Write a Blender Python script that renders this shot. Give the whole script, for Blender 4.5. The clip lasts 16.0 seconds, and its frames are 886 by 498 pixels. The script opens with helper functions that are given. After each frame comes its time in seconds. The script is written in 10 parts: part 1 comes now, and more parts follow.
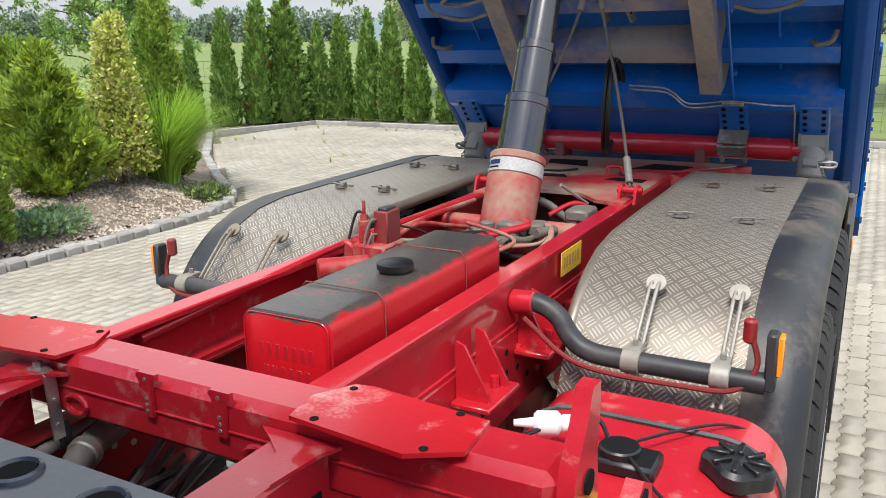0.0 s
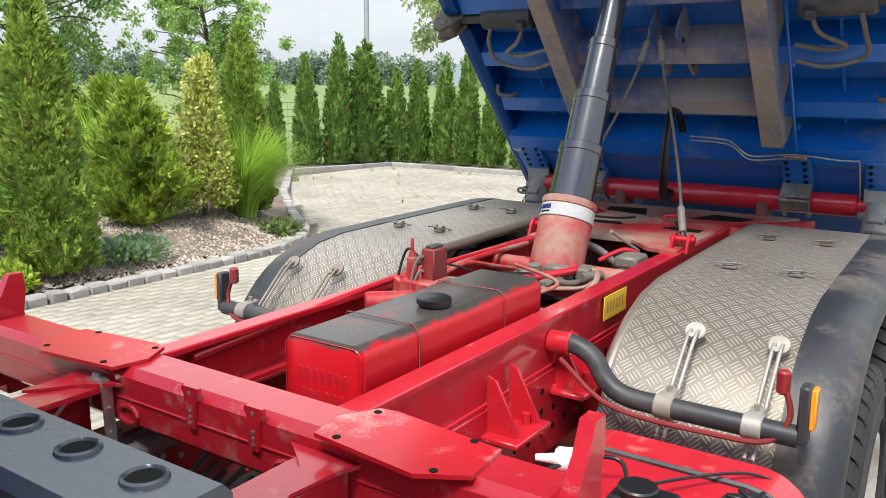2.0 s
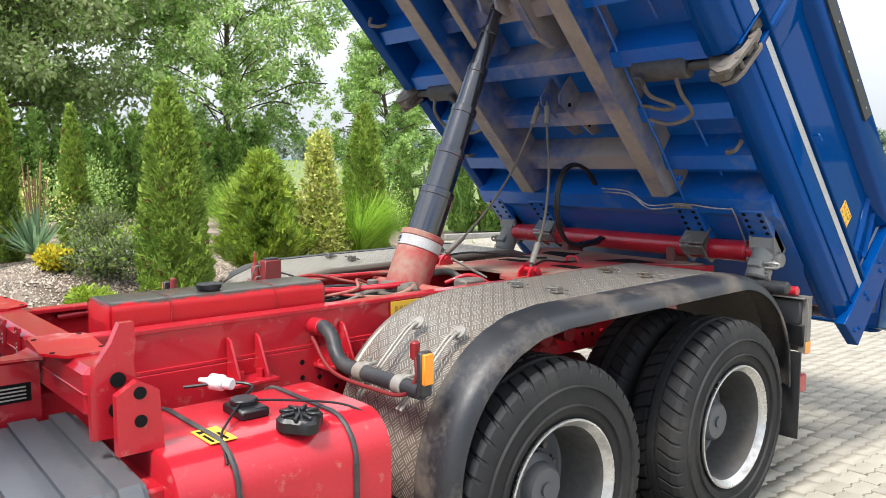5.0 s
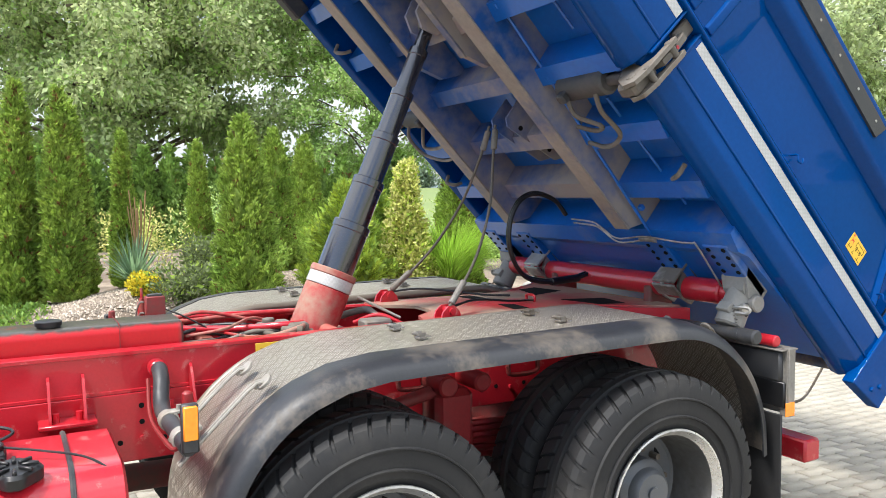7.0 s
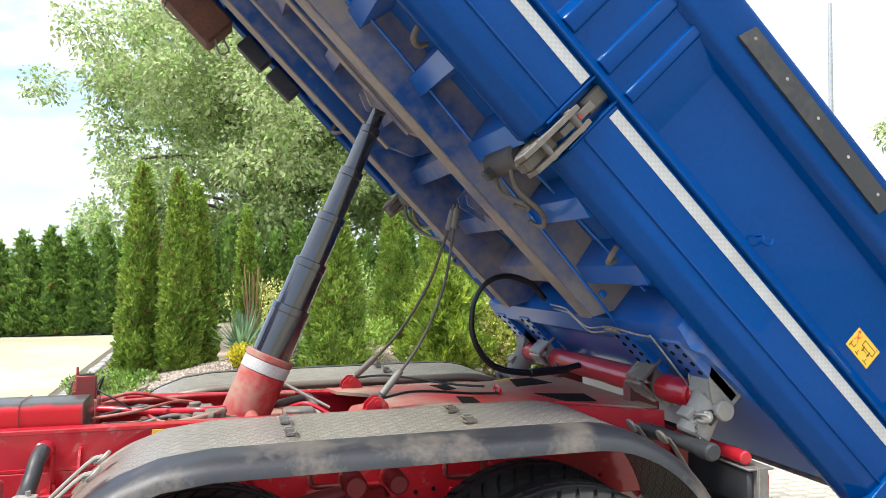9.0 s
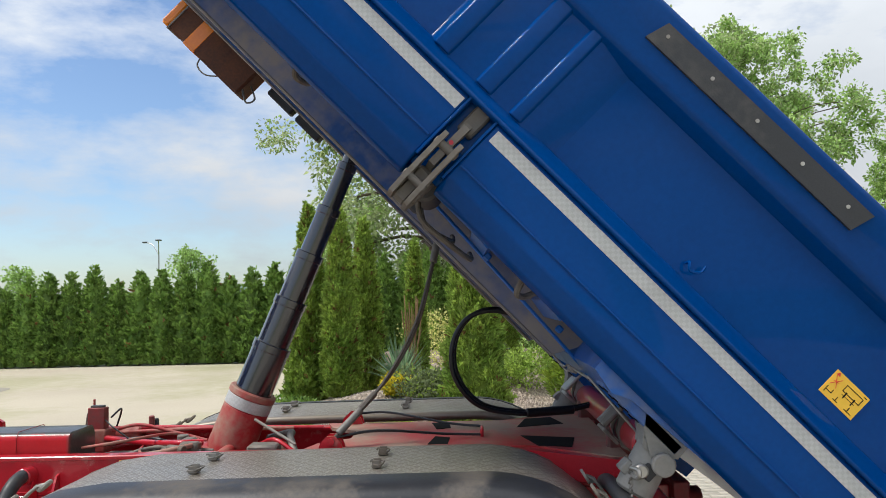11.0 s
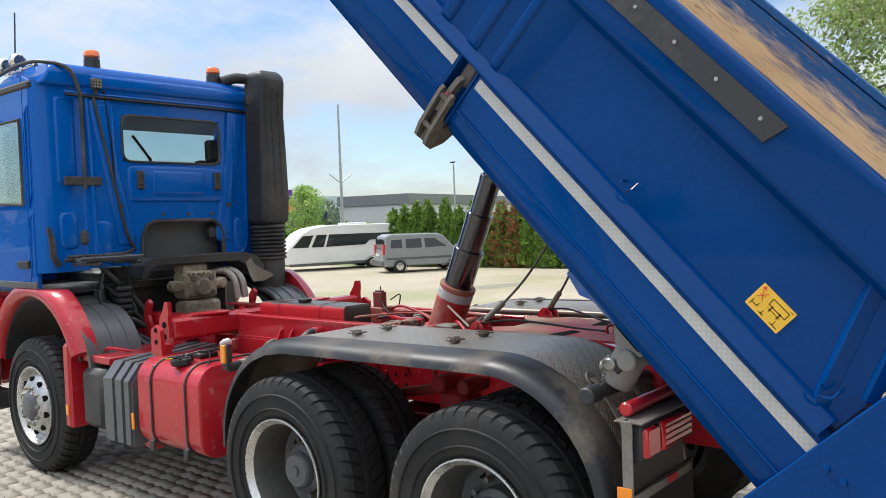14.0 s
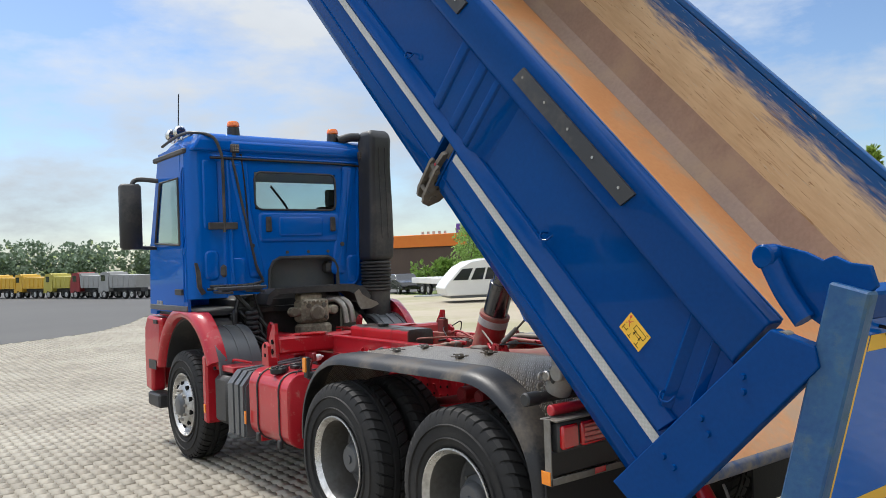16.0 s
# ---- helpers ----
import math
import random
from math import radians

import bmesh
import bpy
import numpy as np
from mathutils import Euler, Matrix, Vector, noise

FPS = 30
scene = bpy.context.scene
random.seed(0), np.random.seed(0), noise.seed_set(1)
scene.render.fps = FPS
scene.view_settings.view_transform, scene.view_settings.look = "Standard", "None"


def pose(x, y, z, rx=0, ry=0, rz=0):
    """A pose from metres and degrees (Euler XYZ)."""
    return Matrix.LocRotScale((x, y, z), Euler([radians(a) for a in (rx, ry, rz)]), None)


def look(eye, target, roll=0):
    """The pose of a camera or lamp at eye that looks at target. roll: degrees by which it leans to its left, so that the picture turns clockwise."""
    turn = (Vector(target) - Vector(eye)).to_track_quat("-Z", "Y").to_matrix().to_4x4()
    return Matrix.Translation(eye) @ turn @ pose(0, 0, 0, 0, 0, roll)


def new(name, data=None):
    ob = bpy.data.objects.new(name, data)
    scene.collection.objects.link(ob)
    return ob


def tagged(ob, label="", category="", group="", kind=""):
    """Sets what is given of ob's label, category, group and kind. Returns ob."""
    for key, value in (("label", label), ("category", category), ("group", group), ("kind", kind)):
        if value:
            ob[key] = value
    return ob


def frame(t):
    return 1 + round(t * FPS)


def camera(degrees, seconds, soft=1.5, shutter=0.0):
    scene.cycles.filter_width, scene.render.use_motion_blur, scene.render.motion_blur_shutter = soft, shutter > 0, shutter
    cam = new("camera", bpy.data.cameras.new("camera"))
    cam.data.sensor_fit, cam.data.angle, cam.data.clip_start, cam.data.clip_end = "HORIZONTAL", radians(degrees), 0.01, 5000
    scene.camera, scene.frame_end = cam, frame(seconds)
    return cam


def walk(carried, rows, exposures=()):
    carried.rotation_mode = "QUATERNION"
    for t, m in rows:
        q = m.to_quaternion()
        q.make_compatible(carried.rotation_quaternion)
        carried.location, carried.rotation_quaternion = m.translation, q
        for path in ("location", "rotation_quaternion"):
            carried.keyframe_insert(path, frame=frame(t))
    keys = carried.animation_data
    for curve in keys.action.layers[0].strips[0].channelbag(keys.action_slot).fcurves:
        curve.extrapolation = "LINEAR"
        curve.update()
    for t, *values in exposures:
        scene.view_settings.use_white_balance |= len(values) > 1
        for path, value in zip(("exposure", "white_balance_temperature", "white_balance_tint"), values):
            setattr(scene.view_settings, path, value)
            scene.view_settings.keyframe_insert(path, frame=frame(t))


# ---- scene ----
cam = camera(58.1, 16.0, soft=0.9)
PATH = [
    (0, (1.281, -2.724, 1.917), (0.36, -1.019, 1.425), -0.7),
    (0.5, (1.202, -2.689, 1.961), (0.226, -1.043, 1.381), -1.4),
    (1, (1.145, -2.668, 2.001), (0.131, -1.06, 1.377), -2.1),
    (1.5, (1.204, -2.702, 1.977), (0.17, -1.085, 1.414), -1.3),
    (2, (1.408, -2.755, 1.92), (0.318, -1.123, 1.535), 0.6),
    (2.5, (1.74, -2.74, 1.864), (0.538, -1.161, 1.621), 2.2),
    (3, (2.077, -2.748, 1.841), (0.787, -1.234, 1.629), 1.2),
    (3.5, (2.458, -2.789, 1.855), (1.081, -1.354, 1.648), 0.6),
    (4, (2.844, -2.748, 1.836), (1.41, -1.368, 1.641), 2.6),
    (4.5, (3.05, -2.585, 1.824), (1.598, -1.224, 1.627), 1.3),
    (7, (3.679, -1.089, 1.845), (1.927, -0.132, 1.707), -0.5),
    (7.5, (3.771, -0.77, 1.802), (1.972, 0.103, 1.757), -0.1),
    (8, (3.777, -0.465, 1.801), (1.934, 0.31, 1.824), -0.3),
    (8.5, (3.837, -0.203, 1.859), (1.95, 0.457, 1.897), -0.1),
    (11, (3.915, 1.334, 1.914), (1.919, 1.293, 2.032), -1.3),
    (11.5, (3.911, 1.697, 1.892), (1.931, 1.426, 1.989), -1.4),
    (12, (3.874, 2.052, 1.872), (1.944, 1.529, 1.864), -0.5),
    (12.5, (3.74, 2.383, 1.865), (1.903, 1.598, 1.774), 0.5),
    (13, (3.73, 2.761, 1.87), (2.031, 1.712, 1.76), 0.7),
    (13.5, (3.807, 3.1, 1.854), (2.205, 1.907, 1.764), -0.8),
    (14, (3.919, 3.481, 1.89), (2.387, 2.197, 1.816), -2.1),
    (14.5, (3.931, 3.834, 1.899), (2.49, 2.448, 1.846), -2.2),
    (15, (3.984, 4.162, 1.91), (2.608, 2.711, 1.889), -3.0),
    (15.5, (3.975, 4.515, 1.92), (2.668, 3.001, 1.928), -2.8),
    (16, (3.934, 4.868, 1.903), (2.724, 3.276, 1.926), -2.0),
]
walk(cam, [(t, look(eye, target, roll)) for t, eye, target, roll in PATH], exposures=[(0.0, 0.92), (1.0, 1.03), (4.5, 1.16), (7.0, 1.43), (8.5, 1.50), (11.0, 0.58), (13.0, 0.72), (14.5, 0.66), (16.0, 0.50)])

# ---------------------------------------------------------------- light
world = bpy.data.worlds.new("sky")
scene.world = world
world.use_nodes = True
wn, wl = world.node_tree.nodes, world.node_tree.links
SUN_EL, SUN_AZ = 58.0, 168.0
sky = wn.new("ShaderNodeTexSky")
sky.sky_type, sky.sun_disc = "NISHITA", False
sky.sun_elevation, sky.sun_rotation = radians(SUN_EL), radians(SUN_AZ)
sky.air_density, sky.dust_density, sky.ozone_density = 1.0, 0.7, 1.2
# broken cloud cover over the blue
wtc = wn.new("ShaderNodeTexCoord")
wmap = wn.new("ShaderNodeMapping")
wmap.inputs["Scale"].default_value = (1.0, 1.0, 2.6)
cl1 = wn.new("ShaderNodeTexNoise")
cl1.inputs["Scale"].default_value, cl1.inputs["Detail"].default_value, cl1.inputs["Roughness"].default_value = 2.9, 10.0, 0.58
ramp = wn.new("ShaderNodeValToRGB")
ramp.color_ramp.elements[0].position, ramp.color_ramp.elements[1].position = 0.44, 0.62
cl2 = wn.new("ShaderNodeTexNoise")
cl2.inputs["Scale"].default_value, cl2.inputs["Detail"].default_value = 4.1, 6.0
shade = wn.new("ShaderNodeMix")
shade.data_type = "RGBA"
shade.inputs["A"].default_value, shade.inputs["B"].default_value = (5.4, 5.6, 5.8, 1), (3.15, 3.45, 3.85, 1)
mixw = wn.new("ShaderNodeMix")
mixw.data_type = "RGBA"
wl.new(wtc.outputs["Generated"], wmap.inputs["Vector"])
wl.new(wmap.outputs["Vector"], cl1.inputs["Vector"])
wl.new(wmap.outputs["Vector"], cl2.inputs["Vector"])
# the cover closes towards the garden side (+y) and breaks up over the yard
wsep = wn.new("ShaderNodeSeparateXYZ")
wl.new(wtc.outputs["Generated"], wsep.inputs[0])
cover = wn.new("ShaderNodeMapRange")
cover.inputs["From Min"].default_value, cover.inputs["From Max"].default_value = -0.15, 0.40
cover.inputs["To Min"].default_value, cover.inputs["To Max"].default_value = 0.035, 0.20
wl.new(wsep.outputs["Y"], cover.inputs["Value"])
thick = wn.new("ShaderNodeMath")
wl.new(cl1.outputs["Fac"], thick.inputs[0])
wl.new(cover.outputs["Result"], thick.inputs[1])
wl.new(thick.outputs[0], ramp.inputs["Fac"])
# cloud is brighter overhead than near the horizon
climb = wn.new("ShaderNodeMapRange")
climb.inputs["From Min"].default_value, climb.inputs["From Max"].default_value = 0.0, 1.0
climb.inputs["To Min"].default_value, climb.inputs["To Max"].default_value = 0.55, 1.85
wl.new(wsep.outputs["Z"], climb.inputs["Value"])
lit = wn.new("ShaderNodeVectorMath")
lit.operation = "SCALE"
wl.new(shade.outputs["Result"], lit.inputs[0])
wl.new(climb.outputs["Result"], lit.inputs["Scale"])
wl.new(cl2.outputs["Fac"], shade.inputs["Factor"])
wl.new(ramp.outputs["Color"], mixw.inputs["Factor"])
deep = wn.new("ShaderNodeVectorMath")
deep.operation = "MULTIPLY"
deep.inputs[1].default_value = (0.60, 0.66, 0.745)
wl.new(sky.outputs["Color"], deep.inputs[0])
wl.new(deep.outputs["Vector"], mixw.inputs["A"])
wl.new(lit.outputs["Vector"], mixw.inputs["B"])
wl.new(mixw.outputs["Result"], wn["Background"].inputs["Color"])
wn["Background"].inputs["Strength"].default_value = 0.14

sun = new("sun", bpy.data.lights.new("sun", "SUN"))
sun.data.energy, sun.data.angle, sun.data.color = 2.5, radians(14.0), (1.0, 0.96, 0.9)
az, el = radians(SUN_AZ), radians(SUN_EL)
sun.matrix_world = look(Vector((math.sin(az) * math.cos(el), math.cos(az) * math.cos(el), math.sin(el))) * 60, (0, 0, 0))

# ---------------------------------------------------------------- materials
def surface(name, c1, c2, rough=0.5, metal=0.0, big=1.5, fine=60.0, bump=0.05, coat=0.0, spread=0.12, dust=None, dust_at=0.58, dust_rough=0.85, island=0.0, spec=0.5, dscale=2.2, coat_rough=0.06):
    """Two tones mixed by large and fine noise, with relief; dust: a dry film lying in patches; island: spread of tone from piece to piece."""
    m = bpy.data.materials.new(name)
    m.use_nodes = True
    n, l = m.node_tree.nodes, m.node_tree.links
    b = n["Principled BSDF"]
    tc = n.new("ShaderNodeTexCoord")
    def noise_node(scale, detail=5.0):
        t = n.new("ShaderNodeTexNoise")
        t.inputs["Scale"].default_value, t.inputs["Detail"].default_value = scale, detail
        l.new(tc.outputs["Object"], t.inputs["Vector"])
        return t
    n1, n2 = noise_node(big), noise_node(fine)
    add = n.new("ShaderNodeMath"); add.operation = "MULTIPLY_ADD"
    add.inputs[1].default_value = 0.6
    l.new(n1.outputs["Fac"], add.inputs[0])
    sc = n.new("ShaderNodeMath"); sc.operation = "MULTIPLY"; sc.inputs[1].default_value = 0.4
    l.new(n2.outputs["Fac"], sc.inputs[0])
    l.new(sc.outputs[0], add.inputs[2])
    mr = n.new("ShaderNodeMapRange")
    mr.inputs["From Min"].default_value, mr.inputs["From Max"].default_value = 0.32, 0.68
    l.new(add.outputs[0], mr.inputs["Value"])
    mix = n.new("ShaderNodeMix"); mix.data_type = "RGBA"
    mix.inputs["A"].default_value, mix.inputs["B"].default_value = (*c1, 1), (*c2, 1)
    l.new(mr.outputs["Result"], mix.inputs["Factor"])
    out = mix.outputs["Result"]
    if island:
        hsv = n.new("ShaderNodeHueSaturation")
        g = n.new("ShaderNodeNewGeometry"); oi = n.new("ShaderNodeObjectInfo")
        s2 = n.new("ShaderNodeMath"); s2.operation = "ADD"
        l.new(g.outputs["Random Per Island"], s2.inputs[0]); l.new(oi.outputs["Random"], s2.inputs[1])
        fr = n.new("ShaderNodeMath"); fr.operation = "FRACT"; l.new(s2.outputs[0], fr.inputs[0])
        vr = n.new("ShaderNodeMapRange")
        vr.inputs["To Min"].default_value, vr.inputs["To Max"].default_value = 1 - island, 1 + island
        l.new(fr.outputs[0], vr.inputs["Value"]); l.new(vr.outputs["Result"], hsv.inputs["Value"])
        l.new(out, hsv.inputs["Color"]); out = hsv.outputs["Color"]
    rr = n.new("ShaderNodeMapRange")
    rr.inputs["To Min"].default_value, rr.inputs["To Max"].default_value = max(rough - spread, 0.02), min(rough + spread, 1)
    l.new(add.outputs[0], rr.inputs["Value"])
    rout = rr.outputs["Result"]
    if dust:
        nd = noise_node(dscale, 8.0)
        ng = noise_node(dscale * 14, 4.0)
        sm = n.new("ShaderNodeMath"); sm.operation = "MULTIPLY_ADD"; sm.inputs[1].default_value = 0.25
        l.new(ng.outputs["Fac"], sm.inputs[0]); l.new(nd.outputs["Fac"], sm.inputs[2])
        dr = n.new("ShaderNodeMapRange")
        dr.inputs["From Min"].default_value, dr.inputs["From Max"].default_value = dust_at, dust_at + 0.22
        dr.inputs["To Max"].default_value = 0.85
        l.new(sm.outputs[0], dr.inputs["Value"])
        dm = n.new("ShaderNodeMix"); dm.data_type = "RGBA"; dm.inputs["B"].default_value = (*dust, 1)
        l.new(dr.outputs["Result"], dm.inputs["Factor"]); l.new(out, dm.inputs["A"]); out = dm.outputs["Result"]
        rm = n.new("ShaderNodeMix"); rm.inputs["B"].default_value = dust_rough
        l.new(dr.outputs["Result"], rm.inputs["Factor"]); l.new(rout, rm.inputs["A"]); rout = rm.outputs["Result"]
    l.new(out, b.inputs["Base Color"]); l.new(rout, b.inputs["Roughness"])
    b.inputs["Metallic"].default_value, b.inputs["Coat Weight"].default_value = metal, coat
    b.inputs["Specular IOR Level"].default_value = spec
    b.inputs["Coat Roughness"].default_value = coat_rough
    if bump:
        bp = n.new("ShaderNodeBump")
        bp.inputs["Strength"].default_value, bp.inputs["Distance"].default_value = bump, 0.01
        l.new(n2.outputs["Fac"], bp.inputs["Height"]); l.new(bp.outputs["Normal"], b.inputs["Normal"])
    return m


DUST = (0.32, 0.26, 0.19)
RED = surface("red_paint", (0.40, 0.010, 0.020), (0.50, 0.016, 0.028), 0.38, big=3, fine=90, bump=0.04, coat=0.75, coat_rough=0.08, spec=0.25, dust=(0.48, 0.22, 0.19), dust_at=0.74, dust_rough=0.6, dscale=16.0)
RED_SCUFF = surface("scuffed_red_paint", (0.44, 0.006, 0.012), (0.54, 0.010, 0.018), 0.42, big=3, fine=90, bump=0.05, coat=0.5, coat_rough=0.15, spec=0.25, dust=(0.66, 0.40, 0.37), dust_at=0.70, dust_rough=0.7, dscale=9.0)
RED_DUSTY = surface("dusty_red_paint", (0.30, 0.012, 0.016), (0.42, 0.02, 0.024), 0.5, big=4, fine=60, bump=0.06, dust=DUST, dust_at=0.52)
RED_DARK = surface("dark_mottled_red_paint", (0.20, 0.010, 0.012), (0.32, 0.014, 0.018), 0.5, big=4, fine=60, bump=0.08, dust=(0.10, 0.075, 0.06), dust_at=0.55)
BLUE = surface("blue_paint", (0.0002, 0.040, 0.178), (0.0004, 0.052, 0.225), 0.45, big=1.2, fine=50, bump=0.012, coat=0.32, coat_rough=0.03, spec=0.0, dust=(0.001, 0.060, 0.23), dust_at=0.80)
# underside blue is set brighter than the walls to offset the shade there
BLUE_UNDER = surface("shade_lifted_blue_paint", (0.001, 0.085, 0.36), (0.002, 0.12, 0.47), 0.38, big=2.5, fine=40, bump=0.04, coat=0.3, coat_rough=0.15, dust=(0.22, 0.225, 0.24), dust_at=0.76, dscale=1.3)
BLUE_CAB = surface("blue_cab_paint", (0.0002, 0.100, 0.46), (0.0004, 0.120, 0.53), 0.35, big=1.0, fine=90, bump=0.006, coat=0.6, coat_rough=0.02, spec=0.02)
BLUE_MIX = surface("dust_streaked_blue_paint", (0.003, 0.05, 0.20), (0.006, 0.075, 0.28), 0.5, big=2.5, fine=40, bump=0.05, dust=(0.33, 0.275, 0.225), dust_at=0.50, dscale=1.1)
BARREL = surface("dark_rim_barrel", (0.11, 0.11, 0.11), (0.18, 0.18, 0.175), 0.4, metal=0.6, big=4, fine=60, bump=0.05, dust=(0.10, 0.09, 0.08), dust_at=0.55)
GREY_DUST = surface("dust_caked_steel", (0.21, 0.18, 0.155), (0.32, 0.275, 0.235), 0.7, big=2.5, fine=35, bump=0.08, dust=(0.01, 0.05, 0.18), dust_at=0.66, dust_rough=0.4)
BLACK_CYL = surface("black_cylinder_enamel", (0.010, 0.010, 0.014), (0.018, 0.018, 0.024), 0.22, big=4, fine=120, bump=0.01, coat=1.0, spec=0.8)
CAST_GREY = surface("dusty_grey_casting", (0.20, 0.19, 0.175), (0.28, 0.27, 0.245), 0.7, big=6, fine=70, bump=0.1, dust=(0.26, 0.23, 0.19), dust_at=0.55)
CHROME_DULL = surface("dull_zinc", (0.42, 0.40, 0.37), (0.55, 0.53, 0.49), 0.42, metal=0.85, big=8, fine=90, bump=0.08, dust=(0.20, 0.17, 0.14), dust_at=0.56)
STEEL_DIRTY = surface("dirty_cast_steel", (0.17, 0.165, 0.15), (0.27, 0.255, 0.235), 0.6, metal=0.45, big=6, fine=70, bump=0.12, dust=(0.15, 0.12, 0.09), dust_at=0.5)
RIM = surface("silver_rim_paint", (0.60, 0.60, 0.60), (0.70, 0.70, 0.69), 0.28, metal=0.85, big=4, fine=60, bump=0.03, dust=(0.22, 0.20, 0.18), dust_at=0.62)
RUBBER = surface("tyre_rubber", (0.007, 0.007, 0.008), (0.014, 0.014, 0.015), 0.72, big=3, fine=80, bump=0.12, dust=(0.04, 0.037, 0.034), dust_at=0.66)
LOCK_STEEL = surface("grimy_dark_steel", (0.075, 0.072, 0.068), (0.15, 0.14, 0.125), 0.6, metal=0.3, big=8, fine=70, bump=0.15, dust=(0.17, 0.14, 0.11), dust_at=0.55)
PLASTIC = surface("black_plastic", (0.022, 0.023, 0.026), (0.036, 0.037, 0.04), 0.5, big=3, fine=150, bump=0.06, dust=(0.11, 0.10, 0.09), dust_at=0.62)
STEP_GREY = surface("slate_grey_plastic", (0.040, 0.046, 0.058), (0.060, 0.068, 0.082), 0.24, big=3, fine=160, bump=0.03, dust=(0.13, 0.13, 0.13), dust_at=0.66)
PLASTIC_GREY = surface("grey_plastic", (0.078, 0.084, 0.092), (0.11, 0.118, 0.128), 0.34, big=3, fine=180, bump=0.05, dust=(0.14, 0.13, 0.12), dust_at=0.64)
FLAP = surface("dusty_rubber_edging", (0.014, 0.015, 0.018), (0.026, 0.027, 0.031), 0.42, big=3, fine=90, bump=0.06, dust=(0.15, 0.125, 0.10), dust_at=0.60, dscale=3.5)
BLACK_CAP = surface("black_moulded_plastic", (0.006, 0.006, 0.007), (0.011, 0.011, 0.012), 0.4, bump=0.05)
HOSE = surface("black_hose", (0.006, 0.006, 0.007), (0.011, 0.011, 0.012), 0.42, bump=0.05)
WIRE = surface("steel_rope", (0.07, 0.06, 0.05), (0.15, 0.13, 0.105), 0.6, metal=0.3, fine=300, bump=0.3)
STAY = surface("dusty_zinc_strap", (0.26, 0.245, 0.215), (0.38, 0.355, 0.315), 0.55, metal=0.3, big=8, fine=90, bump=0.1, dust=(0.24, 0.20, 0.155), dust_at=0.52)
AMBER = surface("amber_lens", (0.85, 0.22, 0.01), (0.95, 0.32, 0.02), 0.18, bump=0.0, coat=0.5)
REDLENS = surface("red_lens", (0.45, 0.006, 0.01), (0.55, 0.012, 0.016), 0.14, bump=0.0, coat=0.6)
YELLOW = surface("yellow_sticker", (0.78, 0.45, 0.03), (0.84, 0.50, 0.05), 0.5, bump=0.0)
WHITE = surface("white_paint", (0.70, 0.70, 0.69), (0.80, 0.80, 0.79), 0.35, bump=0.01, coat=0.3)
STRIPE = surface("white_reflective_tape", (0.40, 0.40, 0.39), (0.52, 0.52, 0.51), 0.34, big=9, fine=140, bump=0.06)


def checked_tape(m):
    """Fine chequer of brighter and duller cells pressed into the tape."""
    n, l = m.node_tree.nodes, m.node_tree.links
    b = n["Principled BSDF"]
    tc = n.new("ShaderNodeTexCoord")
    ck = n.new("ShaderNodeTexChecker")
    ck.inputs["Scale"].default_value = 80.0
    ck.inputs["Color1"].default_value, ck.inputs["Color2"].default_value = (1, 1, 1, 1), (0.90, 0.90, 0.89, 1)
    l.new(tc.outputs["Object"], ck.inputs["Vector"])
    mu = n.new("ShaderNodeMix"); mu.data_type = "RGBA"; mu.blend_type = "MULTIPLY"; mu.inputs["Factor"].default_value = 1.0
    src = b.inputs["Base Color"].links[0].from_socket
    l.new(src, mu.inputs["A"]); l.new(ck.outputs["Color"], mu.inputs["B"]); l.new(mu.outputs["Result"], b.inputs["Base Color"])


checked_tape(STRIPE)
# black for print, and for flat discs that paint the dark of holes
INK_HOLE_BLACK = surface("print_and_hole_black", (0.008, 0.008, 0.008), (0.012, 0.012, 0.012), 0.9, bump=0.0, spec=0.1)
INKRED = surface("printed_red", (0.6, 0.03, 0.02), (0.65, 0.04, 0.03), 0.5, bump=0.0)
INKNAVY = surface("printed_navy", (0.01, 0.02, 0.10), (0.012, 0.025, 0.12), 0.5, bump=0.0)
ENGINE = surface("cast_engine_metal", (0.46, 0.40, 0.30), (0.60, 0.53, 0.41), 0.6, metal=0.2, big=9, fine=70, bump=0.2, dust=(0.10, 0.08, 0.06), dust_at=0.5)
RUST = surface("worn_rusty_steel", (0.06, 0.022, 0.012), (0.16, 0.055, 0.022), 0.75, big=8, fine=60, bump=0.2)


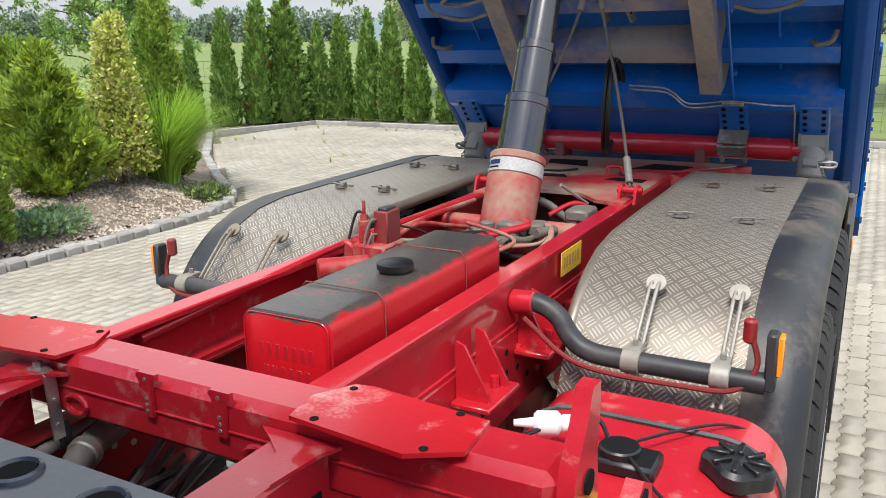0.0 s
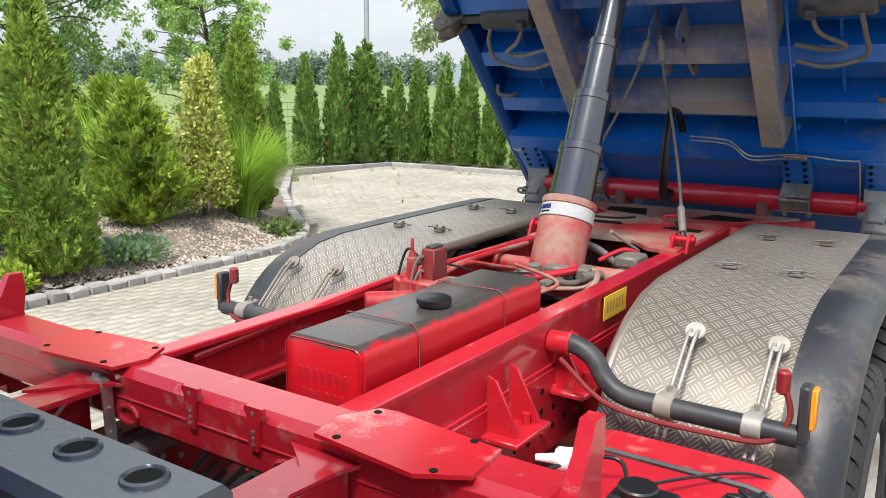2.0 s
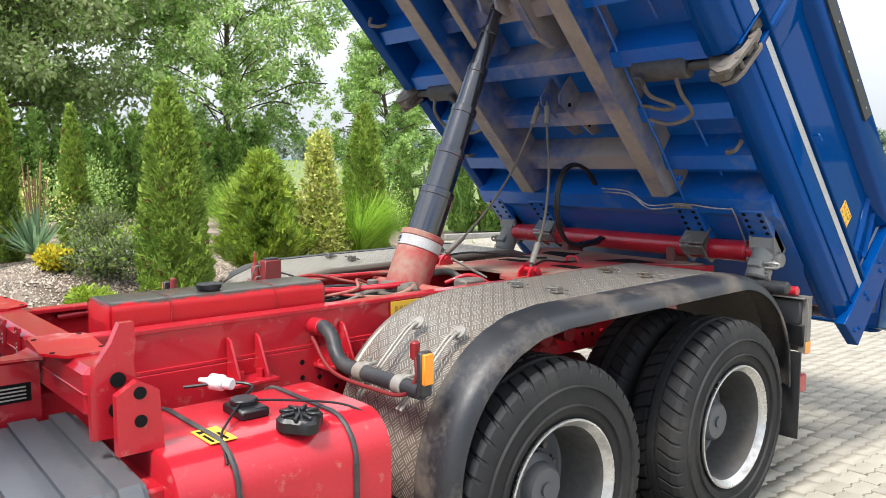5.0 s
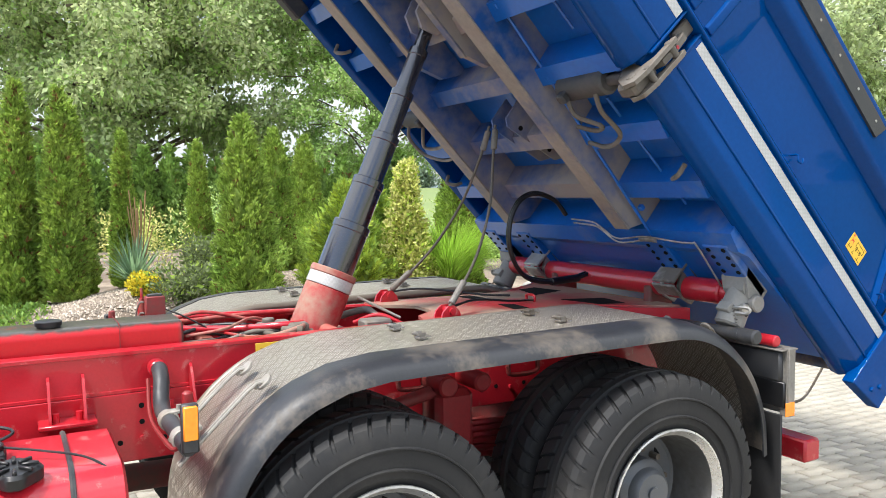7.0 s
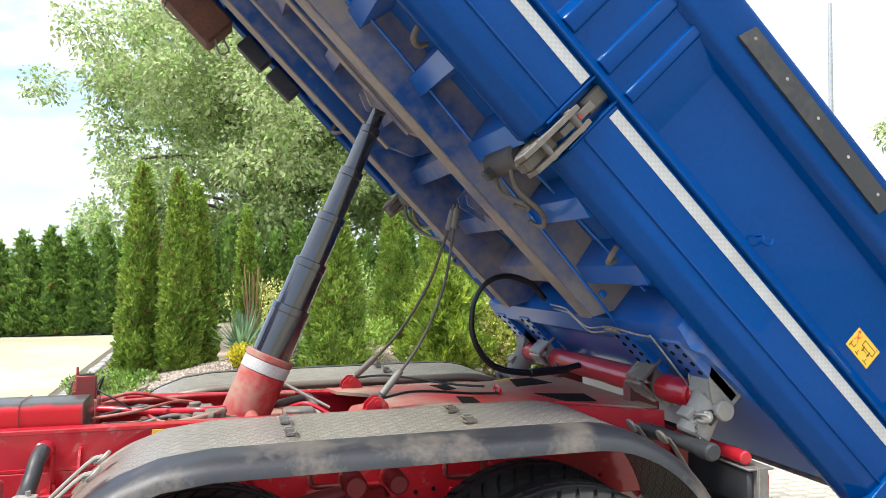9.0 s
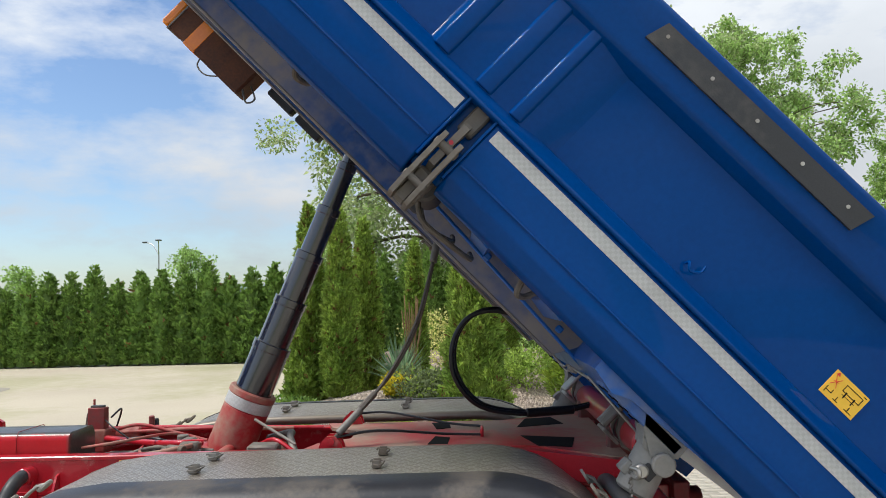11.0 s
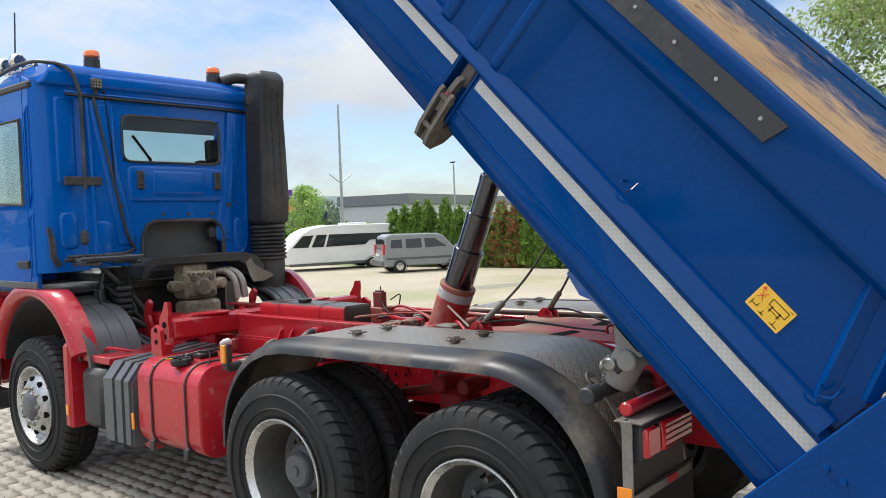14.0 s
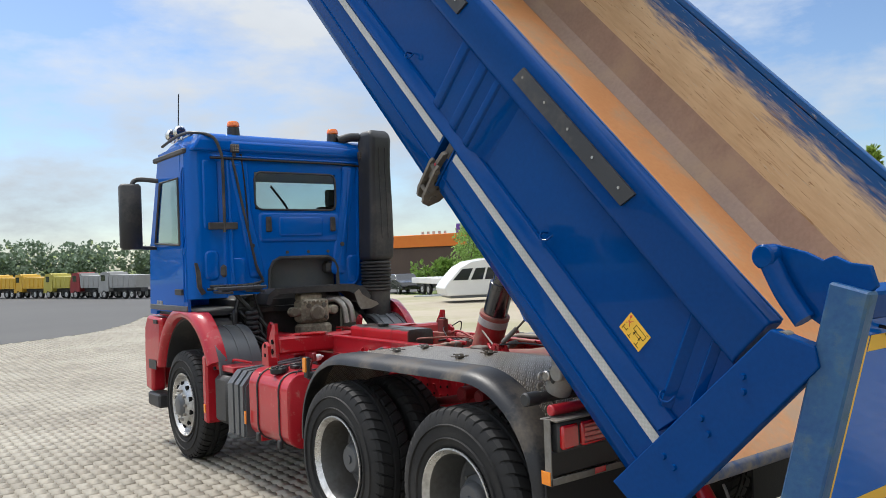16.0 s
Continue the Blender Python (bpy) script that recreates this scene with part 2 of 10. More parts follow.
def chequer_plate(name):
    """Aluminium tread plate: short raised bars, in groups that turn from cell to cell; the colour darkens between the
    bars.
    """
    m = surface(name, (0.43, 0.395, 0.345), (0.54, 0.50, 0.44), 0.38, metal=0.45, big=2.2, fine=50, bump=0.0, dust=(0.40, 0.345, 0.28), dust_at=0.58, dust_rough=0.55, dscale=1.6)
    n, l = m.node_tree.nodes, m.node_tree.links
    b = n["Principled BSDF"]
    tc = n.new("ShaderNodeTexCoord")
    mp = n.new("ShaderNodeMapping"); mp.inputs["Rotation"].default_value = (0, 0, radians(45))
    l.new(tc.outputs["UV"], mp.inputs["Vector"])
    cell = 0.046
    chk = n.new("ShaderNodeTexChecker"); chk.inputs["Scale"].default_value = 1 / cell
    l.new(mp.outputs["Vector"], chk.inputs["Vector"])
    waves = []
    for axis in ("X", "Y"):
        w = n.new("ShaderNodeTexWave"); w.wave_type, w.bands_direction, w.wave_profile = "BANDS", axis, "SIN"
        w.inputs["Scale"].default_value = 2 * math.pi / (20 * cell / 4)
        w.inputs["Distortion"].default_value = 0.0
        l.new(mp.outputs["Vector"], w.inputs["Vector"])
        # bars end short of their cell's edge
        e = n.new("ShaderNodeTexWave"); e.wave_type, e.bands_direction, e.wave_profile = "BANDS", "Y" if axis == "X" else "X", "SIN"
        e.inputs["Scale"].default_value = 2 * math.pi / (20 * cell)
        e.inputs["Distortion"].default_value = 0.0
        l.new(mp.outputs["Vector"], e.inputs["Vector"])
        k = n.new("ShaderNodeMapRange"); k.inputs["From Min"].default_value, k.inputs["From Max"].default_value = 0.06, 0.22
        l.new(e.outputs["Fac"], k.inputs["Value"])
        bar = n.new("ShaderNodeMath"); bar.operation = "MULTIPLY"
        l.new(w.outputs["Fac"], bar.inputs[0]); l.new(k.outputs["Result"], bar.inputs[1]); waves.append(bar)
    mx = n.new("ShaderNodeMix")
    l.new(chk.outputs["Fac"], mx.inputs["Factor"]); l.new(waves[0].outputs[0], mx.inputs["A"]); l.new(waves[1].outputs[0], mx.inputs["B"])
    rp = n.new("ShaderNodeMapRange"); rp.inputs["From Min"].default_value, rp.inputs["From Max"].default_value = 0.5, 0.8
    l.new(mx.outputs["Result"], rp.inputs["Value"])
    bp = n.new("ShaderNodeBump"); bp.inputs["Strength"].default_value, bp.inputs["Distance"].default_value = 1.0, 0.003
    l.new(rp.outputs["Result"], bp.inputs["Height"])
    l.new(bp.outputs["Normal"], b.inputs["Normal"])
    src = b.inputs["Base Color"].links[0].from_socket
    gap_dark = n.new("ShaderNodeMix"); gap_dark.data_type = "RGBA"; gap_dark.blend_type = "MULTIPLY"
    gap_dark.inputs["B"].default_value = (0.40, 0.375, 0.34, 1)
    inv = n.new("ShaderNodeMapRange"); inv.inputs["To Min"].default_value, inv.inputs["To Max"].default_value = 0.9, 0.0
    l.new(rp.outputs["Result"], inv.inputs["Value"]); l.new(inv.outputs["Result"], gap_dark.inputs["Factor"])
    l.new(src, gap_dark.inputs["A"]); l.new(gap_dark.outputs["Result"], b.inputs["Base Color"])
    return m


TREAD = chequer_plate("tread_plate")


def glass(name, tint=(0.60, 0.68, 0.68)):
    m = bpy.data.materials.new(name); m.use_nodes = True
    b = m.node_tree.nodes["Principled BSDF"]
    b.inputs["Base Color"].default_value, b.inputs["Roughness"].default_value = (*tint, 1), 0.02
    b.inputs["Transmission Weight"].default_value, b.inputs["IOR"].default_value = 1.0, 1.15
    return m


GLASS = glass("window_glass")
DARKGLASS = surface("dark_tinted_glass", (0.02, 0.022, 0.025), (0.025, 0.028, 0.03), 0.06, bump=0.0, coat=0.6)

# ---------------------------------------------------------------- mesh helpers
def mesh_ob(name, bm, mat, smooth=None):
    me = bpy.data.meshes.new(name)
    bm.normal_update()
    bm.to_mesh(me)
    bm.free()
    for k in (mat if isinstance(mat, (list, tuple)) else [mat]):
        me.materials.append(k)
    if smooth is not None:
        me.polygons.foreach_set("use_smooth", [True] * len(me.polygons))
        me.set_sharp_from_angle(angle=radians(smooth))
    return new(name, me)


def part(name, bm, mat, parent, label="", smooth=40):
    ob = mesh_ob(name, bm, mat, smooth)
    ob.parent = parent
    if label:
        ob["label"] = label
    return ob


def thing(name, label, category, group="", kind=""):
    return tagged(new(name), label, category, group, kind)


_t = bmesh.new()
bmesh.ops.create_cube(_t, size=2)
bmesh.ops.bevel(_t, geom=_t.edges[:], offset=0.1, segments=1, affect="EDGES")
CHV = [tuple(v.co) for v in _t.verts]
CHF = [[v.index for v in f.verts] for f in _t.faces]
_t.free()


def B(bm, c, s, bev=0.006, m=None):
    """A chamfered box of centre c and full size s, turned by m about its centre."""
    h = [k / 2 for k in s]
    bev = min(bev, *(k * 0.45 for k in h))
    vs = []
    for v in CHV:
        p = Vector([math.copysign(h[i] - (bev if abs(v[i]) < 0.99 else 0), v[i]) for i in range(3)])
        if m is not None:
            p = m @ p
        vs.append(bm.verts.new(p + Vector(c)))
    for f in CHF:
        bm.faces.new([vs[i] for i in f])
    return bm


def BB(bm, x0, x1, y0, y1, z0, z1, bev=0.006):
    return B(bm, ((x0 + x1) / 2, (y0 + y1) / 2, (z0 + z1) / 2), (abs(x1 - x0), abs(y1 - y0), abs(z1 - z0)), bev)


def box(*a, **k):
    return BB(bmesh.new(), *a, **k)


def ring(bm, c, x, y, r, seg, ry=None):
    ry = r if ry is None else ry
    return [bm.verts.new(c + x * (r * math.cos(2 * math.pi * i / seg)) + y * (ry * math.sin(2 * math.pi * i / seg))) for i in range(seg)]


def skin(bm, a, b, flip=False):
    n = len(a)
    for i in range(n):
        f = [a[i], a[(i + 1) % n], b[(i + 1) % n], b[i]]
        bm.faces.new(f[::-1] if flip else f)


def basis(d):
    d = Vector(d).normalized()
    u = d.orthogonal().normalized()
    return u, d.cross(u)


def C(bm, p0, p1, r0, r1=None, seg=20, cap=True, bev=0.0):
    """A cylinder or cone from p0 to p1, with chamfered ends."""
    p0, p1 = Vector(p0), Vector(p1)
    r1 = r0 if r1 is None else r1
    d = (p1 - p0).normalized()
    x, y = basis(d)
    rows = [(p0, r0 - bev), (p0 + d * bev, r0), (p1 - d * bev, r1), (p1, r1 - bev)] if bev else [(p0, r0), (p1, r1)]
    rs = [ring(bm, p, x, y, r, seg) for p, r in rows]
    for a, b in zip(rs, rs[1:]):
        skin(bm, a, b)
    if cap:
        bm.faces.new(rs[0][::-1]); bm.faces.new(rs[-1])
    return bm


def revolve(bm, c, axis, prof, seg=32, cap=False):
    """Turns a profile of (along, radius) about the axis through c."""
    c, d = Vector(c), Vector(axis).normalized()
    x, y = basis(d)
    rs = [ring(bm, c + d * a, x, y, max(r, 1e-4), seg) for a, r in prof]
    for a, b in zip(rs, rs[1:]):
        skin(bm, a, b)
    if cap:
        bm.faces.new(rs[0][::-1]); bm.faces.new(rs[-1])
    return bm


def smooth_path(pts, n=6):
    """Catmull-Rom through the points."""
    P = [Vector(p) for p in pts]
    P = [P[0] * 2 - P[1]] + P + [P[-1] * 2 - P[-2]]
    out = []
    for i in range(1, len(P) - 2):
        a, b, c, d = P[i - 1:i + 3]
        for k in range(n):
            t = k / n
            out.append(0.5 * (2 * b + (c - a) * t + (2 * a - 5 * b + 4 * c - d) * t * t + (3 * b - a - 3 * c + d) * t ** 3))
    return out + [P[-2]]


def T(bm, pts, r, seg=10, n=6, cap=True):
    """A round tube along a smooth path."""
    P = smooth_path(pts, n) if n > 1 else [Vector(p) for p in pts]
    rows = []
    u = None
    for i, p in enumerate(P):
        d = (P[min(i + 1, len(P) - 1)] - P[max(i - 1, 0)]).normalized()
        u = d.orthogonal().normalized() if u is None else (u - d * u.dot(d)).normalized()
        rows.append(ring(bm, p, u, d.cross(u), r, seg))
    for a, b in zip(rows, rows[1:]):
        skin(bm, a, b)
    if cap:
        bm.faces.new(rows[0][::-1]); bm.faces.new(rows[-1])
    return bm


def E(bm, poly, axis, a, b):
    """A flat outline (list of two coordinates) drawn out along an axis from a to b."""
    def at(p, w):
        return {"x": (w, p[0], p[1]), "y": (p[0], w, p[1]), "z": (p[0], p[1], w)}[axis]
    va = [bm.verts.new(at(p, a)) for p in poly]
    vb = [bm.verts.new(at(p, b)) for p in poly]
    bm.faces.new(va); bm.faces.new(vb[::-1])
    n = len(poly)
    for i in range(n):
        bm.faces.new([va[i], vb[i], vb[(i + 1) % n], va[(i + 1) % n]])
    bmesh.ops.recalc_face_normals(bm, faces=bm.faces[:])
    return bm


def sweep(bm, line, x0, x1, thick, axis_uv=True):
    """A bent sheet: a line of (y, z) drawn out from x0 to x1, with thickness; UVs in metres."""
    uvl = bm.loops.layers.uv.verify()
    n = len(line)
    nor = []
    for i in range(n):
        a, b = line[max(i - 1, 0)], line[min(i + 1, n - 1)]
        d = Vector((b[0] - a[0], b[1] - a[1])).normalized()
        nor.append(Vector((d.y, -d.x)))
    arc = [0.0]
    for a, b in zip(line, line[1:]):
        arc.append(arc[-1] + math.hypot(b[0] - a[0], b[1] - a[1]))
    top = [[bm.verts.new((x, p[0], p[1])) for p in line] for x in (x0, x1)]
    bot = [[bm.verts.new((x, p[0] + q.x * thick, p[1] + q.y * thick)) for p, q in zip(line, nor)] for x in (x0, x1)]
    for i in range(n - 1):
        for rows, fl in ((top, 0), (bot, 1)):
            f = bm.faces.new([rows[0][i], rows[1][i], rows[1][i + 1], rows[0][i + 1]][:: -1 if fl else 1])
            for lp in f.loops:
                k = i + 1 if lp.vert in (rows[0][i + 1], rows[1][i + 1]) else i
                lp[uvl].uv = (lp.vert.co.x, arc[k])
        for k in (0, 1):
            bm.faces.new([top[k][i], top[k][i + 1], bot[k][i + 1], bot[k][i]])
    for i in (0, n - 1):
        bm.faces.new([top[0][i], top[1][i], bot[1][i], bot[0][i]])
    bmesh.ops.recalc_face_normals(bm, faces=bm.faces[:])
    return bm

# ---------------------------------------------------------------- the truck
truck = thing("dump_truck", "red three-axle tipper truck with blue cab and raised blue body", "truck")
AXLES = (0.02, 1.34)
FRONT_AXLE = -3.10
R_TYRE = 0.535


def tyre_mesh(w, lugs=46):
    bm = bmesh.new()
    h = w / 2
    prof = [(-h * 0.78, 0.292), (-h * 0.95, 0.335), (-h, 0.40), (-h * 0.98, 0.455), (-h * 0.93, 0.498), (-h * 0.86, 0.520), (-h * 0.70, R_TYRE), (-h * 0.25, R_TYRE + 0.003),
            (-h * 0.22, R_TYRE - 0.012), (-h * 0.14, R_TYRE - 0.012), (-h * 0.11, R_TYRE + 0.004), (h * 0.11, R_TYRE + 0.004), (h * 0.14, R_TYRE - 0.012), (h * 0.22, R_TYRE - 0.012),
            (h * 0.25, R_TYRE + 0.003), (h * 0.70, R_TYRE), (h * 0.86, 0.520), (h * 0.93, 0.498), (h * 0.98, 0.455), (h, 0.40), (h * 0.95, 0.335), (h * 0.78, 0.292)]
    rows = []
    for a, r in prof:
        row = []
        for i in range(lugs):
            for f, cut in ((0.0, 0), (0.05, 1), (0.20, 1), (0.25, 0)):
                rr = r
                if abs(a) > h * 0.2 and r > 0.49 and cut:
                    rr = r - (0.013 if r > 0.515 else 0.008)
                ang = 2 * math.pi * (i + f + (0.5 if a > 0 else 0.0) + 2.0 * abs(a) / w * 0.9) / lugs
                row.append(bm.verts.new((a, rr * math.cos(ang), rr * math.sin(ang))))
        rows.append(row)
    for a, b in zip(rows, rows[1:]):
        skin(bm, a, b, True)
    # raised rings on the sidewall
    for r0 in (0.36, 0.435):
        revolve(bm, (h * 0.975, 0, 0), (1, 0, 0), [(0, r0), (0.012, r0 + 0.004), (0.012, r0 + 0.009), (0, r0 + 0.013)], 64)
    return bm


def wheel(y, x, side, rear, dual=False):
    """side +1: the outer face looks to +x."""
    w = 0.30
    hub = new("wheel")
    hub.parent = truck
    hub.matrix_basis = Matrix.Translation((x, y, 0.53)) @ (pose(0, 0, 0, random.uniform(0, 360), 0, 0) if side > 0 else pose(0, 0, 0, random.uniform(0, 360), 0, 180))
    part("tyre", tyre_mesh(w), RUBBER, hub, "worn black truck tyre with blocky tread", 22)
    bm = bmesh.new()
    if rear:
        prof = [(0.118, 0.296), (0.142, 0.313), (0.150, 0.312), (0.152, 0.304), (0.135, 0.292), (0.118, 0.278)]
        revolve(bm, (0, 0, 0), (1, 0, 0), prof, 48)
        part("rim", bm, RIM, hub, "silver-painted deep steel rim")
        # the barrel is a darker grey than the lip
        bm = bmesh.new()
        revolve(bm, (0, 0, 0), (1, 0, 0), [(0.119, 0.279), (0.10, 0.272), (0.05, 0.264), (-0.02, 0.252), (-0.085, 0.245)], 48)
        part("rim_barrel", bm, BARREL, hub, "dark grey rim barrel")
        bm = bmesh.new()
        revolve(bm, (0, 0, 0), (1, 0, 0), [(-0.082, 0.247), (-0.095, 0.235), (-0.105, 0.13), (-0.105, 0.0)], 40)
        part("wheel_disc", bm, PLASTIC_GREY, hub, "dark grimy wheel disc")
        bm = bmesh.new()
        revolve(bm, (0, 0, 0), (1, 0, 0), [(-0.104, 0.135), (-0.02, 0.135), (-0.01, 0.125), (0.0, 0.105), (0.03, 0.10), (0.045, 0.085), (0.045, 0.03), (0.055, 0.028), (0.055, 0.0)], 28)
        hubc = part("hub", bm, PLASTIC_GREY, hub, "grimy grey hub")
        for k in range(10):
            a = 2 * math.pi * k / 10
            bm = C(bmesh.new(), (-0.10, 0.168 * math.cos(a), 0.168 * math.sin(a)), (-0.055, 0.168 * math.cos(a), 0.168 * math.sin(a)), 0.017, 0.014, 6)
            part("wheel_nut", bm, STEEL_DIRTY, hubc)
        # vent openings are flat black discs
        for k in range(8):
            a = 2 * math.pi * (k + 0.5) / 8
            bm = C(bmesh.new(), (-0.106, 0.208 * math.cos(a), 0.208 * math.sin(a)), (-0.098, 0.208 * math.cos(a), 0.208 * math.sin(a)), 0.026, seg=12)
            part("vent_hole", bm, INK_HOLE_BLACK, hub)
    else:
        prof = [(0.118, 0.296), (0.142, 0.313), (0.150, 0.312), (0.150, 0.300), (0.125, 0.285), (0.09, 0.272), (0.085, 0.262), (0.12, 0.235), (0.15, 0.20), (0.165, 0.178), (0.168, 0.12), (0.16, 0.115)]
        revolve(bm, (0, 0, 0), (1, 0, 0), prof, 48)
        part("rim", bm, RIM, hub, "bright silver rim with bulged centre")
        bm = bmesh.new()
        revolve(bm, (0, 0, 0), (1, 0, 0), [(0.16, 0.118), (0.175, 0.112), (0.20, 0.09), (0.205, 0.06), (0.205, 0.0)], 24)
        part("hub", bm, PLASTIC_GREY, hub, "dark front hub")
        for k in range(10):
            a = 2 * math.pi * k / 10
            bm = C(bmesh.new(), (0.166, 0.147 * math.cos(a), 0.147 * math.sin(a)), (0.192, 0.147 * math.cos(a), 0.147 * math.sin(a)), 0.016, 0.013, 6)
            part("wheel_nut", bm, CHROME_DULL, hub)
            # vent openings here are black discs too
            a += 0.31
            bm = C(bmesh.new(), (0.12, 0.205 * math.cos(a), 0.205 * math.sin(a)), (0.153, 0.207 * math.cos(a), 0.207 * math.sin(a)), 0.024, seg=14)
            part("vent_hole", bm, INK_HOLE_BLACK, hub)
    return hub


for s in (1, -1):
    for ya in AXLES:
        wheel(ya, 1.085 * s, s, True)
        inner = wheel(ya, 0.745 * s, s, True)
    wheel(FRONT_AXLE, 1.06 * s, s, False)
for ya in (*AXLES, FRONT_AXLE):
    bm = C(bmesh.new(), (-0.9, ya, 0.53), (0.9, ya, 0.53), 0.075, seg=16)
    revolve(bm, (0, ya, 0.53), (1, 0, 0), [(-0.26, 0.08), (-0.16, 0.19), (0.16, 0.19), (0.26, 0.08)], 20)
    part("axle", bm, RED_DARK, truck, "mottled dark red drive axle")

# ---- frame
def channel(x0, x1, z0, z1, t):
    """Outline of a U section that opens towards x0, with softened corners."""
    k = t * 0.5
    return [(x0, z0), (x1 - k, z0), (x1, z0 + k), (x1, z1 - k), (x1 - k, z1), (x0, z1), (x0, z1 - t), (x1 - t, z1 - t), (x1 - t, z0 + t), (x0, z0 + t)]


for s in (1, -1):
    def sx(a, b):
        return (a, b) if s > 0 else (-b, -a)
    bm = bmesh.new()
    E(bm, [(x * s, z) for x, z in channel(0.295, 0.374, 0.80, 1.075, 0.009)], "y", -4.1, 2.30)
    # the -x rail takes the darker mottled red, the +x rail plain RED
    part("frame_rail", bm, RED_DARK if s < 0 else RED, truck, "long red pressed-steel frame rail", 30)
    bm = bmesh.new()
    E(bm, [(x * s, z) for x, z in ((0.300, 1.077), (0.372, 1.077), (0.372, 1.088), (0.366, 1.090), (0.366, 1.224), (0.372, 1.226), (0.372, 1.239), (0.368, 1.243), (0.304, 1.243), (0.300, 1.239), (0.300, 1.226), (0.352, 1.226), (0.352, 1.088), (0.300, 1.088))], "y", -1.52, 2.02)
    part("subframe_rail", bm, RED, truck, "red tipping subframe rail with dusty top flange", 30)
    # front side members ahead of the cross beam
    off = 0.0 if s > 0 else 0.075
    bm = bmesh.new()
    E(bm, [(x * s + off, z) for x, z in channel(0.36, 0.47, 0.965, 1.215, 0.014)], "y", -2.62, -1.672)
    part("front_side_member", bm, RED, truck, "red box side member with plated top", 30)
    # concave gusset on top where it meets the beam
    bm = E(bmesh.new(), [(a * s + off, b) for a, b in ((0.315, -1.668), (0.50, -1.668), (0.482, -1.71), (0.47, -1.83), (0.445, -1.80), (0.405, -1.735), (0.36, -1.70))], "z", 1.216, 1.224)
    part("gusset", bm, RED, truck)
    # long pressed slot on the inner face
    bm = T(bmesh.new(), [(0.455 * s + off, -1.80, 1.09), (0.455 * s + off, -1.79, 1.118), (0.455 * s + off, -1.715, 1.18), (0.455 * s + off, -1.69, 1.17), (0.455 * s + off, -1.705, 1.135), (0.455 * s + off, -1.775, 1.078), (0.455 * s + off, -1.80, 1.09)], 0.012, 8, 5)
    part("lifting_slot", bm, RED, truck)
    # pressed ring on the beam beside it
    bm = T(bmesh.new(), [(0.30 * s + off + 0.034 * math.cos(k * 0.524), -1.668, 1.15 + 0.022 * math.sin(k * 0.524)) for k in range(13)], 0.007, 8, 1)
    part("pressed_ring", bm, RED, truck)
    # diamond top plates; flat black discs paint the dark of their bolt holes
    mid = 0.0 if s > 0 else 0.155
    px = [(0.385, -1.60), (0.40, -1.69), (0.655, -1.718), (0.745, -1.665), (0.735, -1.545), (0.47, -1.512), (0.43, -1.52)]
    bm = E(bmesh.new(), [(a * s + mid, b) for a, b in px], "z", 1.263, 1.272)
    plate_ob = part("mounting_plate", bm, RED_SCUFF, truck, "red diamond-shaped bolt-on plate with scuffed paint", 30)
    for hx, hy in ((0.45, -1.68), (0.68, -1.688), (0.44, -1.54), (0.676, -1.545)):
        part("bolt_hole", C(bmesh.new(), (hx * s + mid, hy, 1.270), (hx * s + mid, hy, 1.2735), 0.0085, seg=12), INK_HOLE_BLACK, plate_ob)
    # upright end lugs of the cross beam, with curved horn and two black hole discs
    horn = [(-1.66, 1.06), (-1.66, 1.20), (-1.645, 1.27), (-1.60, 1.33), (-1.575, 1.385), (-1.535, 1.385), (-1.53, 1.33), (-1.54, 1.27), (-1.53, 1.20), (-1.525, 1.06)]
    bm = E(bmesh.new(), horn, "x", *sx(0.90, 0.93))
    lug = part("end_lug", bm, RED, truck, "red curved lug plate with holes", 30)
    for hy, hz, hr in ((-1.585, 1.225, 0.022), (-1.59, 1.14, 0.024)):
        part("lug_hole", C(bmesh.new(), (0.925 * s, hy, hz), (0.934 * s, hy, hz), hr, seg=16), INK_HOLE_BLACK, lug)
    bm = E(bmesh.new(), [(-1.62, 1.03), (-1.62, 1.20), (-1.56, 1.235), (-1.50, 1.20), (-1.49, 1.03)], "x", *sx(0.985, 1.015))
    l2 = part("outer_lug", bm, RED, truck)
    for hz in (1.20, 1.12):
        part("lug_hole", C(bmesh.new(), (1.01 * s, -1.555, hz), (1.018 * s, -1.555, hz), 0.018, seg=14), INK_HOLE_BLACK, l2)
    bm = box(*sx(0.92, 0.995), -1.60, -1.51, 1.02, 1.10)
    part("lug_block", bm, RED, truck)

bm = bmesh.new()
BB(bm, -0.90, 0.90, -1.665, -1.525, 1.110, 1.262, 0.020)
BB(bm, -0.902, 0.902, -1.669, -1.53, 1.186, 1.191, 0.002)
part("cross_beam", bm, RED, truck, "heavy red cross beam with scuffs", 30)
for x in (0.015, 0.215):
    bm = E(bmesh.new(), [(x - 0.013, 1.180), (x + 0.013, 1.178), (x + 0.014, 1.258), (x + 0.030, 1.262), (x + 0.030, 1.276), (x - 0.020, 1.276), (x - 0.026, 1.268), (x - 0.018, 1.255)], "y", -1.677, -1.667)
    tab = part("bracket_tab", bm, RED, truck)
    for hz in (1.192, 1.206, 1.220, 1.262):
        part("tab_hole", C(bmesh.new(), (x, -1.6765, hz), (x, -1.679, hz), 0.0045, seg=8), CHROME_DULL, tab)
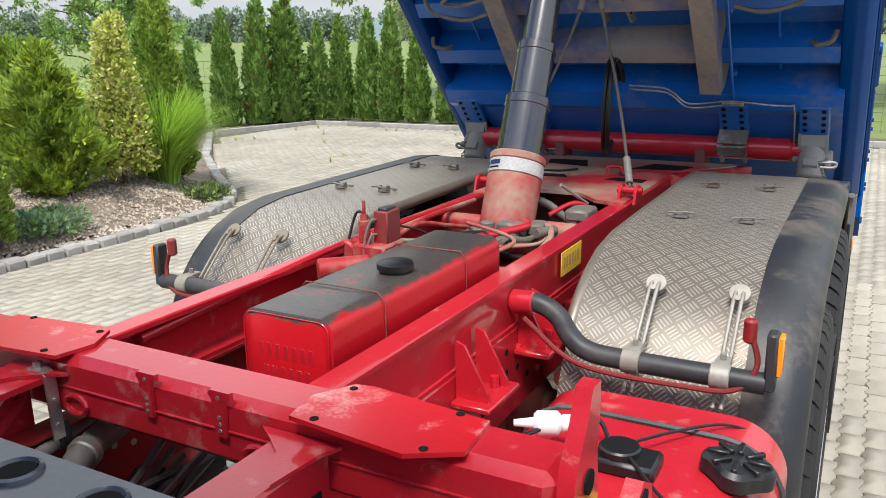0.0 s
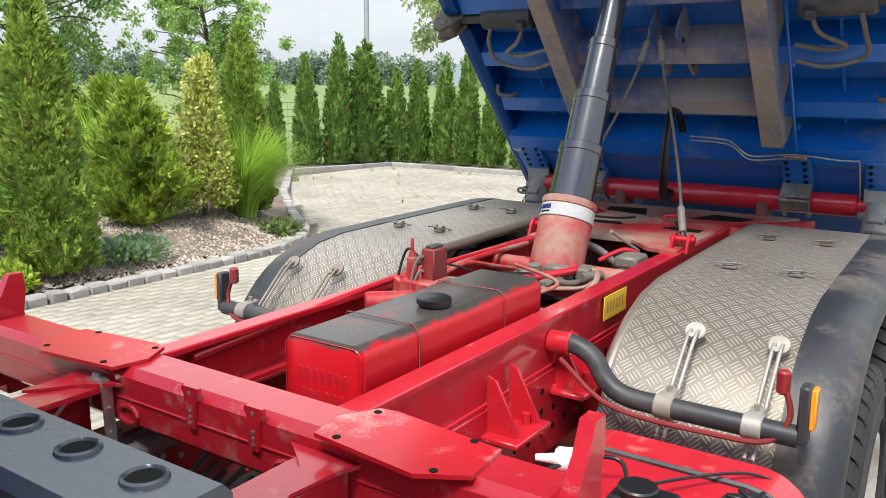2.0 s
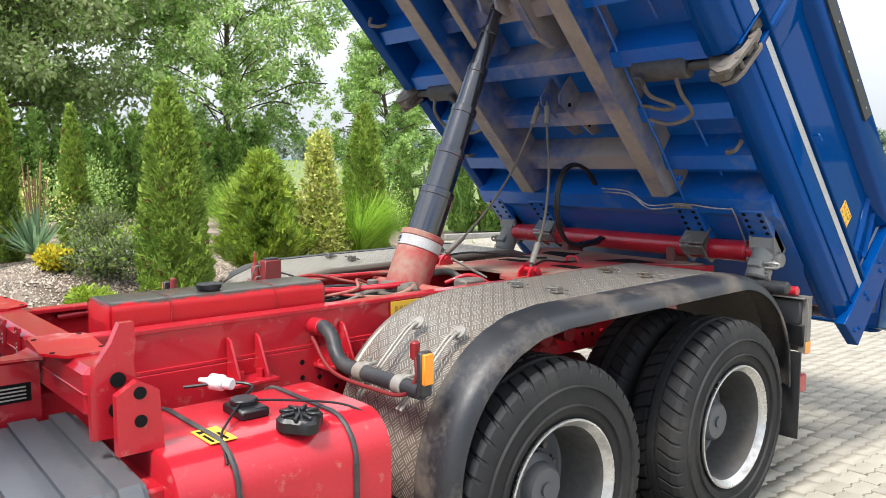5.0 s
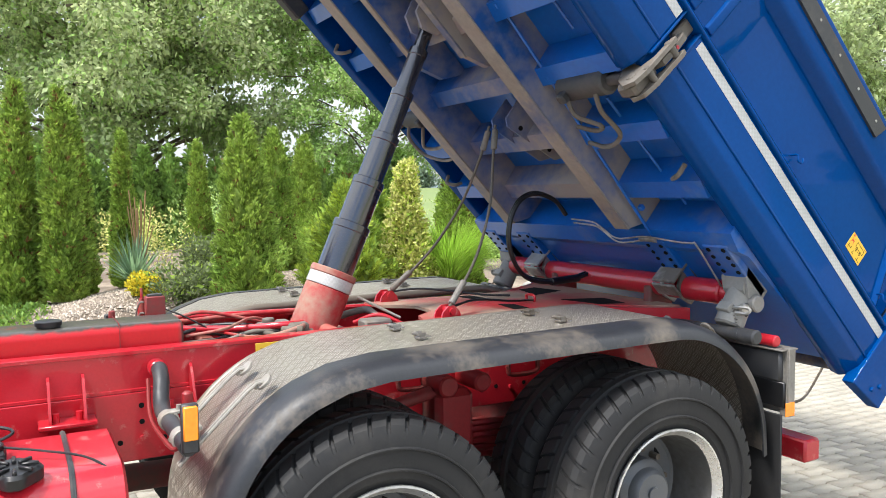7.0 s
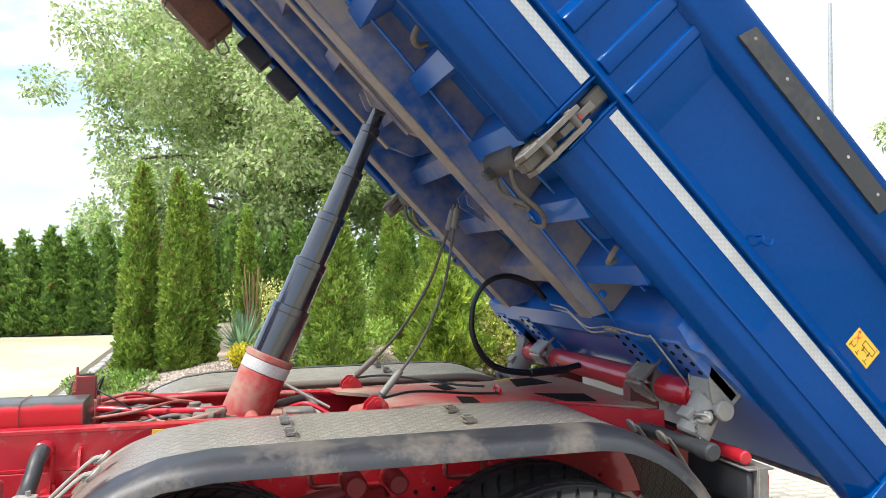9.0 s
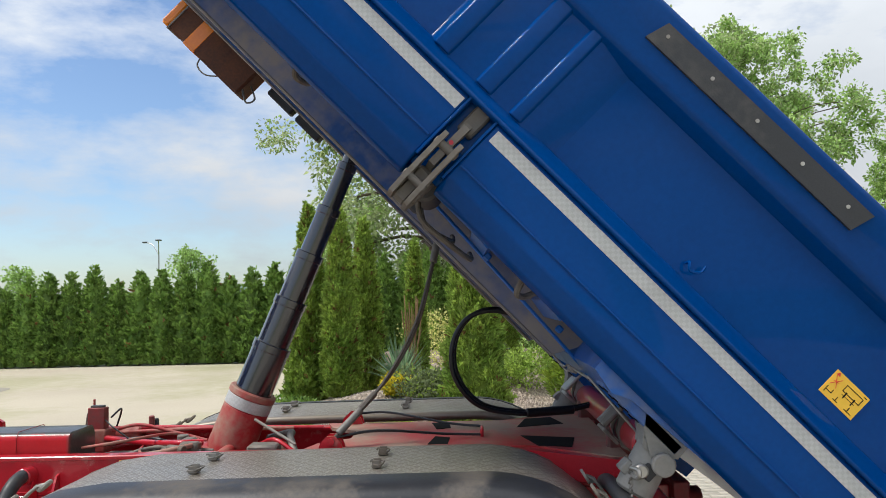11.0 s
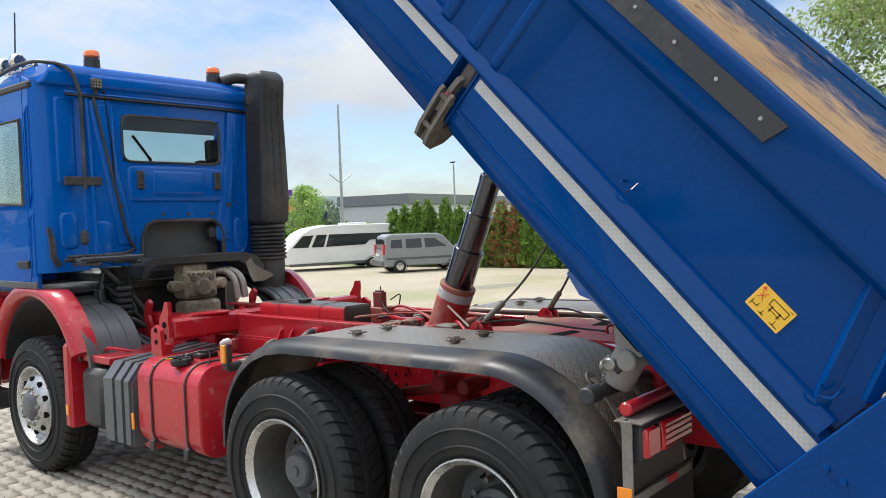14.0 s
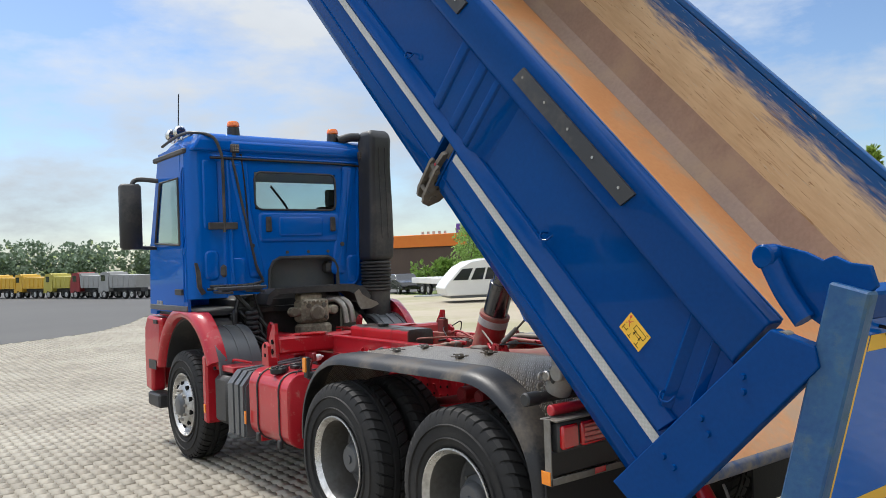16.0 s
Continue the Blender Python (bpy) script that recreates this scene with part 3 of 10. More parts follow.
# zinc bracket, grey pipe and large hose in the open frame ahead
bm = bmesh.new()
E(bm, [(-0.335, 1.225), (-0.295, 1.225), (-0.285, 1.215), (-0.277, 1.065), (-0.271, 1.065), (-0.279, 1.219), (-0.292, 1.231), (-0.335, 1.231)], "y", -1.700, -1.672)
C(bm, (-0.315, -1.686, 1.231), (-0.315, -1.686, 1.243), 0.011, seg=6)
for hz in (1.10, 1.16):
    C(bm, (-0.276, -1.686, hz), (-0.268, -1.686, hz), 0.005, seg=8)
part("strap_bracket", bm, CHROME_DULL, truck, "bent zinc strap bracket")
bm = T(bmesh.new(), [(-0.40, -1.45, 1.03), (-0.35, -1.58, 1.033), (-0.327, -1.645, 1.035), (-0.27, -1.76, 1.05), (-0.232, -1.85, 1.068), (-0.205, -1.885, 1.055), (-0.195, -1.90, 1.0), (-0.19, -1.92, 0.86)], 0.016, 12)
for p, q in (((-0.332, -1.635, 1.035), (-0.318, -1.665, 1.037)), ((-0.194, -1.902, 0.995), (-0.192, -1.91, 0.955))):
    C(bm, p, q, 0.024, seg=8, bev=0.003)
part("grey_pipe", bm, STAY, truck, "grey steel line with couplings")
bm = T(bmesh.new(), [(-0.30, -1.42, 1.035), (-0.255, -1.58, 1.035), (-0.228, -1.66, 1.03), (-0.18, -1.77, 1.0), (-0.14, -1.87, 0.93), (-0.12, -1.97, 0.80)], 0.033, 14)
hose_ob = part("large_hose", bm, STEEL_DIRTY, truck, "thick dirty rubber hose with clamp")
part("hose_clamp", C(bmesh.new(), (-0.233, -1.648, 1.031), (-0.222, -1.675, 1.027), 0.039, seg=18, bev=0.004), CHROME_DULL, hose_ob)
part("line_clamp", B(bmesh.new(), (-0.30, -1.662, 1.06), (0.05, 0.02, 0.07), 0.005), PLASTIC, truck)
for i in range(7):
    x = -0.25 + i * 0.08
    bm = T(bmesh.new(), [(x, -1.5, 0.90 + 0.02 * (i % 3)), (x + random.uniform(-0.1, 0.1), -1.75, 0.86 + 0.03 * (i % 2)), (x + random.uniform(-0.12, 0.12), -2.1, 0.84), (x + 0.1, -2.6, 0.86)], random.uniform(0.008, 0.016), 8, 5)
    part("cable_run", bm, HOSE, truck, "dusty black cable loom" if i == 0 else "")
bm = bmesh.new()
revolve(bm, (0.0, -2.25, 0.66), (0, 1, 0), [(-0.45, 0.20), (-0.43, 0.27), (0.05, 0.27), (0.2, 0.22), (0.4, 0.17), (0.5, 0.10)], 24, True)
part("gearbox", bm, PLASTIC, truck, "grimy cast gearbox housing")
bm = C(bmesh.new(), (0.05, -1.93, 0.66), (0.0, 1.3, 0.56), 0.06, seg=16)
part("drive_shaft", bm, RED_DARK, truck)
# looms, an added dark tray hiding the bright paving, and paint-free holes between the rails
part("heat_shield", E(bmesh.new(), [(-0.29, 0.60), (-0.29, 0.56), (0.29, 0.56), (0.29, 0.60), (0.27, 0.60), (0.27, 0.575), (-0.27, 0.575), (-0.27, 0.60)], "y", -2.9, -1.0), PLASTIC, truck, "added dark tray closing the view under the frame")
for i in range(9):
    x = -0.12 + 0.035 * i
    part("cable_run", T(bmesh.new(), [(x - 0.1, -1.45, 0.96 - 0.012 * (i % 4)), (x + random.uniform(-0.05, 0.05), -1.70, 0.97 - 0.02 * (i % 3)), (x + random.uniform(-0.03, 0.12), -1.95, 0.93), (x + 0.15, -2.3, 0.88)], random.uniform(0.006, 0.011), 7, 5), HOSE if i % 3 else FLAP, truck)
for i in range(9):
    for j in range(2):
        y, z = -1.42 - 0.06 * i, 0.91 + 0.05 * j + 0.018 * (i % 2)
        part("web_hole", C(bmesh.new(), (-0.366, y, z), (-0.3625, y, z), 0.010, seg=10), CHROME_DULL, truck)
part("equipment_box", B(bmesh.new(), (-0.70, -1.75, 0.55), (0.56, 1.5, 0.36), 0.04), PLASTIC_GREY, truck, "dark grey box beside the frame")
# bolts on the web, and flat black discs for the dark of its holes
for i in range(34):
    y = -0.9 + 0.083 * i
    for j in range(3 if -0.7 < y < 0.2 else 1):
        z = 0.88 + 0.065 * j + 0.01 * (i % 2)
        bm = C(bmesh.new(), (0.372, y, z), (0.376 if (i + j) % 3 else 0.388, y, z), 0.011, seg=8)
        part("web_bolt" if (i + j) % 3 == 0 else "web_hole", bm, INK_HOLE_BLACK if (i + j) % 3 else RED, truck)
# rear deck plate between the rails; black insets paint the dark of lightening holes
bm = bmesh.new()
E(bm, [(-0.36, 0.62), (-0.22, 0.66), (-0.10, 0.80), (0.10, 0.80), (0.22, 0.66), (0.36, 0.62), (0.36, 1.62), (0.62, 1.94), (0.62, 2.0), (-0.62, 2.0), (-0.62, 1.94), (-0.36, 1.62)], "z", 1.236, 1.252)
deck = part("deck_plate", bm, RED_DUSTY, truck, "dust-covered red deck plate with slots", 30)
for pts in ([(0.10, 1.20), (0.30, 1.17), (0.30, 1.26), (0.14, 1.27)], [(-0.10, 1.20), (-0.30, 1.17), (-0.30, 1.26), (-0.14, 1.27)], [(0.12, 1.60), (0.38, 1.66), (0.42, 1.80), (0.20, 1.84)], [(-0.12, 1.60), (-0.38, 1.66), (-0.42, 1.80), (-0.20, 1.84)]):
    part("deck_slot", E(bmesh.new(), pts, "z", 1.247, 1.2545), INK_HOLE_BLACK, deck)
bm = box(-0.36, 0.36, 0.30, 0.42, 1.03, 1.17, 0.02)
part("cylinder_cradle", bm, RED_DUSTY, truck)
bm = box(-0.36, 0.36, -0.30, -0.22, 1.06, 1.16, 0.015)
part("cross_tube", bm, RED_DUSTY, truck)
bm = box(-0.355, 0.355, -0.25, 0.62, 0.98, 1.01, 0.01)
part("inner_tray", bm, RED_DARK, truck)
bm = bmesh.new()
for s in (1, -1):
    bm = bmesh.new()
    E(bm, [(0.70 * s, 1.99), (0.62 * s, 1.99), (0.36 * s, 1.62), (0.36 * s, 1.50), (0.40 * s, 1.55)] if s > 0 else [(-0.40, 1.55), (-0.36, 1.50), (-0.36, 1.62), (-0.62, 1.99), (-0.70, 1.99)], "z", 1.14, 1.246)
    part("rear_gusset", bm, RED, truck, "", 30)
# tipping shaft
bm = C(bmesh.new(), (-0.96, 2.02, 1.345), (0.90, 2.02, 1.345), 0.062, seg=28, bev=0.01)
for s in (-1, 1):
    C(bm, (0.83 * s, 2.02, 1.345), (0.97 * s, 2.02, 1.345), 0.045, seg=20)
part("tipping_shaft", bm, RED, truck, "red round tipping shaft across the rear")
bm = bmesh.new()
for x in (-0.42, 0.42):
    part("shaft_bearing", box(x - 0.03, x + 0.03, 1.95, 2.12, 1.05, 1.34, 0.01), RED_DARK, truck)
for s in (1, -1):
    # cable anchors: two ears and a pin
    bm = bmesh.new()
    for dx in (-0.035, 0.035):
        E(bm, [(0.69, 1.235), (0.705, 1.285), (0.735, 1.312), (0.768, 1.312), (0.795, 1.285), (0.81, 1.235)], "x", 0.352 * s + dx - 0.006, 0.352 * s + dx + 0.006)
    C(bm, (0.352 * s - 0.055, 0.752, 1.288), (0.352 * s + 0.055, 0.752, 1.288), 0.016, seg=14)
    part("cable_anchor", bm, RED, truck, "red two-eared cable anchor with pin", 30)
# safety ropes from the anchors to the body
for s in (1, -1):
    bm = T(bmesh.new(), [(0.352 * s, 0.752, 1.292), (0.315 * s, 0.835, 1.37), (0.24 * s, 0.99, 1.55), (0.15 * s, 1.12, 1.79), (0.07 * s, 1.19, 2.03), (0.03 * s, 1.23, 2.21)], 0.0075, 8, 8)
    rope = part("safety_rope", bm, WIRE, truck, "frayed steel safety rope with ferrules")
    bm = C(bmesh.new(), (0.342 * s, 0.776, 1.315), (0.296 * s, 0.875, 1.415), 0.017, seg=12, bev=0.004)
    part("ferrule", bm, STEEL_DIRTY, rope)
    bm = C(bmesh.new(), (0.056 * s, 1.203, 2.08), (0.035 * s, 1.226, 2.185), 0.017, seg=12, bev=0.004)
    part("ferrule", bm, STEEL_DIRTY, rope)
    bm = T(bmesh.new(), [(0.36 * s, 0.76, 1.30), (0.28 * s, 0.95, 1.315), (0.16 * s, 1.25, 1.275), (0.12 * s, 1.42, 1.262)], 0.006, 6, 6)
    part("rubber_cord", bm, HOSE, truck)
bm = T(bmesh.new(), [(0.05, 1.42, 1.25), (0.05, 1.42, 1.285), (0.12, 1.42, 1.285), (0.12, 1.42, 1.25)], 0.008, 8, 4)
part("deck_loop", bm, RED, truck)

# ---- tipping cylinder
A0, A1 = Vector((0, 0.18, 1.17)), Vector((0, 0.85, 2.71))
ax = (A1 - A0).normalized()
L = (A1 - A0).length


def on(f):
    return A0 + ax * (L * f)


part("cylinder_base", C(bmesh.new(), on(0.0), on(0.145), 0.112, seg=36, bev=0.006), RED_DUSTY, truck, "dusty red cylinder base")
bm = C(bmesh.new(), on(0.145), on(0.178), 0.1135, seg=36, bev=0.002)
collar = part("label_band", bm, STRIPE, truck, "silver label band round the cylinder")
u0, v0 = ax.cross(Vector((1, 0, 0))).normalized(), None
for k, (a0, a1, m, h0, h1) in enumerate(((-62, -50, INKNAVY, 0.25, 0.75), (-46, -14, INKNAVY, 0.45, 0.8), (-44, -16, INK_HOLE_BLACK, 0.2, 0.32))):
    bm = bmesh.new()
    rows = [[], []]
    for i in range(9):
        a = radians(a0 + (a1 - a0) * i / 8)
        d = Vector((1, 0, 0)) * math.sin(a) * 1.0 + u0 * (-math.cos(a) if u0.y > 0 else math.cos(a))
        for r, h in zip(rows, (h0, h1)):
            r.append(bm.verts.new(on(0.145 + 0.033 * h) + d * 0.1145))
    for i in range(8):
        bm.faces.new([rows[0][i], rows[0][i + 1], rows[1][i + 1], rows[1][i]])
    part("label_print", bm, m, collar)
part("cylinder_rim", C(bmesh.new(), on(0.178), on(0.198), 0.116, seg=36, bev=0.005), RED_DUSTY, truck)
stages = [(0.19, 0.345, 0.092), (0.345, 0.485, 0.079), (0.485, 0.63, 0.067), (0.63, 0.775, 0.056), (0.775, 0.915, 0.046), (0.915, 1.0, 0.036)]
for f0, f1, r in stages:
    bm = bmesh.new()
    C(bm, on(f0 - 0.01), on(f1 - 0.02), r, seg=36)
    C(bm, on(f1 - 0.024), on(f1), r + 0.003, seg=36, bev=0.003)
    part("cylinder_stage", bm, BLACK_CYL, truck, "glossy black telescopic stage")
part("cylinder_head", C(bmesh.new(), on(1.0) - Vector((0.06, 0, 0)), on(1.0) + Vector((0.06, 0, 0)), 0.04, seg=18, bev=0.005), STEEL_DIRTY, truck)
# trunnion ring with shaft to both rails
bm = C(bmesh.new(), (-0.345, 0.22, 1.20), (0.345, 0.22, 1.20), 0.035, seg=16)
revolve(bm, on(-0.02), ax, [(-0.05, 0.11), (-0.04, 0.132), (0.04, 0.132), (0.05, 0.112)], 30)
part("trunnion", bm, RED_DUSTY, truck, "dusty red trunnion ring")

# ---- hydraulic tank inside the frame
def rounded_box(bm, x0, x1, y0, y1, z0, z1, r, seg=5):
    """A box drawn out along y with rounded long edges."""
    pts = []
    for cx, cz, a0 in ((x1 - r, z1 - r, 0), (x0 + r, z1 - r, 90), (x0 + r, z0 + r, 180), (x1 - r, z0 + r, 270)):
        for i in range(seg + 1):
            a = radians(a0 + 90 * i / seg)
            pts.append((cx + r * math.cos(a), cz + r * math.sin(a)))
    c = ((x0 + x1) / 2, (z0 + z1) / 2)
    rows = []
    for y, k in ((y0, 0.012), (y0 + 0.01, 0.0), (y1 - 0.01, 0.0), (y1, 0.012)):
        rows.append([bm.verts.new((px - math.copysign(k, px - c[0]), y, pz - math.copysign(k, pz - c[1]))) for px, pz in pts])
    for a, b in zip(rows, rows[1:]):
        skin(bm, a, b)
    bm.faces.new(rows[0]); bm.faces.new(rows[-1][::-1])
    bmesh.ops.recalc_face_normals(bm, faces=bm.faces[:])
    return bm


def oil_paint():
    """Red paint with an oil-black film that has run over the top edge in a ragged line."""
    m = surface("oil_stained_red_paint", (0.42, 0.005, 0.011), (0.50, 0.008, 0.015), 0.38, big=3, fine=90, bump=0.05, coat=0.3, coat_rough=0.15, spec=0.25)
    n, l = m.node_tree.nodes, m.node_tree.links
    b = n["Principled BSDF"]
    tc = n.new("ShaderNodeTexCoord"); sp = n.new("ShaderNodeSeparateXYZ"); l.new(tc.outputs["Object"], sp.inputs[0])
    nz = n.new("ShaderNodeTexNoise"); nz.inputs["Scale"].default_value, nz.inputs["Detail"].default_value, nz.inputs["Roughness"].default_value = 6.0, 8.0, 0.65
    l.new(tc.outputs["Object"], nz.inputs["Vector"])
    h = n.new("ShaderNodeMath"); h.operation = "MULTIPLY_ADD"; h.inputs[1].default_value = 0.055
    l.new(nz.outputs["Fac"], h.inputs[0]); l.new(sp.outputs["Z"], h.inputs[2])
    r = n.new("ShaderNodeMapRange"); r.inputs["From Min"].default_value, r.inputs["From Max"].default_value = 1.342, 1.352
    l.new(h.outputs[0], r.inputs["Value"])
    ry = n.new("ShaderNodeMapRange"); ry.inputs["From Min"].default_value, ry.inputs["From Max"].default_value = -0.485, -0.462
    l.new(sp.outputs["Y"], ry.inputs["Value"])
    top = n.new("ShaderNodeMath"); top.operation = "MAXIMUM"
    l.new(r.outputs["Result"], top.inputs[0]); l.new(ry.outputs["Result"], top.inputs[1])
    grit = n.new("ShaderNodeTexNoise"); grit.inputs["Scale"].default_value = 70.0
    l.new(tc.outputs["Object"], grit.inputs["Vector"])
    blk = n.new("ShaderNodeMix"); blk.data_type = "RGBA"
    blk.inputs["A"].default_value, blk.inputs["B"].default_value = (0.030, 0.026, 0.025, 1), (0.085, 0.072, 0.062, 1)
    l.new(grit.outputs["Fac"], blk.inputs["Factor"])
    src = b.inputs["Base Color"].links[0].from_socket
    mx = n.new("ShaderNodeMix"); mx.data_type = "RGBA"
    l.new(top.outputs[0], mx.inputs["Factor"]); l.new(src, mx.inputs["A"]); l.new(blk.outputs["Result"], mx.inputs["B"])
    l.new(mx.outputs["Result"], b.inputs["Base Color"])
    return m


bm = rounded_box(bmesh.new(), 0.012, 0.268, -1.38, -0.46, 1.02, 1.33, 0.035)
tank = part("oil_tank", bm, oil_paint(), truck, "red oil tank with black oil-stained top")
pts = []
for cx, cz, a0 in ((0.236, 1.298, 0), (0.044, 1.298, 90), (0.044, 1.052, 180), (0.236, 1.052, 270)):
    for i in range(5):
        a = radians(a0 + 22.5 * i)
        pts.append((cx + 0.026 * math.cos(a), -1.379, cz + 0.026 * math.sin(a)))
part("end_flange", T(bmesh.new(), pts + [pts[0]], 0.0016, 6, 1), RED, tank)
for y in (-1.155, -0.71):
    bm = bmesh.new()
    T(bm, [(0.008, y, 1.05), (0.008, y, 1.31), (0.03, y, 1.3345), (0.25, y, 1.3345), (0.271, y, 1.31), (0.271, y, 1.05)], 0.0018, 6, 1)
    part("tank_seam", bm, RED_DARK, tank)
bm = bmesh.new()
revolve(bm, (0.182, -0.962, 1.333), (0, 0, 1), [(0, 0.044), (0.006, 0.044), (0.007, 0.050), (0.022, 0.050), (0.026, 0.044), (0.026, 0.0)], 24)
part("filler_cap", bm, BLACK_CAP, tank, "black ribbed filler cap")
# embossed bars on the tank's end
for zz, n_, x0 in ((1.235, 7, 0.060), (1.180, 6, 0.072)):
    for k in range(n_):
        part("embossed_bar", box(x0 + 0.024 * k, x0 + 0.014 + 0.024 * k, -1.3807, -1.379, zz - 0.018, zz + 0.018, 0.0006), RED, tank)
# valve block beside the tank, and pipework round the cylinder
bm = bmesh.new()
BB(bm, -0.215, -0.085, -0.60, -0.46, 1.17, 1.285, 0.008)
C(bm, (-0.185, -0.56, 1.285), (-0.185, -0.56, 1.36), 0.020, seg=14, bev=0.003)
C(bm, (-0.185, -0.56, 1.36), (-0.185, -0.56, 1.378), 0.013, seg=8)
C(bm, (-0.185, -0.56, 1.378), (-0.185, -0.56, 1.425), 0.006, seg=8)
valve = part("valve_block", bm, RED_DUSTY, truck, "dirty red hydraulic valve block")
part("valve_coil", box(-0.153, -0.098, -0.555, -0.470, 1.280, 1.392, 0.004), RED_DARK, valve, "grimy dark red coil housing on the valve")
part("coil_cap", box(-0.142, -0.108, -0.545, -0.48, 1.388, 1.402, 0.003), PLASTIC, valve)
for dz in (0.0, 0.05):
    part("valve_lead", T(bmesh.new(), [(-0.140, -0.556, 1.365 - dz), (-0.150, -0.575, 1.36 - dz), (-0.163, -0.590, 1.31 - dz), (-0.165, -0.602, 1.23)], 0.0045, 6, 6), STEEL_DIRTY, valve)
part("prop_rod", C(bmesh.new(), (0.17, 0.36, 1.36), (0.22, 0.56, 1.25), 0.007, seg=8), STAY, truck, "thin pale rod beside the cylinder")
bm = C(bmesh.new(), (-0.25, -0.74, 1.225), (-0.13, -0.62, 1.225), 0.036, seg=20, bev=0.005)
C(bm, (-0.30, -0.52, 1.23), (-0.30, -0.36, 1.23), 0.04, seg=16, bev=0.008)
part("filter_body", bm, RED_DUSTY, truck)
runs = [([(-0.32, -1.40, 1.20), (-0.31, -0.5, 1.255), (-0.30, 0.1, 1.25), (-0.31, 0.6, 1.24)], 0.013, RED),
        ([(-0.27, -0.45, 1.24), (-0.26, 0.0, 1.255), (-0.27, 0.45, 1.245)], 0.011, RED_DUSTY),
        ([(-0.10, -0.46, 1.24), (0.02, -0.2, 1.235), (0.16, 0.0, 1.255), (0.12, 0.10, 1.25)], 0.016, RED),
        ([(0.30, -0.40, 1.21), (0.29, -0.1, 1.23), (0.24, 0.05, 1.25), (0.16, 0.10, 1.25)], 0.012, RED_DUSTY),
        ([(-0.15, -0.45, 1.27), (-0.13, -0.30, 1.30), (-0.12, -0.10, 1.255), (-0.1, 0.05, 1.22)], 0.009, RED_DUSTY),
        ([(-0.22, -0.46, 1.22), (-0.18, -0.2, 1.18), (0.0, -0.08, 1.17), (0.2, -0.1, 1.16)], 0.012, HOSE),
        ([(0.05, -0.40, 1.08), (0.1, -0.15, 1.22), (0.18, -0.02, 1.21), (0.2, 0.12, 1.22)], 0.014, STEEL_DIRTY),
        ([(-0.13, 0.35, 1.22), (-0.05, 0.48, 1.26), (0.05, 0.5, 1.25), (0.16, 0.56, 1.15)], 0.018, STEEL_DIRTY),
        ([(0.12, 0.36, 1.23), (0.2, 0.46, 1.27), (0.26, 0.58, 1.21)], 0.010, RED),
        ([(-0.2, -0.48, 1.33), (-0.28, -0.46, 1.36), (-0.30, -0.50, 1.25)], 0.005, HOSE),
        ([(-0.15, -0.5, 1.34), (-0.06, -0.42, 1.31), (-0.02, -0.3, 1.24)], 0.004, HOSE)]
rp = random.Random(21)
for k in range(9):
    x0, x1 = rp.uniform(-0.26, 0.22), rp.uniform(-0.24, 0.26)
    z0 = rp.uniform(1.13, 1.25)
    runs.append(([(x0, -0.44, z0), (x0 + rp.uniform(-0.04, 0.04), -0.28, z0 + rp.uniform(-0.01, 0.05)), (x1, -0.12 + rp.uniform(-0.05, 0.05), z0 + rp.uniform(0.0, 0.04)), (x1 + rp.uniform(-0.03, 0.03), 0.08 + rp.uniform(-0.04, 0.08), rp.uniform(1.14, 1.22))], rp.choice((0.007, 0.009, 0.012)), (HOSE, STEEL_DIRTY, RED_DUSTY)[k % 3]))
for pts, r, m in runs:
    part("hydraulic_pipe", T(bmesh.new(), pts, r, 10, 7), m, truck)
bm = bmesh.new()
for c, s_ in (((0.10, 0.02, 1.235), (0.12, 0.06, 0.06)), ((0.19, 0.06, 1.24), (0.06, 0.09, 0.05)), ((-0.02, -0.05, 1.22), (0.07, 0.05, 0.05)), ((0.24, 0.42, 1.235), (0.10, 0.14, 0.05))):
    part("pipe_union", B(bmesh.new(), c, s_, 0.01), STEEL_DIRTY, truck, "dirty steel hydraulic union")
part("pipe_union", C(bmesh.new(), (0.02, -0.03, 1.23), (0.02, -0.03, 1.27), 0.028, seg=12, bev=0.004), STEEL_DIRTY, truck)
part("pipe_union", C(bmesh.new(), (0.22, -0.03, 1.24), (0.26, 0.06, 1.24), 0.02, seg=12, bev=0.004), STEEL_DIRTY, truck)
# yellow plate with worn printing on the rail
bm = box(0.3745, 0.3775, -0.19, 0.02, 1.135, 1.222, 0.001)
sign = part("rail_sign", bm, YELLOW, truck, "worn yellow plate with faded printing")
for k in range(6):
    part("print_bar", box(0.378, 0.3785, -0.17 + 0.028 * k, -0.152 + 0.028 * k, 1.16, 1.20, 0.0002), surface("faded_print", (0.42, 0.24, 0.05), (0.5, 0.3, 0.06), 0.6) if k == 0 else bpy.data.materials["faded_print"], sign)
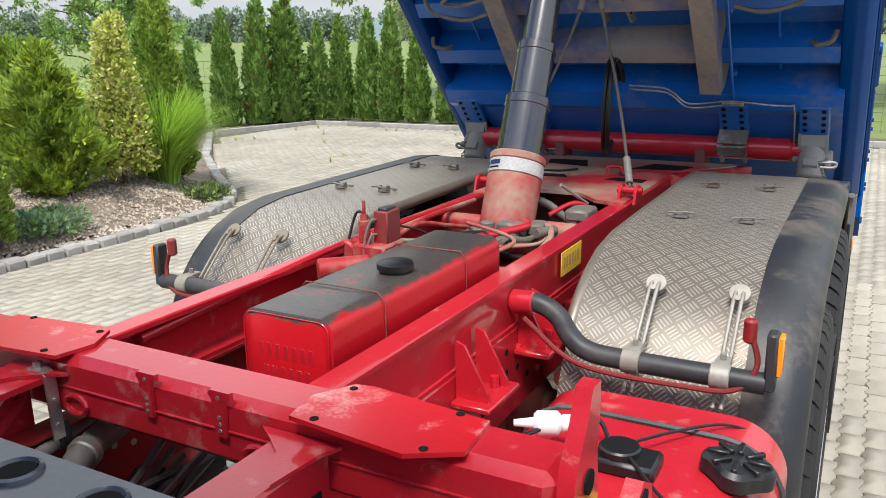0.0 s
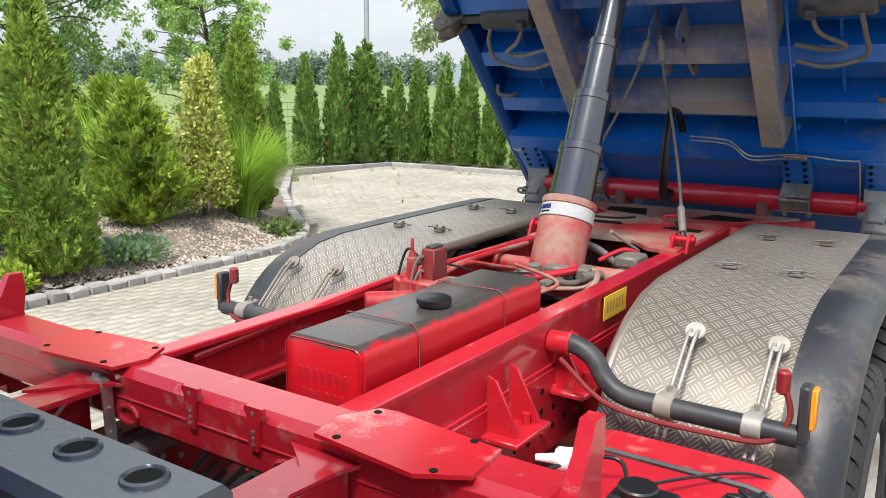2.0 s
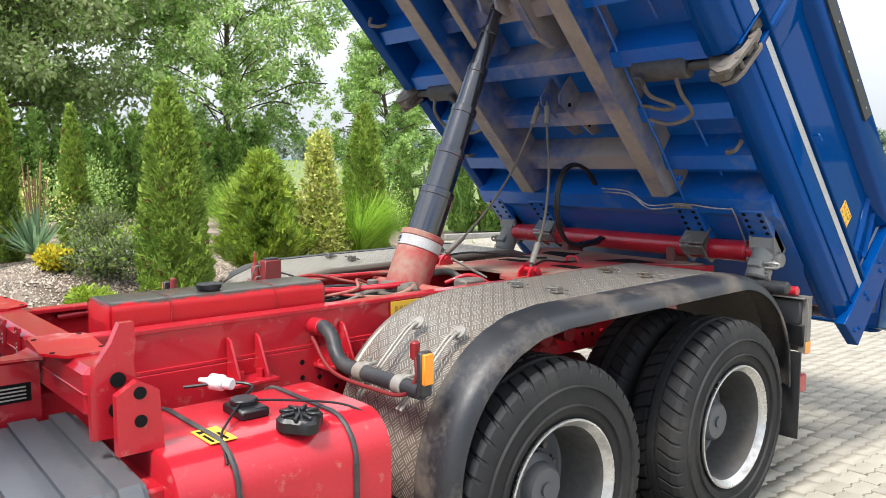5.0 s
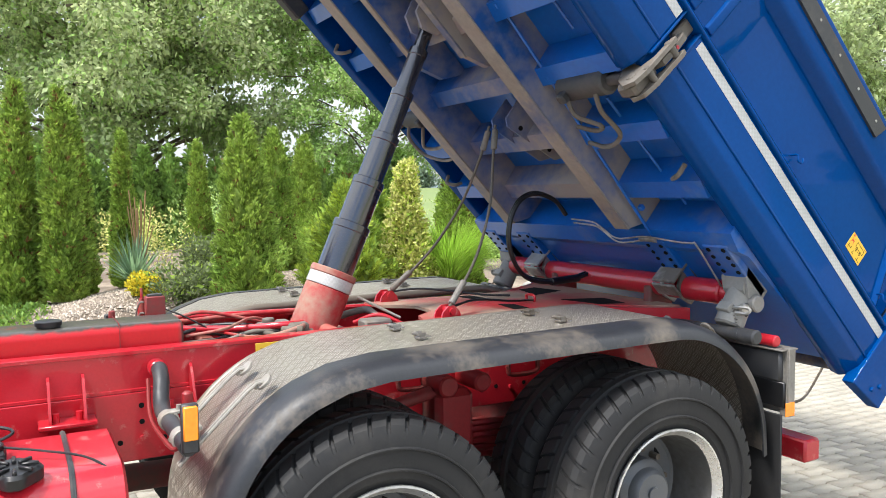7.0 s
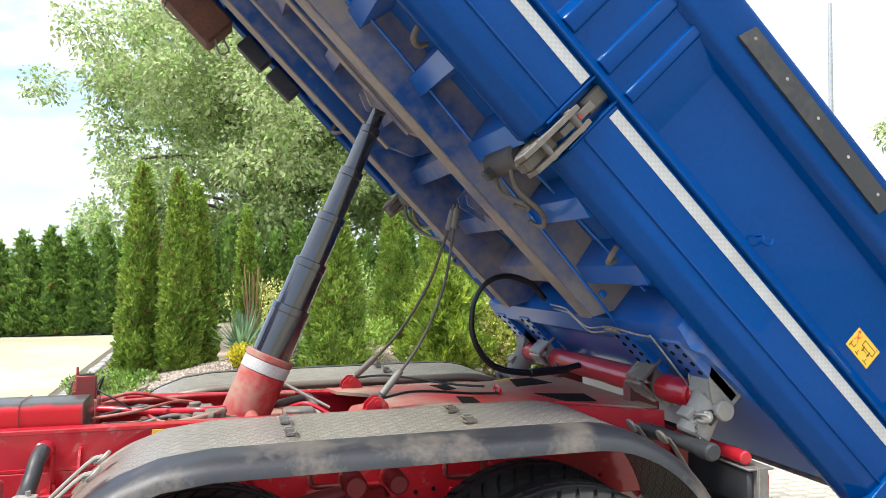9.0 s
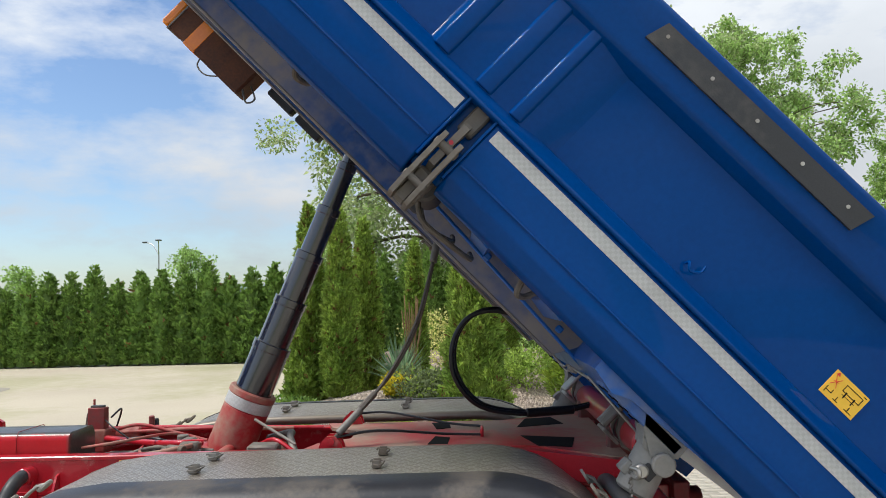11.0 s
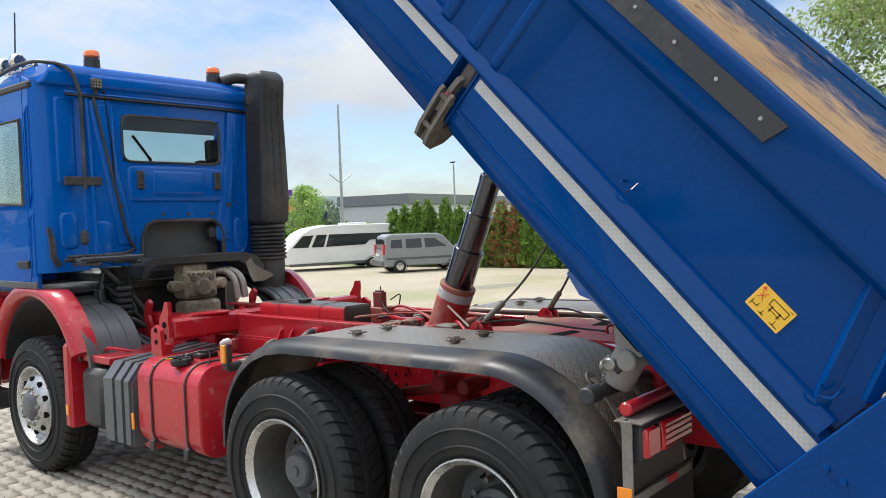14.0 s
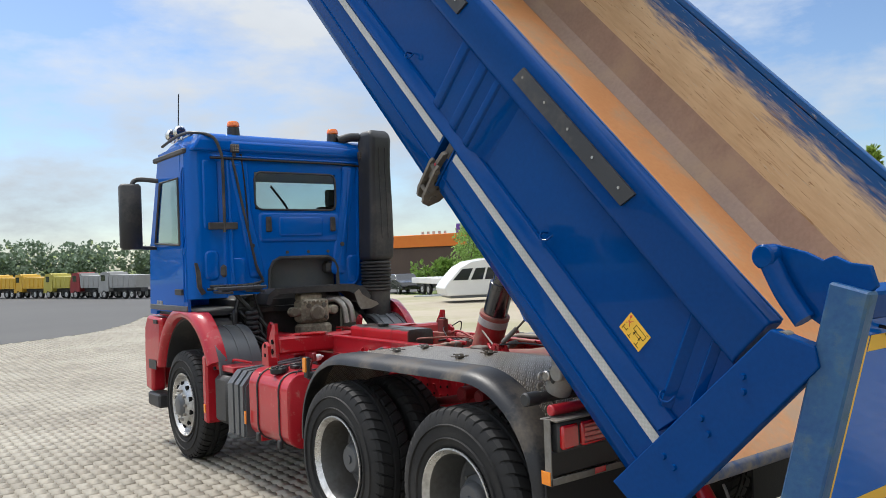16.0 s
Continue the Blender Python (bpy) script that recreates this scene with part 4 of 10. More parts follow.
# brackets on the outside of the rail
for s in (1, -1):
    for y in (-0.98, -0.86, -0.56, -0.46):
        bm = E(bmesh.new(), [(0.375 * s, 1.17), (0.40 * s, 1.16), (0.47 * s, 1.03), (0.47 * s, 1.01), (0.375 * s, 1.01)], "y", y - 0.005, y + 0.005)
        part("rail_gusset", bm, RED, truck, "", 30)
    bm = box(*((0.375, 0.49) if s > 0 else (-0.49, -0.375)), -1.02, -0.82, 0.995, 1.012, 0.004)
    for y in (-0.96, -0.88):
        C(bm, (0.44 * s, y, 1.01), (0.44 * s, y, 1.045), 0.013, seg=8)
    part("rail_shelf", bm, RED, truck)
    bm = box(*((0.375, 0.49) if s > 0 else (-0.49, -0.375)), -0.60, -0.42, 0.995, 1.012, 0.004)
    for y in (-0.55, -0.47):
        C(bm, (0.44 * s, y, 1.01), (0.44 * s, y, 1.045), 0.013, seg=8)
    part("rail_shelf", bm, RED, truck)
    # forward bracket with two studs
    for y in (-2.10, -1.90):
        part("stud_gusset", E(bmesh.new(), [(0.47 * s, 1.20), (0.50 * s, 1.185), (0.56 * s, 1.09), (0.56 * s, 1.06), (0.47 * s, 1.06)], "y", y - 0.006, y + 0.006), RED, truck, "", 30)
    bm = box(*((0.47, 0.57) if s > 0 else (-0.57, -0.47)), -2.12, -1.88, 1.045, 1.064, 0.004)
    part("stud_shelf", bm, RED, truck)
    bm = box(*((0.49, 0.56) if s > 0 else (-0.56, -0.49)), -2.08, -1.92, 0.96, 1.045, 0.006)
    part("stud_shelf", bm, RED, truck)
    for y in (-2.04, -1.965):
        bm = C(bmesh.new(), (0.515 * s, y, 1.064), (0.515 * s, y, 1.125), 0.022, seg=18, bev=0.003)
        C(bm, (0.515 * s, y, 1.125), (0.515 * s, y, 1.15), 0.012, seg=10)
        st_ = part("stud", bm, STEEL_DIRTY, truck, "grey steel stud with sleeve")
        part("stud_nut", C(bmesh.new(), (0.515 * s, y, 0.92), (0.515 * s, y, 0.96), 0.014, seg=6), STEEL_DIRTY, st_)
bm = box(0.4705, 0.474, -1.80, -1.70, 1.085, 1.145, 0.001)
pl = part("type_plate", bm, INK_HOLE_BLACK, truck, "small black type plate with pale rows")
for k in range(4):
    part("plate_row", box(0.4742, 0.4748, -1.795, -1.715, 1.094 + 0.012 * k, 1.099 + 0.012 * k, 0.0002), CHROME_DULL, pl)

# ---- mudguards
def arc(c, r, a0, a1, n):
    return [(c[0] + r * math.cos(radians(a0 + (a1 - a0) * i / n)), c[1] + r * math.sin(radians(a0 + (a1 - a0) * i / n))) for i in range(n + 1)]


LINE = [(-0.585, 0.60)] + arc((0.02, 0.655), 0.605, 178, 116, 12) + [(-0.12, 1.245), (0.05, 1.268), (0.40, 1.274), (0.9, 1.280), (1.25, 1.284)] + arc((1.40, 0.67), 0.615, 92, 8, 14) + [(2.02, 0.62)]
for s in (1, -1):
    bm = sweep(bmesh.new(), LINE, 0.50 * s, 1.035 * s, 0.008)
    guard = part("mudguard", bm, TREAD, truck, "dusty aluminium tread-plate mudguard over the tandem wheels", 50)
    # rolled inner lip along the flat top
    part("rolled_lip", T(bmesh.new(), [(0.497 * s, y, z - 0.022) for y, z in LINE[8:-8]], 0.024, 10, 1), TREAD, guard)
    # flexible edging: rounded lip that turns down over the wheels
    bm = bmesh.new()
    sec = [(1.03, 0.004), (1.09, 0.003), (1.15, -0.004), (1.180, -0.020), (1.202, -0.042), (1.208, -0.070), (1.198, -0.070), (1.19, -0.046), (1.168, -0.030), (1.145, -0.015), (1.09, -0.008), (1.03, -0.008)]
    rows = []
    n = len(LINE)
    for i in range(n):
        a, b = LINE[max(i - 1, 0)], LINE[min(i + 1, n - 1)]
        d = Vector((b[0] - a[0], b[1] - a[1])).normalized()
        up = Vector((-d.y, d.x))
        rows.append([bm.verts.new((x * s, LINE[i][0] + up.x * h, LINE[i][1] + up.y * h)) for x, h in sec])
    for a, b in zip(rows, rows[1:]):
        skin(bm, a, b)
    bm.faces.new(rows[0]); bm.faces.new(rows[-1])
    bmesh.ops.recalc_face_normals(bm, faces=bm.faces[:])
    part("edging", bm, FLAP, guard, "dusty black rubber edging", 50)
    # wire latches on the flat top
    for x, y in ((0.668, 0.322), (0.905, 0.322), (0.665, 1.007), (0.902, 1.007)):
        bm = bmesh.new()
        z = 1.276 + 0.008 * (y > 0.9)
        B(bm, (x * s, y, z + 0.006), (0.05, 0.035, 0.012), 0.003)
        for dx in (-0.02, 0.02):
            B(bm, (x * s + dx, y, z + 0.016), (0.006, 0.03, 0.024), 0.002)
        T(bm, [((x - 0.055) * s, y - 0.01, z + 0.012), ((x - 0.05) * s, y + 0.022, z + 0.012), ((x + 0.05) * s, y + 0.018, z + 0.016), ((x + 0.06) * s, y - 0.008, z + 0.02)], 0.0035, 6, 4)
        T(bm, [((x - 0.03) * s, y - 0.02, z + 0.02), ((x + 0.03) * s, y - 0.02, z + 0.026)], 0.004, 6, 1)
        part("latch", bm, STEEL_DIRTY, guard, "wire toggle latch")
    # slotted stays with round pads, front and rear slope
    for x in (0.737, 0.983):
        for rear in (False, True):
            bm = bmesh.new()
            if not rear:
                P = [Vector((x * s, -0.325, 1.195)), Vector((x * s, -0.60, 0.93))]
            else:
                P = [Vector((x * s, 1.80, 1.195)), Vector((x * s, 2.01, 0.86))]
            d = (P[1] - P[0]).normalized()
            nrm = Vector((1, 0, 0)).cross(d).normalized()
            if nrm.z < 0:
                nrm = -nrm
            off = nrm * 0.022
            C(bm, P[0] + nrm * 0.0, P[0] + nrm * 0.012, 0.032, seg=18, bev=0.002)
            for dx in (-0.011, 0.011):
                T(bm, [P[0] + off * 0.5 + Vector((dx, 0, 0)), P[0] + d * 0.06 + off * 1.4 + Vector((dx, 0, 0)), P[1] + off * 1.5 + Vector((dx, 0, 0))], 0.006, 6, 3)
            C(bm, P[0] + d * 0.03 + off * 0.4, P[0] + d * 0.03 + off * 1.6, 0.009, seg=8)
            part("slotted_stay", bm, STAY, guard, "slotted zinc stay with round pad")
    # curved support tube with clamps, in front
    bm = T(bmesh.new(), [(0.376 * s, -0.59, 1.165), (0.45 * s, -0.59, 1.17), (0.515 * s, -0.595, 1.14), (0.56 * s, -0.605, 1.085), (0.62 * s, -0.61, 1.052), (0.74 * s, -0.61, 1.045), (1.10 * s, -0.61, 1.045)], 0.030, 16, 6)
    tube = part("support_tube", bm, PLASTIC, guard, "black sleeved mudguard support tube")
    part("tube_socket", C(bmesh.new(), (0.366 * s, -0.59, 1.165), (0.44 * s, -0.59, 1.168), 0.037, seg=18, bev=0.004), RED, tube)
    for x in (0.743, 0.985):
        bm = C(bmesh.new(), ((x - 0.026) * s, -0.61, 1.045), ((x + 0.026) * s, -0.61, 1.045), 0.036, seg=18, bev=0.003)
        B(bm, (x * s, -0.575, 1.075), (0.04, 0.06, 0.012), 0.003)
        C(bm, (x * s, -0.575, 1.08), (x * s, -0.575, 1.098), 0.009, seg=6)
        part("tube_clamp", bm, STAY, tube, "zinc tube clamp")
    bm = T(bmesh.new(), [(0.42 * s, -0.63, 1.13), (0.6 * s, -0.65, 1.025), (0.9 * s, -0.645, 1.012), (1.03 * s, -0.635, 1.025), (1.075 * s, -0.615, 1.09), (1.06 * s, -0.605, 1.16), (1.05 * s, -0.60, 1.18)], 0.008, 8, 8)
    part("lamp_lead", bm, surface("red_braided_sleeve", (0.25, 0.015, 0.015), (0.12, 0.01, 0.01), 0.6, fine=260, bump=0.3) if s > 0 else bpy.data.materials["red_braided_sleeve"], tube, "red-braided lamp lead")
    bm = C(bmesh.new(), (1.05 * s, -0.60, 1.15), (1.05 * s, -0.60, 1.215), 0.018, seg=12, bev=0.006)
    part("lamp_plug", bm, RED_DARK, tube)
    bm = box(*((1.095, 1.124) if s > 0 else (-1.124, -1.095)), -0.634, -0.580, 1.03, 1.19, 0.006)
    lamp = part("side_marker", bm, PLASTIC, guard)
    bm = box(*((1.122, 1.138) if s > 0 else (-1.138, -1.122)), -0.630, -0.585, 1.075, 1.185, 0.006)
    part("amber_lens", bm, AMBER, lamp, "amber side marker lens")
    # rear support tube stub
    bm = T(bmesh.new(), [(0.38 * s, 1.90, 1.13), (0.6 * s, 1.90, 1.15), (0.72 * s, 1.90, 1.17), (1.0 * s, 1.90, 1.175), (1.16 * s, 1.90, 1.175)], 0.03, 14, 6)
    C(bm, (1.10 * s, 1.90, 1.175), (1.20 * s, 1.90, 1.175), 0.036, seg=16, bev=0.008)
    part("rear_support_tube", bm, PLASTIC, guard)
    # mud flap behind the wheels
    bm = box(*((0.55, 1.22) if s > 0 else (-1.22, -0.55)), 2.045, 2.057, 0.30, 0.80, 0.003)
    part("mud_flap", bm, RUBBER, guard, "black rubber mud flap")

# suspension: leaf spring packs, hangers, rods
for s in (1, -1):
    bm = bmesh.new()
    for k in range(7):
        w = 1.35 - 0.16 * k
        T(bm, [(0.47 * s, 0.68 - w / 2, 0.70 - 0.028 * k + 0.03), (0.47 * s, 0.68, 0.76 - 0.028 * k), (0.47 * s, 0.68 + w / 2, 0.70 - 0.028 * k + 0.03)], 0.015, 6, 6)
    part("leaf_spring", bm, RED_DARK, truck, "mottled dark red leaf spring pack")
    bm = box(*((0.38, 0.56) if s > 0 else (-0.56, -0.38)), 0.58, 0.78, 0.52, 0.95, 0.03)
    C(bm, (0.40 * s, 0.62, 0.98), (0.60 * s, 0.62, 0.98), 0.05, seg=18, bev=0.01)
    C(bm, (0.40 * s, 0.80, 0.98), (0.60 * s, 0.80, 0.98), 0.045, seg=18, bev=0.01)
    part("spring_hanger", bm, RED_DARK, truck, "mottled dark red spring hanger", 35)
    bm = T(bmesh.new(), [(0.50 * s, 0.62, 0.95), (0.50 * s, 0.1, 0.86), (0.50 * s, -0.5, 0.90)], 0.03, 12, 4)
    part("radius_rod", bm, RED_DARK, truck)
    for y in (0.45, 1.05):
        bm = T(bmesh.new(), [(0.42 * s, y, 0.99), (0.42 * s, y + 0.02, 1.03), (0.42 * s, y + 0.16, 1.03), (0.42 * s, y + 0.18, 0.99), (0.42 * s, y + 0.16, 0.95), (0.42 * s, y + 0.02, 0.95), (0.42 * s, y, 0.99)], 0.012, 8, 5)
        part("frame_loop", bm, RED_DARK, truck)

# ---- rear lamp carriers and bumper bar
for s in (1, -1):
    def sx(a, b):
        return (a, b) if s > 0 else (-b, -a)
    bm = bmesh.new()
    BB(bm, *sx(1.230, 1.238), 2.072, 2.115, 0.79, 1.112, 0.002)
    BB(bm, *sx(1.190, 1.230), 2.072, 2.078, 0.79, 1.112, 0.002)
    BB(bm, *sx(0.70, 1.238), 2.105, 2.115, 0.792, 0.826, 0.002)
    BB(bm, *sx(0.72, 1.225), 2.035, 2.150, 1.100, 1.108, 0.002)
    carrier = part("lamp_carrier", bm, STEEL_DIRTY, truck, "bent steel lamp carrier")
    bm = box(*sx(0.78, 1.205), 2.05, 2.14, 0.95, 1.095, 0.012)
    lamp = part("rear_lamp", bm, PLASTIC, carrier)
    bm = box(*sx(0.79, 1.06), 2.10, 2.162, 0.965, 1.08, 0.012)
    part("red_lens", bm, REDLENS, lamp, "ribbed red tail lens")
    bm = box(*sx(1.08, 1.195), 2.08, 2.158, 0.965, 1.08, 0.010)
    part("red_lens", bm, REDLENS, lamp)
    for k in range(4):
        part("lens_rib", box(*sx(0.80, 1.05), 2.161, 2.166, 0.978 + 0.024 * k, 0.984 + 0.024 * k, 0.001), RED_DARK, lamp)
    part("backing_panel", box(*sx(0.74, 1.222), 2.06, 2.100, 0.829, 0.952, 0.006), BLACK_CAP, carrier, "black panel under the lamp")
    part("edge_reflector", box(*sx(1.238, 1.243), 2.05, 2.11, 0.795, 0.86, 0.001), AMBER, carrier, "orange edge reflector")
    part("red_reflector", box(*sx(0.86, 0.94), 2.118, 2.122, 0.80, 0.83, 0.001), REDLENS, carrier)
    bm = C(bmesh.new(), (0.70 * s, 2.06, 1.14), (1.18 * s, 2.06, 1.14), 0.028, seg=14, bev=0.006)
    part("red_bar", bm, RED, carrier)
bm = box(-1.0, 1.0, 2.52, 2.64, 0.42, 0.54, 0.012)
part("bumper_bar", bm, RED, truck, "red underrun bumper bar")
for s in (1, -1):
    bm = T(bmesh.new(), [(0.36 * s, 2.2, 0.9), (0.45 * s, 2.35, 0.75), (0.5 * s, 2.55, 0.52)], 0.045, 10, 4)
    part("bumper_stay", bm, RED, truck, "red bumper stay")
bm = bmesh.new()
BB(bm, -0.42, 0.42, 2.22, 2.30, 0.78, 1.10, 0.01)
C(bm, (0, 2.30, 0.92), (0, 2.46, 0.92), 0.06, seg=16, bev=0.012)
part("tow_coupling", bm, RED_DARK, truck, "grimy red tow coupling")

# ---- fuel tank, boxes along the left side, and their partners
FT = bmesh.new()
rounded_box(FT, 0.56, 1.185, -1.53, -0.80, 0.45, 1.03, 0.135, 9)
ftank = part("fuel_tank", FT, RED, truck, "glossy red fuel tank with straps")
for y in (-1.35, -0.95):
    bm = bmesh.new()
    pts = []
    for cx, cz, a0 in ((1.05, 0.895, 0), (0.695, 0.895, 90), (0.695, 0.585, 180), (1.05, 0.585, 270)):
        for i in range(6):
            a = radians(a0 + 18 * i)
            pts.append((cx + 0.139 * math.cos(a), y, cz + 0.139 * math.sin(a)))
    T(bm, pts + [pts[0]], 0.009, 6, 1)
    B(bm, (1.19, y, 0.48), (0.03, 0.05, 0.07), 0.006)
    part("tank_strap", bm, PLASTIC, ftank, "black-edged tank strap")
CX, CY, CZ = 1.10, -1.10, 1.022
bm = bmesh.new()
revolve(bm, (CX, CY, CZ), (0.12, 0, 1), [(0, 0.060), (0.008, 0.070), (0.038, 0.070), (0.048, 0.060), (0.046, 0.03), (0.05, 0.0)], 40)
for v in bm.verts:
    q = Vector((v.co.x - CX, v.co.y - CY))
    if q.length > 0.04:
        k = 1 + 0.10 * math.copysign(abs(math.cos(4 * math.atan2(q.y, q.x))) ** 0.5, math.cos(4 * math.atan2(q.y, q.x)))
        v.co.x, v.co.y = CX + q.x * k, CY + q.y * k
cap = part("fuel_cap", bm, BLACK_CAP, ftank, "black lobed fuel cap")
for k in range(8):
    a = 2 * math.pi * k / 8
    part("cap_rib", B(bmesh.new(), (CX + 0.004 + 0.042 * math.cos(a), CY + 0.042 * math.sin(a), CZ + 0.050 - 0.005 * math.cos(a)), (0.046, 0.012, 0.012), 0.004, Matrix.Rotation(a, 3, "Z")), BLACK_CAP, cap)
bm = bmesh.new()
B(bm, (0.885, -1.17, 1.045), (0.14, 0.10, 0.035), 0.012)
C(bm, (0.87, -1.17, 1.06), (0.87, -1.17, 1.08), 0.045, seg=18, bev=0.004)
part("level_sender", bm, BLACK_CAP, ftank, "black level sender")
for pts, r in (([(0.85, -1.17, 1.07), (0.80, -1.10, 1.09), (0.74, -1.15, 1.10), (0.66, -1.28, 1.09)], 0.0055), ([(0.87, -1.15, 1.07), (0.95, -1.02, 1.06), (1.04, -0.90, 1.045), (1.12, -0.82, 1.0)], 0.004), ([(0.90, -1.20, 1.07), (0.98, -1.28, 1.05), (1.06, -1.34, 1.037), (1.16, -1.37, 0.99)], 0.004)):
    part("sender_lead", T(bmesh.new(), pts, r, 8, 6), HOSE, ftank)
bm = C(bmesh.new(), (0.68, -1.195, 1.10), (0.735, -1.17, 1.10), 0.028, seg=16, bev=0.008)
C(bm, (0.735, -1.17, 1.10), (0.765, -1.155, 1.10), 0.02, seg=12, bev=0.004)
C(bm, (0.64, -1.215, 1.10), (0.68, -1.195, 1.10), 0.008, 0.013, seg=10)
part("breather_valve", bm, WHITE, ftank, "white plastic breather valve")
bm = box(0.945, 1.085, -1.385, -1.30, 1.0305, 1.0335, 0.001)
wl_ = part("warning_label", bm, YELLOW, ftank, "yellow warning label with bars")
part("warning_mark", E(bmesh.new(), [(0.96, -1.375), (0.99, -1.375), (0.975, -1.34)], "z", 1.0336, 1.0342), INK_HOLE_BLACK, wl_)
for k in range(3):
    part("label_bar", box(1.005, 1.075, -1.375 + 0.022 * k, -1.365 + 0.022 * k, 1.0336, 1.0342, 0.0002), INK_HOLE_BLACK, wl_)
# ribbed grey cover and black box ahead of the tank
prof = [(1.19, 0.44), (1.19, 0.86), (1.10, 0.97), (0.50, 1.02), (0.50, 0.44)]
for y0, y1 in ((-1.66, -1.60), (-1.78, -1.70), (-1.90, -1.82)):
    bm = E(bmesh.new(), [(a + (0.02 if a > 1 else 0), b + (0.014 if b > 0.8 else 0)) for a, b in prof], "y", y0, y1)
    part("cover_rib", bm, PLASTIC_GREY, truck, "", 30)
bm = E(bmesh.new(), prof, "y", -1.98, -1.58)
part("battery_cover", bm, PLASTIC_GREY, truck, "grey ribbed plastic side cover", 30)
part("marker_lens", box(1.21, 1.222, -1.56, -1.535, 0.56, 0.67, 0.003), AMBER, truck, "small amber side marker")
bm = box(0.60, 1.17, -2.36, -2.05, 0.46, 0.90, 0.04)
part("side_box", bm, PLASTIC, truck, "black plastic side box")
bm = box(0.45, 1.10, -1.62, -1.50, 0.40, 0.95, 0.01)
part("tank_bracket", bm, RED, truck)
bm = box(0.45, 1.12, -2.45, -2.02, 0.93, 0.985, 0.008)
T(bm, [(1.0, -2.3, 1.0), (1.02, -2.2, 1.03), (0.9, -2.1, 1.0)], 0.012, 8, 4)
part("red_shelf", bm, RED, truck, "red bracket shelf")
bm = C(bmesh.new(), (1.02, -2.36, 1.01), (1.12, -2.40, 1.01), 0.03, seg=14, bev=0.006)
part("air_connector", bm, CHROME_DULL, truck)
bm = box(-1.15, -0.5, -2.4, -1.6, 0.42, 0.98, 0.04)
part("side_box", bm, PLASTIC, truck)
# black step plate beside the cross beam, its holes painted as black discs
bm = bmesh.new()
E(bm, [(-2.468, 1.672), (-2.468, 1.692), (-2.475, 1.70), (-2.535, 1.70), (-2.542, 1.692), (-2.542, 1.672)], "x", 0.56, 1.072)
step = part("step_plate", bm, STEP_GREY, truck, "slate grey step plate with round holes")
E(bm := bmesh.new(), [(-2.56, 1.655), (-2.56, 1.680), (-2.566, 1.686), (-2.64, 1.686), (-2.646, 1.680), (-2.646, 1.655)], "x", 0.56, 0.985)
part("step_tread", bm, STEP_GREY, step)
for x in (0.60, 0.93):
    part("step_bracket", box(x - 0.02, x + 0.02, -2.875, -2.45, 1.63, 1.655, 0.006), PLASTIC, step)
for i in range(8):
    x = 1.030 - 0.066 * i
    revolve(bm := bmesh.new(), (x, -2.496, 1.699), (0, 0, 1), [(0.0, 0.0150), (0.003, 0.0140), (0.004, 0.0120), (0.0025, 0.0106), (0.0015, 0.0102)], 20)
    part("hole_rim", bm, STEP_GREY, step)
    part("step_hole", C(bmesh.new(), (x, -2.496, 1.698), (x, -2.496, 1.7012), 0.0104, seg=18), INK_HOLE_BLACK, step)

# ---- cab
cab = new("cab")
cab.parent = truck
cab["label"] = "glossy blue day cab with red lower trim"


def cabpart(name, bm, mat, label="", smooth=35):
    return part(name, bm, mat, cab, label, smooth)


YB = -2.87
# rear wall round the window
bm = bmesh.new()
# one sheet: a lower half with the tunnel arch cut out, an upper half round the window
E(bm, [(-0.80, 1.60), (-0.47, 1.60), (-0.465, 1.84), (-0.43, 1.92), (-0.36, 1.965), (0.22, 1.965), (0.29, 1.93), (0.335, 1.84), (0.35, 1.60), (0.80, 1.60), (0.80, 2.475), (-0.80, 2.475)], "y", YB - 0.03, YB)
E(bm, [(-0.80, 2.475), (-0.475, 2.475), (-0.475, 2.865), (0.475, 2.865), (0.475, 2.475), (0.80, 2.475), (0.80, 3.06), (-0.80, 3.06)], "y", YB - 0.03, YB)
cabpart("rear_wall", bm, BLUE_CAB, "pressed blue rear wall")


def pressed(outline, y, depth=0.014, inset=0.022, name="pressed_panel"):
    """A raised field: an outline, a sloped border and a flat top."""
    depth, inset = depth * 1.15, inset * 0.9
    bm = bmesh.new()
    cx, cz = sum(p[0] for p in outline) / len(outline), sum(p[1] for p in outline) / len(outline)
    a = [bm.verts.new((p[0], y, p[1])) for p in outline]
    def pull(p, k):
        d = Vector((cx - p[0], cz - p[1]))
        return p[0] + math.copysign(min(k, abs(d.x)), d.x), p[1] + math.copysign(min(k, abs(d.y)), d.y)
    b = [bm.verts.new((pull(p, inset * 0.45)[0], y + depth * 0.8, pull(p, inset * 0.45)[1])) for p in outline]
    c = [bm.verts.new((pull(p, inset)[0], y + depth, pull(p, inset)[1])) for p in outline]
    skin(bm, a, b); skin(bm, b, c)
    bm.faces.new(c)
    bmesh.ops.recalc_face_normals(bm, faces=bm.faces[:])
    return cabpart(name, bm, BLUE_CAB, "", 50)


def rrect(x0, x1, z0, z1, r, slant=0.0):
    out = []
    for cx_, cz_, a0 in ((x1 - r, z1 - r, 0), (x0 + r, z1 - r, 90), (x0 + r, z0 + r, 180), (x1 - r, z0 + r, 270)):
        for i in range(4):
            a = radians(a0 + 30 * i)
            z = cz_ + r * math.sin(a)
            out.append((cx_ + r * math.cos(a) + slant * (z - z0), z))
    return out


